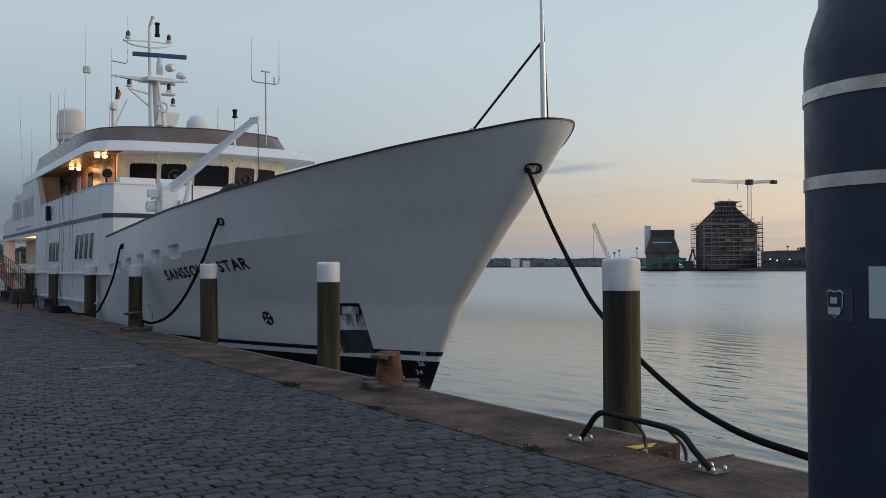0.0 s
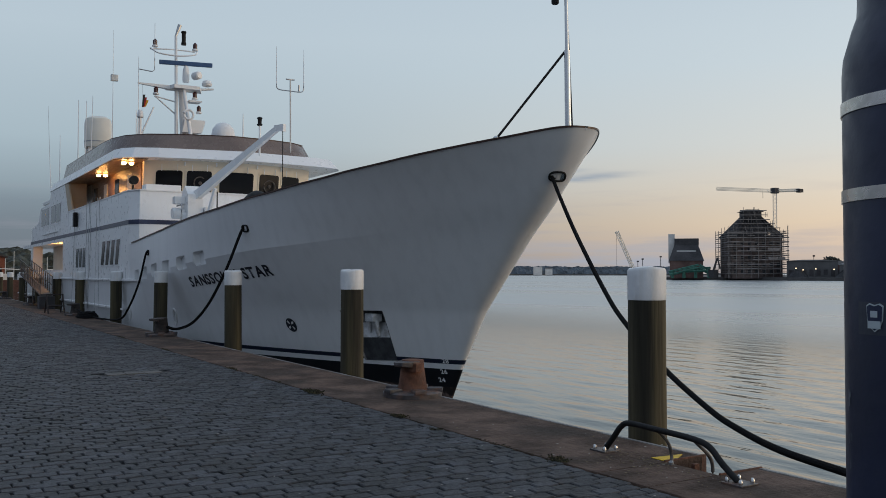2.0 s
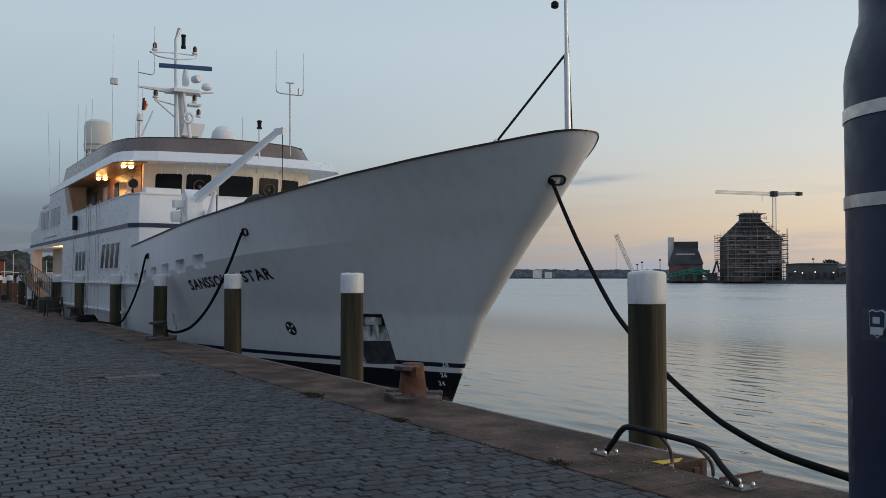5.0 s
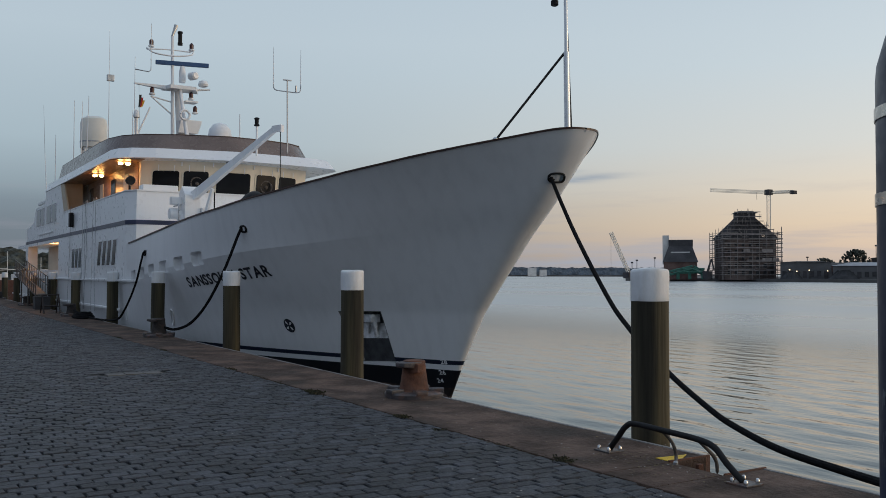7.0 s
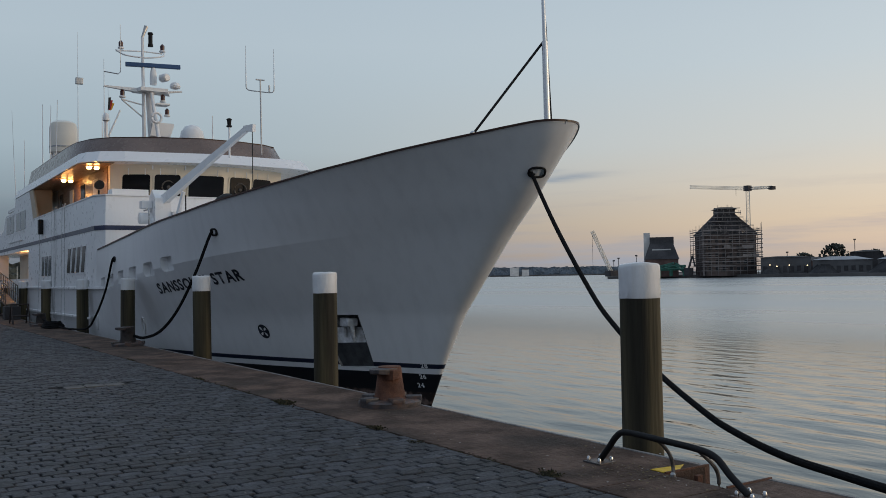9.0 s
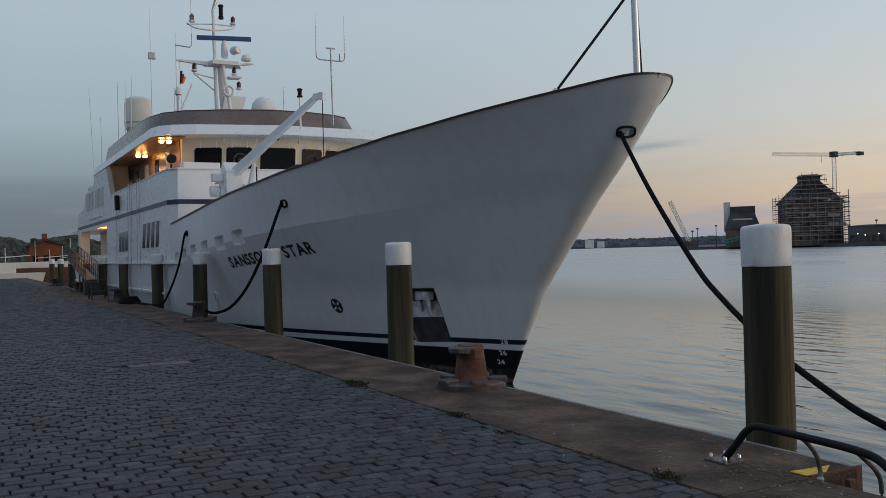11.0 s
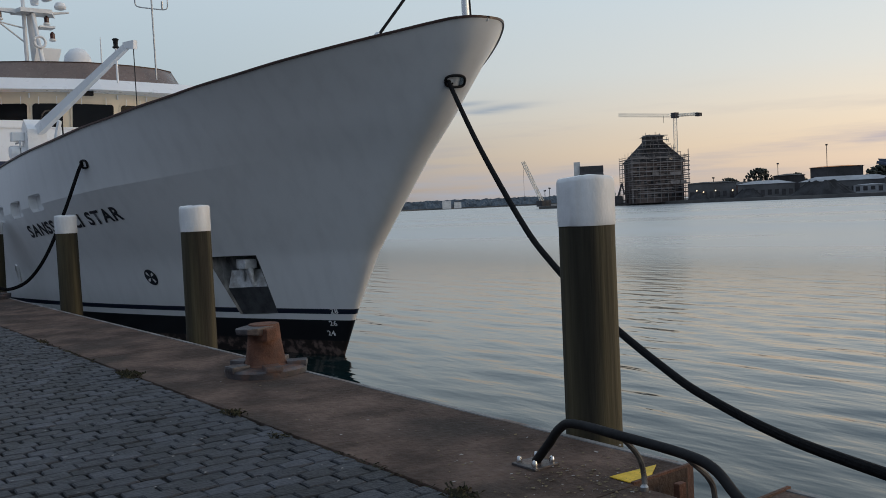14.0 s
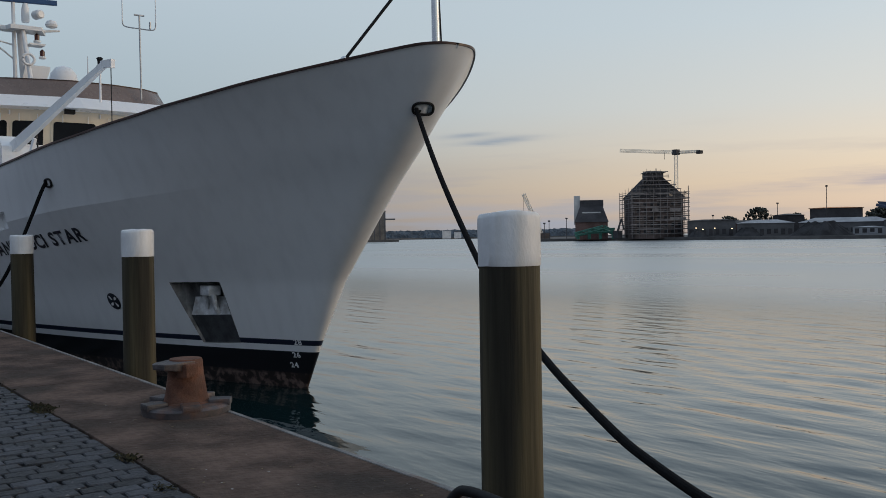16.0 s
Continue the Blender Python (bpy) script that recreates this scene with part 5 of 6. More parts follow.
for x, y, z0, z1 in ((2.9, 40.5, 6.4, 11.3), (2.3, 43.0, 6.4, 10.7)):
    a = antenna_thing("thin white pole antenna")
    whip(x, y, z0, z1, a, 0.03)
    if y > 42:
        part("camera_box", box(x - 0.1, x + 0.22, y - 0.1, y + 0.1, 10.6, 10.9, 0.03), GALV, a)
        whip(x, y, 10.9, 13.0, a, 0.014)
    else:
        part("dipole", tube([(x, y, 10.75), (x + 0.6, y, 10.7), (x + 0.70, y, 10.8), (x + 0.70, y, 11.3)], 0.025, 6), GALV, a)
        part("dipole_mast", rod((x + 0.70, y, 10.9), (x + 0.70, y, 12.9), 0.010), GALV, a)
for x, y, z0, z1, lean in ((1.35, 44.5, 6.0, 9.8, 0.05), (1.2, 45.5, 6.0, 10.0, 0.0), (1.6, 44.6, 6.0, 10.1, 0.1), (0.75, 48.0, 5.6, 8.6, 0), (0.92, 51.8, 5.1, 8.1, -0.15), (2.6, 39.5, 6.4, 8.7, 0)):
    a = antenna_thing("thin white pole antenna")
    part("whip", rod((x, y, z0), (x + lean, y, z1), 0.03, 0.012, 6), WHITE, a)
    if lean < 0:
        part("whip_tip", rod((x + lean, y, z1), (x + lean * 1.6, y, z1 + 2.6), 0.012, 0.006, 5), GALV, a)
a = antenna_thing("slanting folded white spar beside the mast")
part("spar", rod((2.35, 40.0, 6.4), (3.45, 40.0, 9.0), 0.045, 0.035, 8), WHITE, a)
a = antenna_thing("short white horn antenna")
part("post", rod((2.65, 39.0, 6.4), (2.65, 39.0, 8.3), 0.06), WHITE, a)
part("head", lathe([(0.08, 8.3), (0.14, 8.34), (0.14, 8.42), (0.1, 8.6), (0.05, 8.66)], (2.65, 39.0, 0), 12), WHITE, a, "", True)

fl = thing("courtesy_flag", "small black, red and gold courtesy flag hanging limp", "flag")
part("halyard", rod((2.68, MY, 6.5), (2.6, MY, 9.66), 0.006, 0.006, 5), GALV, fl)
for k, m in enumerate((FLAGK, FLAGR, FLAGG)):
    b = prism([(2.62 + 0.06 * k, 9.2 - 0.10 * k), (2.72 + 0.07 * k, 9.22 - 0.12 * k), (2.66 + 0.05 * k, 8.72 + 0.0 * k), (2.58 + 0.05 * k, 8.66)], MY - 0.01 + 0.008 * k, MY + 0.0 + 0.008 * k, "y")
    part("stripe", b, m, fl)

# ---------------------------------------------------------------- ropes


def rope(points, r, label, steps=10):
    return tagged(part("mooring_rope", tube(spline(points, steps), r, 10), ROPE, None, "", True), label, "rope", "mooring ropes")


rope([F1 + Vector((0.1, 0.05, 0.0)), F1, (3.70, 11.35, 2.33), (3.03, 9.81, 1.30), (2.65, 8.96, 0.88), (2.1, 7.7, 0.41), (1.57, 6.5, 0.10), (1.31, 5.9, 0.0), (0.96, 5.1, -0.06), (0.565, 4.2, -0.04), (0.2, 3.4, 0.0), (-0.2, 2.4, 0.06), (-0.4, 1.0, 0.10), (-0.42, -2.6, 0.30), (-0.42, -3.05, 0.33)], 0.035, "thick black mooring rope from the bow to the quay")
rope([F2 + Vector((0.1, 0, 0)), F2, (0.72, 21.0, 1.75), (0.45, 21.5, 0.9), (0.18, 22.0, 0.38), (-0.10, 22.4, 0.20), (-0.30, 22.62, 0.24), (-0.42, 22.9, 0.3)], 0.035, "black mooring rope hanging to a bollard")
rope([F3 + Vector((0.1, 0, 0)), F3, (0.30, 28.5, 1.3), (0.12, 29.2, 0.45), (-0.02, 30.0, 0.10), (-0.25, 33.0, 0.06), (-0.42, 35.2, 0.25)], 0.032, "black mooring rope hanging to a bollard")

# ---------------------------------------------------------------- far shore
SHORE = mat("far_shore_earth", (0.10, 0.095, 0.09), 0.95, vary=0.3, scale=0.05)
# Haze of the distance is put into this blue-grey base colour.
WOODS = mat("hazed_far_woods", (0.085, 0.105, 0.125), 0.95, vary=0.35, scale=0.08)
LEAVES = mat("dusk_foliage", (0.055, 0.060, 0.048), 0.9, vary=0.4, scale=0.8)
SCAFF = mat("scaffold_tube", (0.20, 0.18, 0.17), 0.7, vary=0.2, scale=0.5)
SILOWALL = mat("silo_brick", (0.13, 0.10, 0.09), 0.9, vary=0.3, scale=0.2)
SLATE = mat("dark_roofing", (0.055, 0.052, 0.055), 0.8, vary=0.25, scale=0.2)
BRICK = mat("far_brick", (0.14, 0.085, 0.072), 0.9, vary=0.25, scale=0.3)
SHED = mat("shed_cladding", (0.115, 0.115, 0.118), 0.7, vary=0.2, scale=0.1)
COAL = mat("bulk_heap", (0.045, 0.045, 0.048), 0.95, vary=0.3, scale=0.3)
GREEN = mat("green_machine_paint", (0.045, 0.16, 0.115), 0.6, vary=0.2, scale=0.5)
PALEROOF = mat("pale_metal_roof", (0.34, 0.35, 0.37), 0.6, vary=0.15, scale=0.2)
# Sunset light on the crane lattice is put into this pale paint.
CRANEY = mat("sunlit_crane_paint", (0.78, 0.72, 0.62), 0.6, vary=0.1, scale=0.5)
CRANEB = mat("portal_crane_blue", (0.035, 0.05, 0.09), 0.6, vary=0.2, scale=0.5)
CRANER = mat("portal_crane_red", (0.34, 0.11, 0.07), 0.6, vary=0.2, scale=0.5)
PALEWALL = mat("pale_render", (0.62, 0.60, 0.57), 0.8, vary=0.1, scale=0.3)
# Orange evening light on the roof edge, put into the colour.
LITROOF = mat("sunset_lit_roof", (0.75, 0.30, 0.10), 0.7, vary=0.15, scale=0.2)
EYE = Vector((-4.5, 1.2, 1.55))


def out(az, dist, z=0.0):
    """A place dist metres from the quay in the direction az (degrees from +x towards +y)."""
    return Vector((EYE.x + dist * math.cos(radians(az)), EYE.y + dist * math.sin(radians(az)), z))


def far_box(name, az, dist, w, d, h, material, label, category, roof=None, parent=None, z0=-0.6, turn=None):
    """A block that faces the quay."""
    c = out(az, dist)
    t = Matrix.Translation(c) @ pose(0, 0, 0, 0, 0, (az if turn is None else turn) - 90)
    b = bmesh.new()
    bmesh.ops.create_cube(b, size=1, matrix=t @ Matrix.Translation((0, d / 2, z0 + h / 2)) @ Matrix.Diagonal((w, d, h, 1)))
    th = thing(name, label, category) if parent is None else parent
    part("wall", b, material, th)
    if roof:
        b = bmesh.new()
        rh, ov, m = roof
        ring = [(-w / 2 - ov, -ov), (w / 2 + ov, -ov), (w / 2 + ov, d + ov), (-w / 2 - ov, d + ov)]
        ins = min(w, d) * 0.42
        top = [(-w / 2 + ins, ins), (w / 2 - ins, ins), (w / 2 - ins, d - ins), (-w / 2 + ins, d - ins)]
        prism(ring, z0 + h, z0 + h + rh, ring_hi=top, bm=b)
        bmesh.ops.transform(b, matrix=t, verts=b.verts)
        part("roof", b, m, th)
    return th, t


def land(name, outline, z, material, label, category="land"):
    return tagged(part(name, prism(outline, -3.0, z), material), label, category, kind="structure")


A = [out(az, d) for az, d in ((46.7, 405), (44.5, 404), (42, 402), (39.3, 396), (36, 370), (31, 345), (26, 330), (20, 315), (5, 320), (-30, 340), (-30, 900), (20, 900), (46.7, 900))]
land("far_quay", [(p.x, p.y) for p in A], -0.1, SHORE, "dark industrial quay across the harbour")
B = [out(az, d) for az, d in ((40, 1150), (52, 1150), (60, 1100), (68, 1000), (75, 900), (80, 800), (80, 1600), (40, 1600))]
land("far_bank", [(p.x, p.y) for p in B], 0.5, SHORE, "low far bank beyond the water")


def wooded_ridge(az0, az1, dist, top, label, material=WOODS, n=900, m=7, rough=1.0):
    """A belt of far trees: a rising face broken into small crowns, with an uneven top."""
    b = bmesh.new()
    V = []
    for i in range(n + 1):
        az = az0 + (az1 - az0) * i / n
        s = math.radians(az) * dist
        crest = top * (0.82 + 0.22 * noise.noise(Vector((az * 0.55, 3.1, 0))) + 0.07 * rough * noise.noise(Vector((s * 0.12, 1.0, 0))))
        col = []
        for j in range(m + 1):
            p = Vector((s * 0.35, j * 1.1, top))
            lump = noise.noise(p) + 0.6 * noise.noise(p * 2.7)
            col.append(b.verts.new(out(az, dist + top * 1.5 * j / m - 1.4 * rough * lump, crest * (j / m) ** 0.8 + 0.7 * rough * lump)))
        V.append(col)
    for i in range(n):
        for j in range(m):
            b.faces.new((V[i][j], V[i + 1][j], V[i + 1][j + 1], V[i][j + 1]))
    return tagged(part("wooded_ridge", b, material), label, "woods", kind="stuff")


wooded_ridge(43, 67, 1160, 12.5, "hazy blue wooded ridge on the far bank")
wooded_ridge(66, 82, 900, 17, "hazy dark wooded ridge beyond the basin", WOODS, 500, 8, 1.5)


def lattice(a, b, w, n, r, parent, material, name="lattice"):
    """A square lattice beam between two points."""
    a, b = Vector(a), Vector(b)
    d = (b - a).normalized()
    u = d.cross(Vector((0.3, 0.2, 1))).normalized()
    v = d.cross(u)
    bm = bmesh.new()
    cs = [(u + v) * w / 2, (u - v) * w / 2, (-u - v) * w / 2, (-u + v) * w / 2]
    for c in cs:
        rod(a + c, b + c, r, r, 4, bm)
    for k in range(n):
        p, q = a.lerp(b, k / n), a.lerp(b, (k + 1) / n)
        for i in range(4):
            rod(p + cs[i], q + cs[(i + 1) % 4], r * 0.7, r * 0.7, 3, bm)
    return part(name, bm, material, parent)


# ---- grain silo under scaffolding
SAZ, SD = 39.2, 392
silo, T = far_box("silo_building", SAZ, SD, 21, 17, 17.8, SILOWALL, "old brick grain silo wrapped in scaffolding, roof stripped to rafters", "building", turn=SAZ + 17)
W2, D = 10.5, 17.0


scaffold = part("scaffold", rod(T @ Vector((W2 + 1.7, -1.96, -0.5)), T @ Vector((W2 + 1.7, -1.96, 21.6)), 0.09, 0.09, 5), SCAFF, silo, "grey tube scaffold with plank levels")


def sbox(x0, x1, y0, y1, z0, z1):
    sc = bmesh.new()
    bmesh.ops.create_cube(sc, size=1, matrix=T @ Matrix.Translation(((x0 + x1) / 2, (y0 + y1) / 2, (z0 + z1) / 2)) @ Matrix.Diagonal((x1 - x0, y1 - y0, z1 - z0, 1)))
    part("plank" if z1 - z0 < 0.5 else "standard", sc, SCAFF, scaffold)


rng = random.Random(8)
for k in range(10):
    z = 1.4 + 1.85 * k
    x = -W2 - 2.2
    while x < W2 + 2.0:
        x2 = min(W2 + 2.2, x + rng.uniform(2.5, 7.0))
        sbox(x, x2 - 0.1, -2.0, -1.2, z, z + rng.choice((0.25, 0.4, 0.5)))
        if rng.random() < 0.65:
            sbox(x, x2 - 0.1, -2.05, -1.95, z + 0.95, z + 1.12)
        if rng.random() < 0.13:
            sbox(x, x2 - 0.3, -2.02, -1.96, z + 0.3, z + 1.5)
        x = x2
    for sx in (1, -1):
        sbox(sx * (W2 + 1.35) - 0.4, sx * (W2 + 1.35) + 0.4, -2.0, D + 1.5, z, z + 0.3)
        sbox(sx * (W2 + 1.7) - 0.05, sx * (W2 + 1.7) + 0.05, -2.0, D + 1.5, z + 0.95, z + 1.1)
for k in range(9):
    x = -W2 - 1.5 + (2 * W2 + 3.0) * k / 8
    sbox(x - 0.07, x + 0.07, -2.05, -1.9, -0.5, 20.2 + rng.uniform(-1.2, 1.2))
for k in range(5):
    y = -1.5 + (D + 3) * k / 4
    for sx in (1, -1):
        sbox(sx * (W2 + 1.7) - 0.08, sx * (W2 + 1.7) + 0.08, y - 0.08, y + 0.08, -0.5, 20.2 + rng.uniform(-1.2, 1.2))
for h, n in ((18.6, 0), (20.4, 1.9), (22.2, 3.7), (24.0, 5.5), (26.0, 6.3), (27.9, 6.6)):
    w = W2 + 1.6 - n
    sbox(-w, w, 0.2 + n * 0.6, 0.8 + n * 0.6, h, h + 0.3)
    for q in range(5):
        x = -w + 2 * w * rng.random()
        sbox(x - 0.06, x + 0.06, 0.1 + n * 0.6, 0.25 + n * 0.6, h - 0.8, h + rng.uniform(0.6, 1.6))
for k in range(7):
    for j in range(5):
        x, z = -8.9 + 2.95 * k, 1.4 + 2.95 * j
        b = bmesh.new()
        bmesh.ops.create_cube(b, size=1, matrix=T @ Matrix.Translation((x, -0.02, z + 0.9)) @ Matrix.Diagonal((1.4, 0.12, 1.5, 1)))
        part("window_opening", b, SLATE, silo)
sc = bmesh.new()
apex = [(-3.6, 5.4), (3.6, 5.4), (3.6, 11.6), (-3.6, 11.6)]
base = [(-W2 - 0.4, -0.4), (W2 + 0.4, -0.4), (W2 + 0.4, D + 0.4), (-W2 - 0.4, D + 0.4)]
for i in range(4):
    p0, p1, q0, q1 = base[i], base[(i + 1) % 4], apex[i], apex[(i + 1) % 4]
    for k in range(10):
        t = k / 10
        a = Vector((p0[0] + (p1[0] - p0[0]) * t, p0[1] + (p1[1] - p0[1]) * t, 17.0))
        c = Vector((q0[0] + (q1[0] - q0[0]) * t, q0[1] + (q1[1] - q0[1]) * t, 25.4))
        rod(a, c, 0.22, 0.22, 4, sc)
    for h in (0.0, 0.3, 0.6, 0.95):
        a = Vector((p0[0] + (q0[0] - p0[0]) * h, p0[1] + (q0[1] - p0[1]) * h, 17.0 + 8.4 * h))
        c = Vector((p1[0] + (q1[0] - p1[0]) * h, p1[1] + (q1[1] - p1[1]) * h, 17.0 + 8.4 * h))
        rod(a, c, 0.2, 0.2, 4, sc)
bmesh.ops.transform(sc, matrix=T, verts=sc.verts)
part("roof_frame", sc, SLATE, silo, "bare dark roof rafters")
b = prism([(-W2 + 3.2, 3.0), (W2 - 4.4, 3.0), (W2 - 4.4, D - 3), (-W2 + 3.2, D - 3)], 17.0, 24.4, ring_hi=[(-3.2, 5.8), (3.2, 5.8), (3.2, 11.2), (-3.2, 11.2)])
bmesh.ops.transform(b, matrix=T, verts=b.verts)
part("inner_roof", b, SLATE, silo)
b = prism([(-3.7, 5.3), (3.7, 5.3), (3.7, 11.7), (-3.7, 11.7)], 24.8, 27.6)
prism([(-4.6, 4.5), (4.6, 4.5), (4.6, 12.5), (-4.6, 12.5)], 27.6, 28.6, ring_hi=[(-2.8, 6.3), (2.8, 6.3), (2.8, 10.7), (-2.8, 10.7)], bm=b)
bmesh.ops.transform(b, matrix=T, verts=b.verts)
part("turret", b, SLATE, silo, "dark roof turret")

# ---- tower crane behind it
tc_ = thing("tower_crane", "pale slewing tower crane above the silo", "crane")
cp = out(38.15, 425)
lattice((cp.x, cp.y, 0), (cp.x, cp.y, 37.6), 1.5, 22, 0.12, tc_, CRANEY, "tower")
jl, jr = out(41.55, 425), out(36.75, 425)
lattice((cp.x, cp.y, 38.5), (jl.x, jl.y, 40.3), 1.1, 22, 0.08, tc_, CRANEY, "jib")
lattice((cp.x, cp.y, 38.5), (jr.x, jr.y, 38.6), 0.9, 8, 0.13, tc_, CRANEY, "counter_jib")
part("cab", box(cp.x - 1.3, cp.x + 1.3, cp.y - 1.3, cp.y + 1.3, 37.4, 39.8, 0.1), SLATE, tc_)
part("counterweight", box(jr.x - 1.1, jr.x + 1.1, jr.y - 1.1, jr.y + 1.1, 37.5, 39.0), SLATE, tc_)
jm = cp.lerp(jl, 0.2)
part("hook_wire", rod((jm.x, jm.y, 38.8), (jm.x, jm.y, 35.4), 0.1, 0.1, 4), SLATE, tc_)

# ---- dark warehouse with a white slab
wh, T2 = far_box("warehouse", 43.35, 398, 14.0, 20, 7.6, BRICK, "brick warehouse with a steep dark roof and a white tower slab", "building")
b = prism([(-7.4, -0.5), (7.4, -0.5), (7.4, 20), (-7.4, 20)], 7.0, 14.0, ring_hi=[(-5.0, 5), (5.0, 5), (5.0, 17), (-5.0, 17)])
bmesh.ops.transform(b, matrix=T2, verts=b.verts)
part("roof", b, SLATE, wh, "steep dark roof")
b = box(-5.0, 5.3, 5, 17, 13.8, 16.8)
bmesh.ops.transform(b, matrix=T2, verts=b.verts)
part("roof_house", b, SLATE, wh)
b = box(-7.6, -4.9, 6, 12, 6, 18.8)
bmesh.ops.transform(b, matrix=T2, verts=b.verts)
part("tower_slab", b, PALEWALL, wh, "white lift tower")
b = box(-4, 4, 2.6, 3.2, 10.6, 11.5)
bmesh.ops.transform(b, matrix=T2, verts=b.verts)
part("skylight", b, PALEWALL, wh)

# ---- green conveyor and machinery between them
cv = thing("conveyor", "green loading conveyor on the far quay", "conveyor")
for az0, z0, az1, z1 in ((44.4, 1.5, 42.6, 4.5), (42.6, 4.5, 41.7, 1.0), (43.6, 3, 41.9, 3.2)):
    p, q = out(az0, 394, z0), out(az1, 394, z1)
    lattice(p, q, 1.4, 6, 0.25, cv, GREEN, "boom")
for az in (44.2, 43.5, 42.8, 42.0):
    p = out(az, 394)
    part("support", box(p.x - 0.5, p.x + 0.5, p.y - 0.5, p.y + 0.5, -0.4, 2.8), GREEN, cv)
ex = thing("excavator", "dark excavator with raised arm", "excavator")
p = out(41.75, 390)
part("body", box(p.x - 1.4, p.x + 1.4, p.y - 1.4, p.y + 1.4, -0.2, 3.0, 0.2), SLATE, ex)
q = out(41.5, 390, 8.2)
part("arm", rod((p.x, p.y, 2.5), q, 0.45, 0.35, 6), SLATE, ex)
part("stick", rod(q, out(41.35, 390, 3.5), 0.35, 0.3, 6), SLATE, ex)

# ---- sheds, heaps and lamps along the quay
sheds = [(36.1, 385, 19, 7.2, SHED, "long dark steel shed with a flat roof", (0.5, 0.6, SLATE)), (33.0, 375, 21, 5.6, SHED, "grey storage shed with a pale roof", (1.4, 0.5, PALEROOF)), (29.1, 405, 20, 11.6, SLATE, "dark shed with an orange lit roof edge", (0.5, 0.6, LITROOF)), (31.7, 428, 13, 9.4, SLATE, "dark far roof behind the sheds", (0.8, 0.5, SLATE)), (28.6, 388, 34, 5.6, SHED, "long low quay shed with a pale roof", (1.9, 0.5, PALEROOF)), (24.6, 372, 26, 6.0, SHED, "low grey quay shed", (1.2, 0.5, PALEROOF)), (34.6, 410, 30, 6.0, BRICK, "low brick workshop on the far quay", (1.4, 0.5, SLATE)), (27.3, 372, 12, 3.4, PALEROOF, "pale low container office on the far quay", (0.4, 0.3, PALEROOF)), (22.3, 350, 18, 6.0, SHED, "grey harbour office block", (0.8, 0.4, SLATE))]
for az, d, w, h, m, label, rf in sheds:
    th, T3 = far_box("shed", az, d, w, 14, h, m, label, "shed", roof=rf)
    for k in range(int(w / 2.6)):
        b = box(-w / 2 + 0.7 + 2.6 * k, -w / 2 + 2.2 + 2.6 * k, -0.1, 0.05, 0.4 + 0.25 * (k % 3), 1.6 + 0.2 * h)
        bmesh.ops.transform(b, matrix=T3, verts=b.verts)
        part("opening", b, SLATE, th)
for az, d, w, h, label in ((29.9, 352, 23, 5.4, "long heap of black bulk coal"), (34.0, 375, 12, 3.6, "dark heap of bulk material"), (36.9, 384, 9, 3.0, "dark heap of bulk material")):
    b = bmesh.new()
    c = out(az, d)
    t = Matrix.Translation(c) @ pose(0, 0, 0, 0, 0, az - 90)
    n = 24
    lo = [b.verts.new((w / 2 * math.cos(2 * math.pi * k / n), 4 * math.sin(2 * math.pi * k / n), -0.3)) for k in range(n)]
    hi = [b.verts.new((w / 5.5 * math.cos(2 * math.pi * k / n) + 0.3 * math.sin(k * 2.1), 1.2 * math.sin(2 * math.pi * k / n), h * (0.85 + 0.12 * math.sin(k * 1.7)))) for k in range(n)]
    for k in range(n):
        b.faces.new((lo[k], lo[(k + 1) % n], hi[(k + 1) % n], hi[k]))
    b.faces.new(hi)
    bmesh.ops.transform(b, matrix=t, verts=b.verts)
    tagged(part("bulk_heap", b, COAL), label, "heap", "heaps on the far quay", kind="stuff")
rng = random.Random(12)
for k, (az, h) in enumerate(((35.9, 3.2), (36.6, 2.8), (34.9, 3.0), (37.0, 3.4), (34.2, 2.6))):
    lp = thing("yard_lamp", "small glowing yard lamp on a post", "lamp", "yard lamps across the water")
    p = out(az, 383)
    part("post", rod((p.x, p.y, -0.2), (p.x, p.y, h), 0.12, 0.1, 5), SLATE, lp)
    part("bulb", lathe([(0.1, -0.2), (0.32, 0), (0.1, 0.25)], (p.x, p.y, h + 0.1), 8), YARDGLOW, lp)
for az, h in ((29.6, 20), (32.3, 13.5), (44.9, 9), (46.0, 8), (46.3, 7), (36.0, 9)):
    lm = thing("light_mast", "thin dark mast on the far quay", "mast", "masts on the far quay")
    p = out(az, 395)
    part("pole", rod((p.x, p.y, -0.2), (p.x, p.y, h), 0.2, 0.12, 5), SLATE, lm)
    part("head", box(p.x - 0.4, p.x + 0.4, p.y - 0.3, p.y + 0.3, h - 0.6, h), SLATE, lm)

# ---- portal crane
pc = thing("portal_crane", "blue and red harbour portal crane with a raised jib", "crane")
PA, PD = 25.5, 325


def pp(da, z, dd=0.0):
    return out(PA + da, PD + dd, z)


for da, dd in ((-0.75, 0), (0.75, 0), (-0.75, 7), (0.75, 7)):
    part("leg", rod(pp(da, -0.2, dd), pp(da * 0.45, 11.2, 3), 1.25, 1.0, 6), CRANEB, pc)
part("portal", rod(pp(-0.75, 6.4), pp(1.5, 9.8), 0.5, 0.5, 6), CRANEB, pc)
c = pp(0, 10.5, 3)
b = bmesh.new()
bmesh.ops.create_cube(b, size=1, matrix=Matrix.Translation((c.x, c.y, 11.6)) @ pose(0, 0, 0, 0, 0, PA - 90) @ Matrix.Diagonal((6, 6, 1.4, 1)))
part("turntable", b, CRANEB, pc)
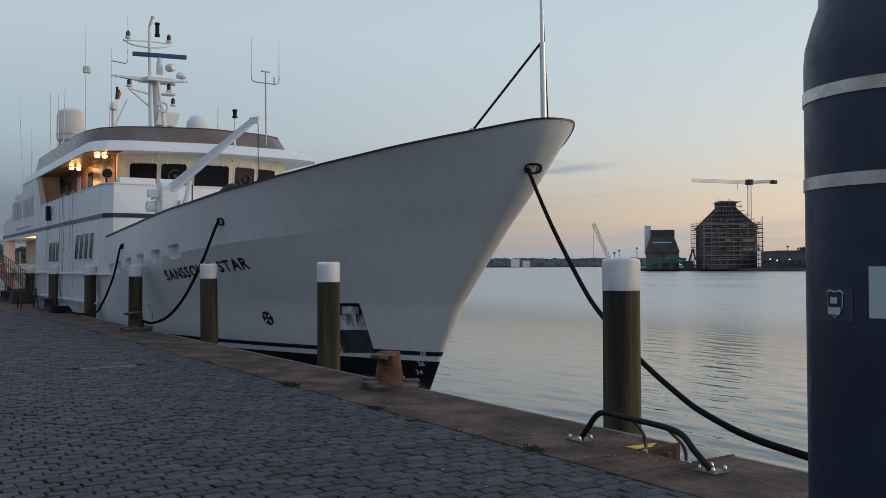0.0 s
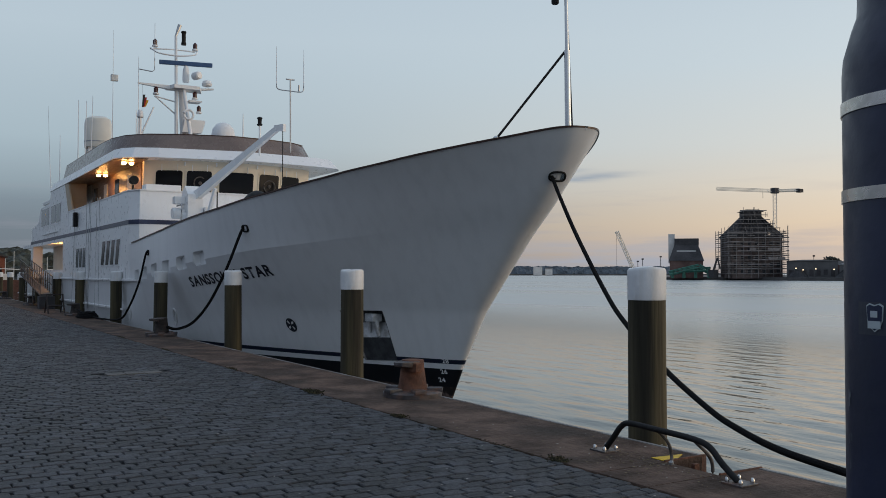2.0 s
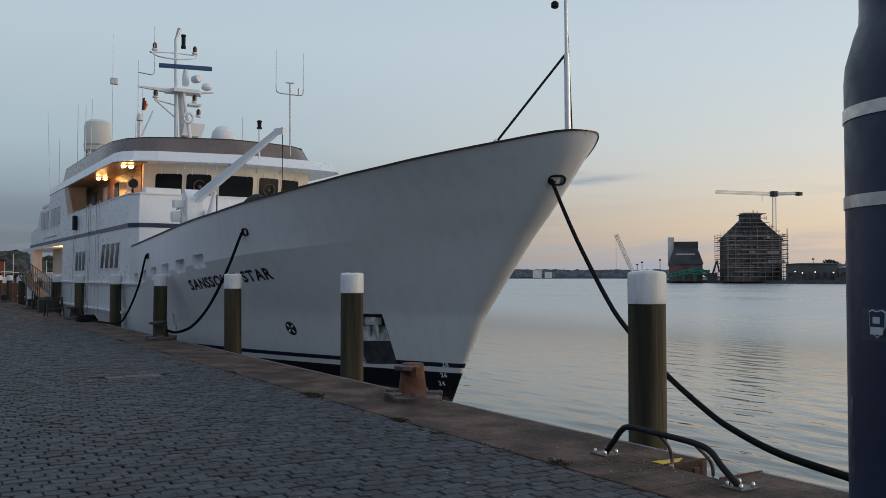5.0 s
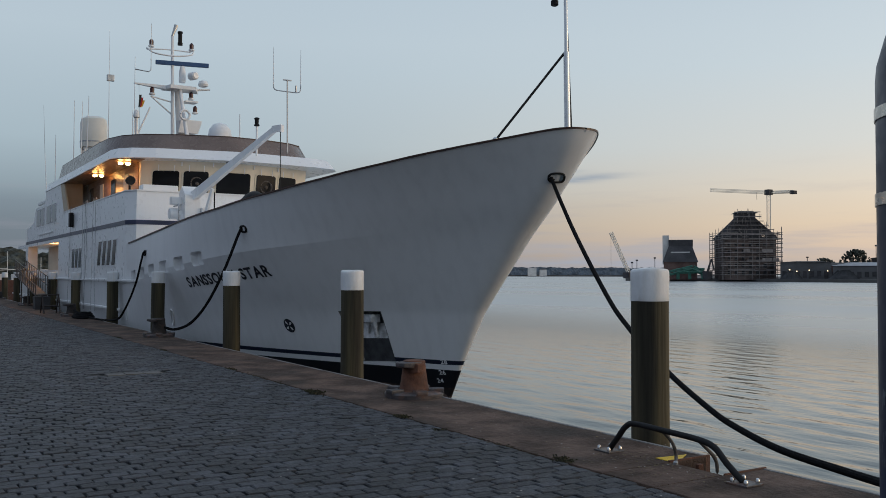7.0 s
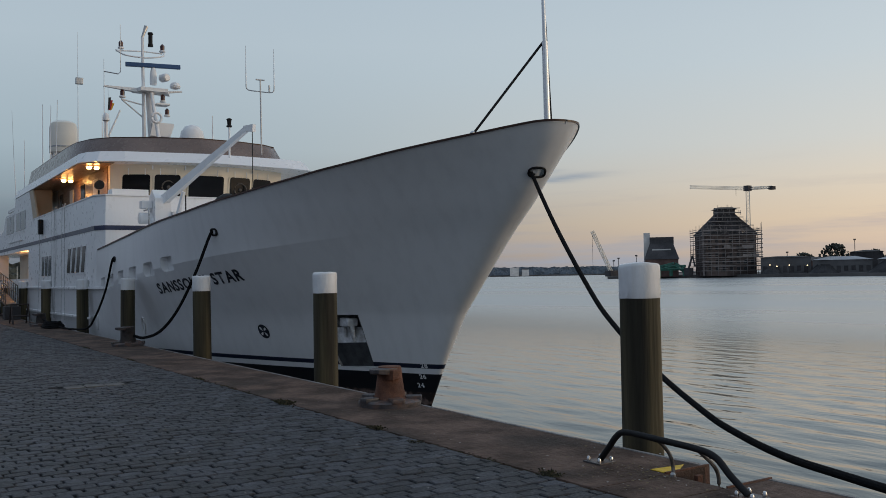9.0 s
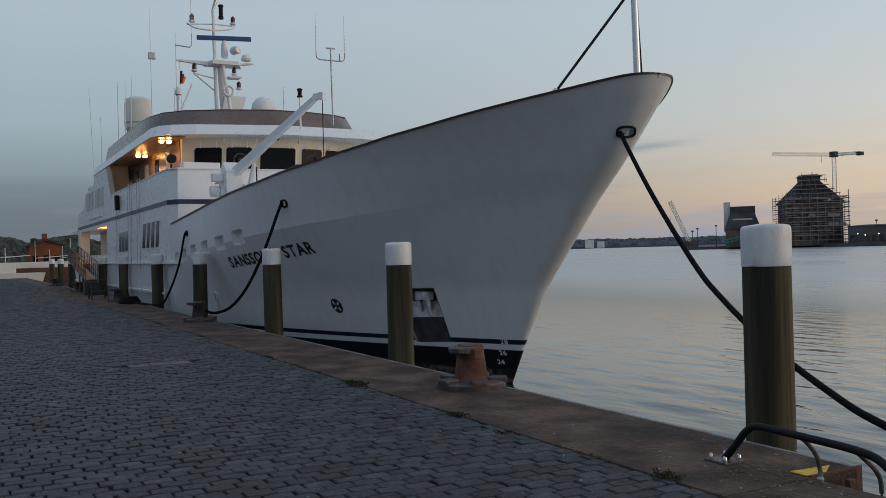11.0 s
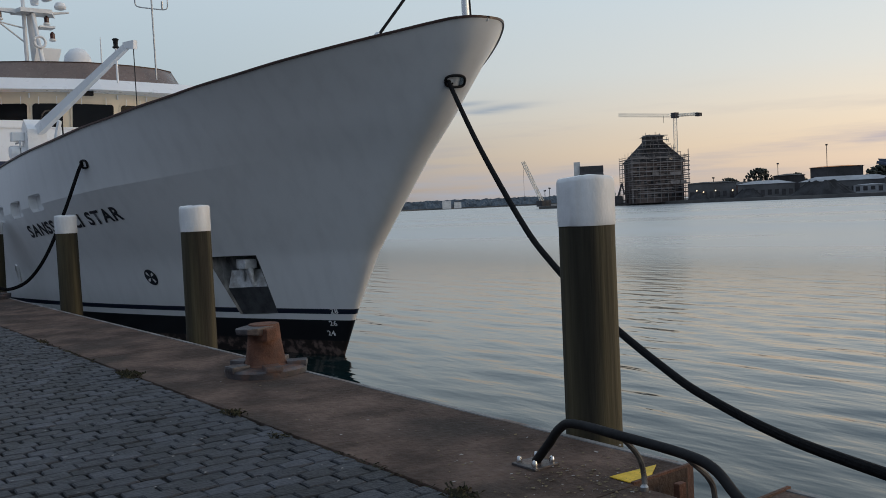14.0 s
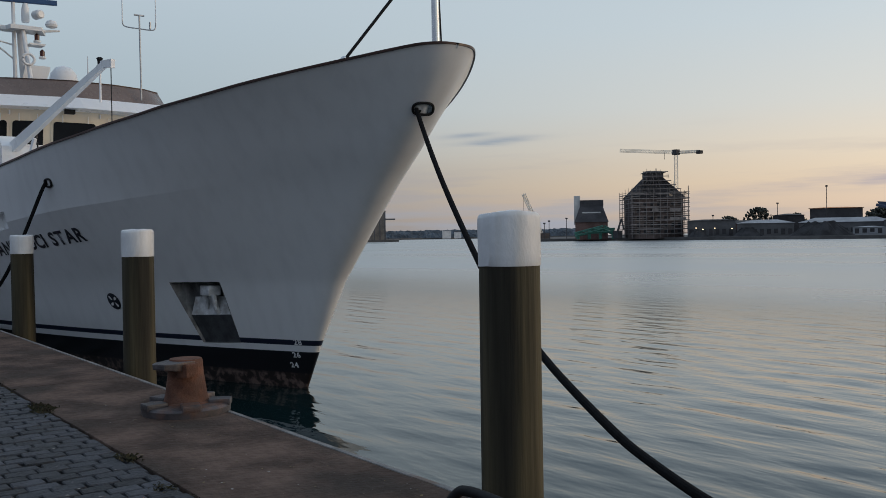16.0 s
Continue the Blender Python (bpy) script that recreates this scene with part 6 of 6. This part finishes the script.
b = prism([(-3.8, 9.2), (4.0, 10.6), (8.2, 11.0), (7.6, 9.8), (5.0, 8.0)], -1.5, 1.5, "y")
bmesh.ops.transform(b, matrix=Matrix.Translation((c.x, c.y, 0)) @ pose(0, 0, 0, 0, 0, PA + 90), verts=b.verts)
part("hopper_arm", b, CRANEB, pc)
b = box(-4.2, 1.0, -2.6, 2.6, 12.4, 15.0, 0.15)
bmesh.ops.transform(b, matrix=Matrix.Translation((c.x, c.y, 0)) @ pose(0, 0, 0, 0, 0, PA + 90), verts=b.verts)
part("machine_house", b, CRANER, pc, "rusty red machine house")
part("jib", rod(pp(0.25, 13.5, 3), pp(0.36, 31.5, 3), 0.95, 0.45, 6), CRANEB, pc)
part("jib_nose", rod(pp(0.36, 31.5, 3), pp(0.62, 23.0, 3), 0.5, 0.4, 6), CRANEB, pc)
part("tie", rod(pp(0.36, 31.2, 3), pp(-0.32, 20.5, 3), 0.25, 0.25, 5), CRANEB, pc)
part("counter_arm", rod(pp(-0.4, 16.0, 3), pp(-0.32, 21.0, 3), 1.0, 0.8, 5), SLATE, pc)
part("counter_arm", rod(pp(-0.32, 20.6, 3), pp(-0.62, 17.5, 3), 0.6, 0.5, 5), SLATE, pc)
for k in range(9):
    z = 15.0 + 0.55 * k
    part("machine_rail", rod(pp(-0.72 + 0.05 * (k % 3), z, 1), pp(0.12 - 0.07 * k, z + 0.3 * (k % 2), 1), 0.16, 0.16, 4), SLATE, pc)
part("hoist_rope", rod(pp(0.61, 23.2, 3), pp(0.61, 19.0, 3), 0.08, 0.08, 4), SLATE, pc)

# ---- white workboat by the crane
bt = thing("workboat", "white harbour workboat moored by the far quay", "boat")
c = out(24.3, 318)
t = Matrix.Translation((c.x, c.y, WL)) @ pose(0, 0, 0, 0, 0, 24.3 - 90)
for b, m, nm in ((prism([(-7, 0), (7, 0), (6, 3.4), (-5.5, 3.4)], 0, 1.0, ring_hi=[(-8.6, -0.2), (7.3, -0.2), (6.6, 3.6), (-6.5, 3.6)]), SHED, "hull"), (box(-2.0, 5.5, 0.6, 2.8, 1.0, 2.6, 0.1), PALEWALL, "cabin"), (box(1.0, 4.0, 0.9, 2.5, 2.6, 4.4, 0.1), PALEWALL, "wheelhouse"), (rod((2.5, 1.6, 4.4), (2.5, 1.6, 7.5), 0.1, 0.06, 5), SLATE, "boat_mast")):
    bmesh.ops.transform(b, matrix=t, verts=b.verts)
    part(nm, b, PALEWALL if nm == "hull" else m, bt)

# ---- broken-crowned trees on the right and over the sheds


def tree(c, h, w, seed, label):
    t = thing("tree", label, "tree", "trees on the far shore")
    rng = random.Random(seed)
    b = rod((c.x, c.y, -0.3), (c.x, c.y, h * 0.6), w * 0.05, w * 0.02, 6)
    for k in range(5):
        a = rng.uniform(0, 6.28)
        rod((c.x, c.y, h * (0.3 + 0.06 * k)), (c.x + 0.3 * w * math.cos(a), c.y + 0.3 * w * math.sin(a), h * (0.6 + 0.05 * k)), w * 0.02, w * 0.008, 5, b)
    part("trunk", b, SLATE, t)
    b = bmesh.new()
    for k in range(280):
        a, r, z = rng.uniform(0, 6.28), rng.random() ** 0.6, rng.random()
        rr = w / 2 * r * math.sin(math.pi * min(0.97, 0.15 + 0.82 * z)) ** 0.6
        m = Matrix.Translation((c.x + rr * math.cos(a), c.y + rr * math.sin(a), h * (0.28 + 0.72 * z))) @ pose(0, 0, 0, rng.uniform(0, 90), rng.uniform(0, 90), 0) @ Matrix.Diagonal((1, 1, 0.5, 1))
        bmesh.ops.create_icosphere(b, subdivisions=1, radius=w * rng.uniform(0.03, 0.075), matrix=m)
    part("crown", b, LEAVES, t)


for az, d, h, w in ((33.4, 430, 12.5, 13), (31.2, 445, 10, 9), (26.6, 420, 11, 16), (22.7, 385, 22, 24), (21.6, 380, 26, 26), (20.0, 375, 27, 26), (18.2, 375, 25, 28), (35.1, 450, 9, 12)):
    tree(out(az, d), h, w, int(az * 10), "dark leafy tree behind the harbour sheds")

# ---- mid-distance left of the silo
mc = thing("mobile_crane", "mobile crane with a slanting boom on the far quay", "crane")
p, q = out(46.4, 440, 0.5), out(47.6, 440, 22)
lattice(p, q, 1.2, 16, 0.16, mc, CRANEY, "boom")
part("carrier", box(p.x - 3, p.x + 3, p.y - 2, p.y + 2, -0.3, 2.6, 0.2), SLATE, mc)
part("hoist_rope", rod(q, (q.x, q.y, 3), 0.08, 0.08, 4), SLATE, mc)
far_box("depot", 52.55, 1130, 11, 12, 10, PALEWALL, "pale round-topped storage depot on the far bank", "building")
far_box("depot", 51.85, 1130, 9, 12, 8, PALEWALL, "low pale depot on the far bank", "building", roof=(1.5, 0.5, SLATE))
MILL = mat("mill_wall", (0.22, 0.19, 0.16), 0.85, vary=0.2, scale=0.3)
th, T4 = far_box("mill_building", 57.6, 640, 26, 20, 21, MILL, "tall grey-brown mill with pale corner strip", "building", roof=(1.5, 0.6, SLATE))
b = box(-13.2, -10, -0.2, 3, 8, 12)
bmesh.ops.transform(b, matrix=T4, verts=b.verts)
part("annex", b, PALEWALL, th)
for x0, x1, z0, z1 in ((12.2, 13.1, 0, 20), (8.6, 9.4, 0, 20), (4.8, 5.6, 0, 20), (12.5, 20.0, 14.2, 15.2)):
    b = box(x0, x1, -0.5, 2, z0, z1)
    bmesh.ops.transform(b, matrix=T4, verts=b.verts)
    part("pier" if z0 == 0 else "loading_arm", b, SHED, th)
C = [out(az, d) for az, d in ((55.6, 600), (66, 600), (66, 800), (55.6, 800))]
land("far_spit", [(p.x, p.y) for p in C], 0.0, SHORE, "dark spit of land across the water")
C = [out(az, d) for az, d in ((44.3, 425), (46.3, 425), (46.3, 520), (44.3, 520))]
land("far_jetty", [(p.x, p.y) for p in C], -0.2, SHORE, "dark jetty across the harbour")

# ---------------------------------------------------------------- harbour end beyond the yacht
land("harbour_end", [(-60, 190), (90, 190), (90, 420), (-60, 420)], 0.0, SHORE, "land at the end of the harbour basin")
ROOFBROWN = mat("brown_tiles", (0.045, 0.035, 0.032), 0.85, vary=0.25, scale=0.5)
ORBRICK = mat("orange_brick", (0.17, 0.055, 0.03), 0.9, vary=0.2, scale=0.5)
RUSTHULL = mat("rusty_hull_paint", (0.09, 0.035, 0.025), 0.7, vary=0.3, scale=0.6)


def gabled(cx, cy, w, d, h, rh, wall, roofm, label):
    t = thing("harbour_house", label, "house")
    part("wall", prism([(cx - w / 2, 0.0), (cx + w / 2, 0.0), (cx + w / 2, h), (cx, h + rh * 0.96), (cx - w / 2, h)], cy, cy + d, "y"), wall, t)
    part("roof", prism([(cx - w / 2 - 0.5, h - 0.2), (cx, h + rh), (cx + w / 2 + 0.5, h - 0.2), (cx + w / 2 + 0.5, h + 0.15), (cx, h + rh + 0.4), (cx - w / 2 - 0.5, h + 0.15)], cy - 0.5, cy + d + 0.5, "y"), roofm, t)
    part("chimney", box(cx - 0.5, cx + 0.5, cy + 3, cy + 4, h + rh - 0.8, h + rh + 1.6), wall, t)
    for k in range(3):
        x = cx - w / 2 + w * (k + 0.5) / 3
        part("window", box(x - 0.5, x + 0.5, cy - 0.06, cy + 0.02, 1.2, 2.8), DARKGLASS, t)
    return t


gabled(9.6, 203, 6.2, 14, 4.9, 0.9, ORBRICK, ROOFBROWN, "low orange brick house with a flat brown roof")
gabled(-6, 225, 14, 14, 3.6, 3.6, PALEWALL, ROOFBROWN, "pale low house with a brown roof")
wooded_ridge(79, 99, 300, 11, "dark trees behind the harbour end", LEAVES, 420, 10, 1.2)
wooded_ridge(80.5, 86.8, 222, 8.6, "dense dark trees beside the harbour house", LEAVES, 260, 14, 1.0)
for k, (x, y, L_, m) in enumerate(((3.0, 150, 22, RUSTHULL), (14, 165, 13, PALEWALL), (-2.5, 128, 12, PALEWALL), (9.5, 185, 12, PALEWALL))):
    bt = thing("moored_boat", "rusty brown barge with pale deckhouse at the harbour end" if m is RUSTHULL else "white sailing boat with a tall mast at the harbour end", "boat", "boats at the harbour end")
    part("hull", prism([(x - L_ / 2, y), (x + L_ / 2, y), (x + L_ / 2 - 1, y + 3.5), (x - L_ / 2 + 1, y + 3.5)], WL, 0.1 if m is PALEWALL else 0.6, ring_hi=[(x - L_ / 2 - 0.8, y - 0.2), (x + L_ / 2 + 0.4, y - 0.2), (x + L_ / 2, y + 3.7), (x - L_ / 2, y + 3.7)]), m, bt)
    part("cabin", box(x - L_ * 0.2, x + L_ * 0.25, y + 0.8, y + 2.8, 0.1, 1.5, 0.1), PALEWALL, bt)
    for j in range(2):
        mx_ = x - L_ * 0.25 + L_ * 0.4 * j
        part("boat_mast", rod((mx_, y + 1.8, 0.2), (mx_, y + 1.8, 4.4 - j + (k % 2)), 0.07, 0.05, 5), PALEWALL, bt)
        part("boat_boom", rod((mx_, y + 1.8, 2.2), (mx_ + 3, y + 1.8, 2.4), 0.07, 0.05, 5), PALEWALL, bt)

# gangway and its stanchions at the yacht's stern
gw = thing("gangway", "dull grey metal gangway with handrails beside the yacht", "gangway")
GA, GB = Vector((-0.40, 43.6, 0.62)), Vector((0.10, 56.0, 1.55))
beam(GA, GB, 0.5, 0.5, 0.08, 0.08, "walkway", DULL, gw)
for k in range(13):
    p = GA.lerp(GB, k / 12)
    for dx in (-0.25, 0.25):
        part("stanchion", rod(p + Vector((dx, 0, 0)), p + Vector((dx, 0, 0.85)), 0.02, 0.02, 6), DULL, gw)
    if k < 12:
        q = GA.lerp(GB, (k + 1) / 12)
        part("brace", rod(p + Vector((-0.25, 0, 0.05)), q + Vector((-0.25, 0, 0.8)), 0.014, 0.014, 5), DULL, gw)
for dx in (-0.25, 0.25):
    for dz in (0.45, 0.85):
        part("handrail", rod(GA + Vector((dx, 0, dz)), GB + Vector((dx, 0, dz)), 0.022, 0.022, 6), DULL, gw)
part("landing", box(-0.75, -0.1, 43.0, 43.7, 0.0, 0.58, 0.03), SLATE, gw)
for y in (48.0, 52.0):
    p = GA.lerp(GB, (y - GA.y) / (GB.y - GA.y))
    part("prop", rod((p.x - 0.2, y, 0.0), (p.x - 0.2, y, p.z), 0.04, 0.04, 6), DULL, gw)

# a folding steel trestle and a heap of spare rope by the bollard
tr = thing("trestle", "dark folding steel trestle standing on the coping", "trestle")
for dx in (-0.3, 0.3):
    part("leg", rod((-0.75 + dx, 38.0, 0.0), (-0.75 + dx, 38.5, 0.75), 0.03, 0.03, 6), IRON, tr)
    part("leg", rod((-0.75 + dx, 39.0, 0.0), (-0.75 + dx, 38.5, 0.75), 0.03, 0.03, 6), IRON, tr)
for y, z in ((38.5, 0.75), (38.2, 0.3), (38.8, 0.3)):
    part("cross_bar", rod((-1.08, y, z), (-0.42, y, z), 0.025, 0.025, 6), IRON, tr)
coil = [(-0.35 + (0.36 - 0.0012 * k) * math.cos(k * 0.35), 33.6 + (0.62 - 0.002 * k) * math.sin(k * 0.35), 0.035 + 0.0016 * k + 0.015 * math.sin(k * 0.9)) for k in range(110)]
tagged(part("rope_coil", tube(coil, 0.036, 7), ROPE, None, "", True), "loose heap of black mooring rope on the coping", "rope coil")

# ---------------------------------------------------------------- weeds and litter on the quay


def tuft(x, y, w, l, h, n, seed, label="low tuft of dry olive weed in the paving seam"):
    rng = random.Random(seed)
    b = bmesh.new()
    for k in range(n):
        px, py = x + rng.gauss(0, w / 2.2), y + rng.gauss(0, l / 2.2)
        a, hh, ln = rng.uniform(0, 6.28), h * rng.uniform(0.4, 1.0), rng.uniform(0.02, 0.055)
        dx, dy = math.cos(a), math.sin(a)
        s = 0.0035
        v = [b.verts.new(p) for p in ((px - dy * s, py + dx * s, 0.0), (px + dy * s, py - dx * s, 0.0), (px + dx * ln * 0.5 + dy * s, py + dy * ln * 0.5 - dx * s, hh), (px + dx * ln, py + dy * ln, hh * 0.7))]
        b.faces.new(v)
    return tagged(part("weed_tuft", b, MOSS), label, "weed", "weeds in the seam", kind="stuff")


for x, y, w, l, h, n in ((-1.40, 10.70, 0.09, 0.24, 0.045, 150), (-1.38, 8.32, 0.06, 0.15, 0.035, 90), (-1.45, 7.42, 0.07, 0.13, 0.015, 50), (-1.38, 14.2, 0.05, 0.3, 0.03, 50), (-1.33, 5.55, 0.09, 0.13, 0.035, 80), (-1.37, 12.6, 0.02, 0.9, 0.02, 40), (-1.37, 6.4, 0.02, 0.9, 0.015, 50), (-1.38, 18.5, 0.05, 0.4, 0.03, 40), (-1.38, 23.0, 0.05, 0.6, 0.03, 40)):
    tuft(x, y, w, l, h, n, int(y * 10))
LITTER = mat("dry_leaf", (0.17, 0.13, 0.07), 0.9, vary=0.3, scale=20)
SHELL = mat("shell_bit", (0.32, 0.30, 0.28), 0.8, vary=0.2, scale=20)
rng = random.Random(21)
b, c = bmesh.new(), bmesh.new()
for k in range(620):
    x, y = rng.uniform(-1.3, -0.2), rng.uniform(4.0, 11.0)
    if k < 430:
        x, y = rng.gauss(-0.72, 0.24), rng.gauss(5.15, 0.42)
    if k % 6 == 0:
        x, y = rng.uniform(-4.0, -1.5), rng.uniform(4, 9)
    if 4.4 < y < 5.06 and x > -0.62:
        continue
    s = rng.uniform(0.003, 0.012)
    tgt = b if k % 3 else c
    a = rng.uniform(0, 6.28)
    tgt.faces.new([tgt.verts.new((x + s * math.cos(a + q) * (1.6 if i % 2 else 0.8), y + s * math.sin(a + q), 0.004 + rng.uniform(0, 0.006))) for i, q in enumerate((0, 1.5, 3.0, 4.6))])
tagged(part("leaf_litter", b, LITTER), "scattered dry leaf litter on the coping", "litter", kind="stuff")
tagged(part("shell_bits", c, SHELL), "scattered pale shell bits on the quay", "litter", kind="stuff")

COVER = mat("pale_concrete", (0.12, 0.115, 0.11), 0.85, vary=0.3, scale=4, bump=0.5, bscale=40, tint=(0.06, 0.055, 0.05))

# ---------------------------------------------------------------- paving stones
PL, PW, GAP = 0.205, 0.138, 0.010
paving = thing("paving", "blue-grey interlocking stone paving of the quay", "paving", kind="structure")
rng = random.Random(5)


def stone(x0, x1, y0, y1):
    """Corner places of one stone: foot, shoulder and top rings."""
    cx, cy = (x0 + x1) / 2, (y0 + y1) / 2
    a, dz = rng.uniform(-0.022, 0.022), rng.uniform(-0.006, 0.004)
    tx, ty = rng.uniform(-0.024, 0.024), rng.uniform(-0.024, 0.024)
    zig = 0.014
    ring = [(x0, y0 + zig), (cx, y0 - zig * 0.4), (x1, y0 + zig * 0.6), (x1 - zig * 0.4, y1), (cx, y1 + zig * 0.5), (x0 + zig * 0.3, y1 - zig * 0.3)]
    out_ = []
    for inset, z in ((0.0, -0.05), (0.0, -0.008), (0.008, 0.0)):
        for x, y in ring:
            px, py = x - cx, y - cy
            f = 1 - inset / max(0.05, math.hypot(px, py))
            px, py = px * f, py * f
            out_.append((cx + px * math.cos(a) - py * math.sin(a), cy + px * math.sin(a) + py * math.cos(a), z + dz + tx * px + ty * py if z > -0.04 else z))
    return out_


# a pale stone drain cover let into the paving
cover = thing("drain_cover", "pale worn concrete drain cover set into the paving", "drain cover")
for k in range(3):
    part("cover_slab", box(-3.34 + 0.29 * k, -3.065 + 0.29 * k, 14.30, 14.62, -0.05, 0.004 + 0.003 * (k % 2), 0.008), COVER, cover)

FACES = [(i, (i + 1) % 6, 6 + (i + 1) % 6, 6 + i) for i in range(6)] + [(6 + i, 6 + (i + 1) % 6, 12 + (i + 1) % 6, 12 + i) for i in range(6)] + [(12, 13, 14, 15, 16, 17)]
near_x, near_y = (-4.35, -1.40), (5.6, 9.35)
verts, faces = [], []
single = []
row = 0
y = -3.0
while y < 95:
    shift = (0.5 if row % 2 else 0.0) * PL + 0.03 * math.sin(row * 1.3) + rng.uniform(-0.012, 0.012)
    x_min = -12.5 if y < 40 else -8.5
    k0 = int((SEAM - x_min) / PL) + 1
    for k in range(-1, k0):
        x1 = SEAM - 0.008 - k * PL - shift
        x0 = x1 - PL + GAP
        if x0 > SEAM - 0.05:
            continue
        x1 = min(x1, SEAM - 0.008)
        near = near_x[0] < x0 and near_y[0] < y < near_y[1] and len(single) < 300
        jx = rng.uniform(-0.006, 0.006)
        if x1 > -3.36 and x0 < -2.45 and y + PW > 14.29 and y < 14.63:
            continue
        pts = stone(x0 + jx, min(x1 + rng.uniform(-0.004, 0.004) + jx, SEAM - 0.006), y + rng.uniform(-0.004, 0.004), y + PW - GAP + rng.uniform(-0.004, 0.004))
        if near:
            single.append(pts)
        else:
            n0 = len(verts)
            verts.extend(pts)
            faces.extend(tuple(n0 + i for i in f) for f in FACES)
    y += PW
    row += 1
me = bpy.data.meshes.new("paving_stones")
me.from_pydata(verts, [], faces)
me.materials.append(PAVER)
rest = new("paving_stones", me)
rest.parent = paving
tagged(rest, kind="stuff")
for pts in single:
    me = bpy.data.meshes.new("paving_stone")
    me.from_pydata(pts, [], FACES)
    me.materials.append(PAVER)
    new("paving_stone", me).parent = paving
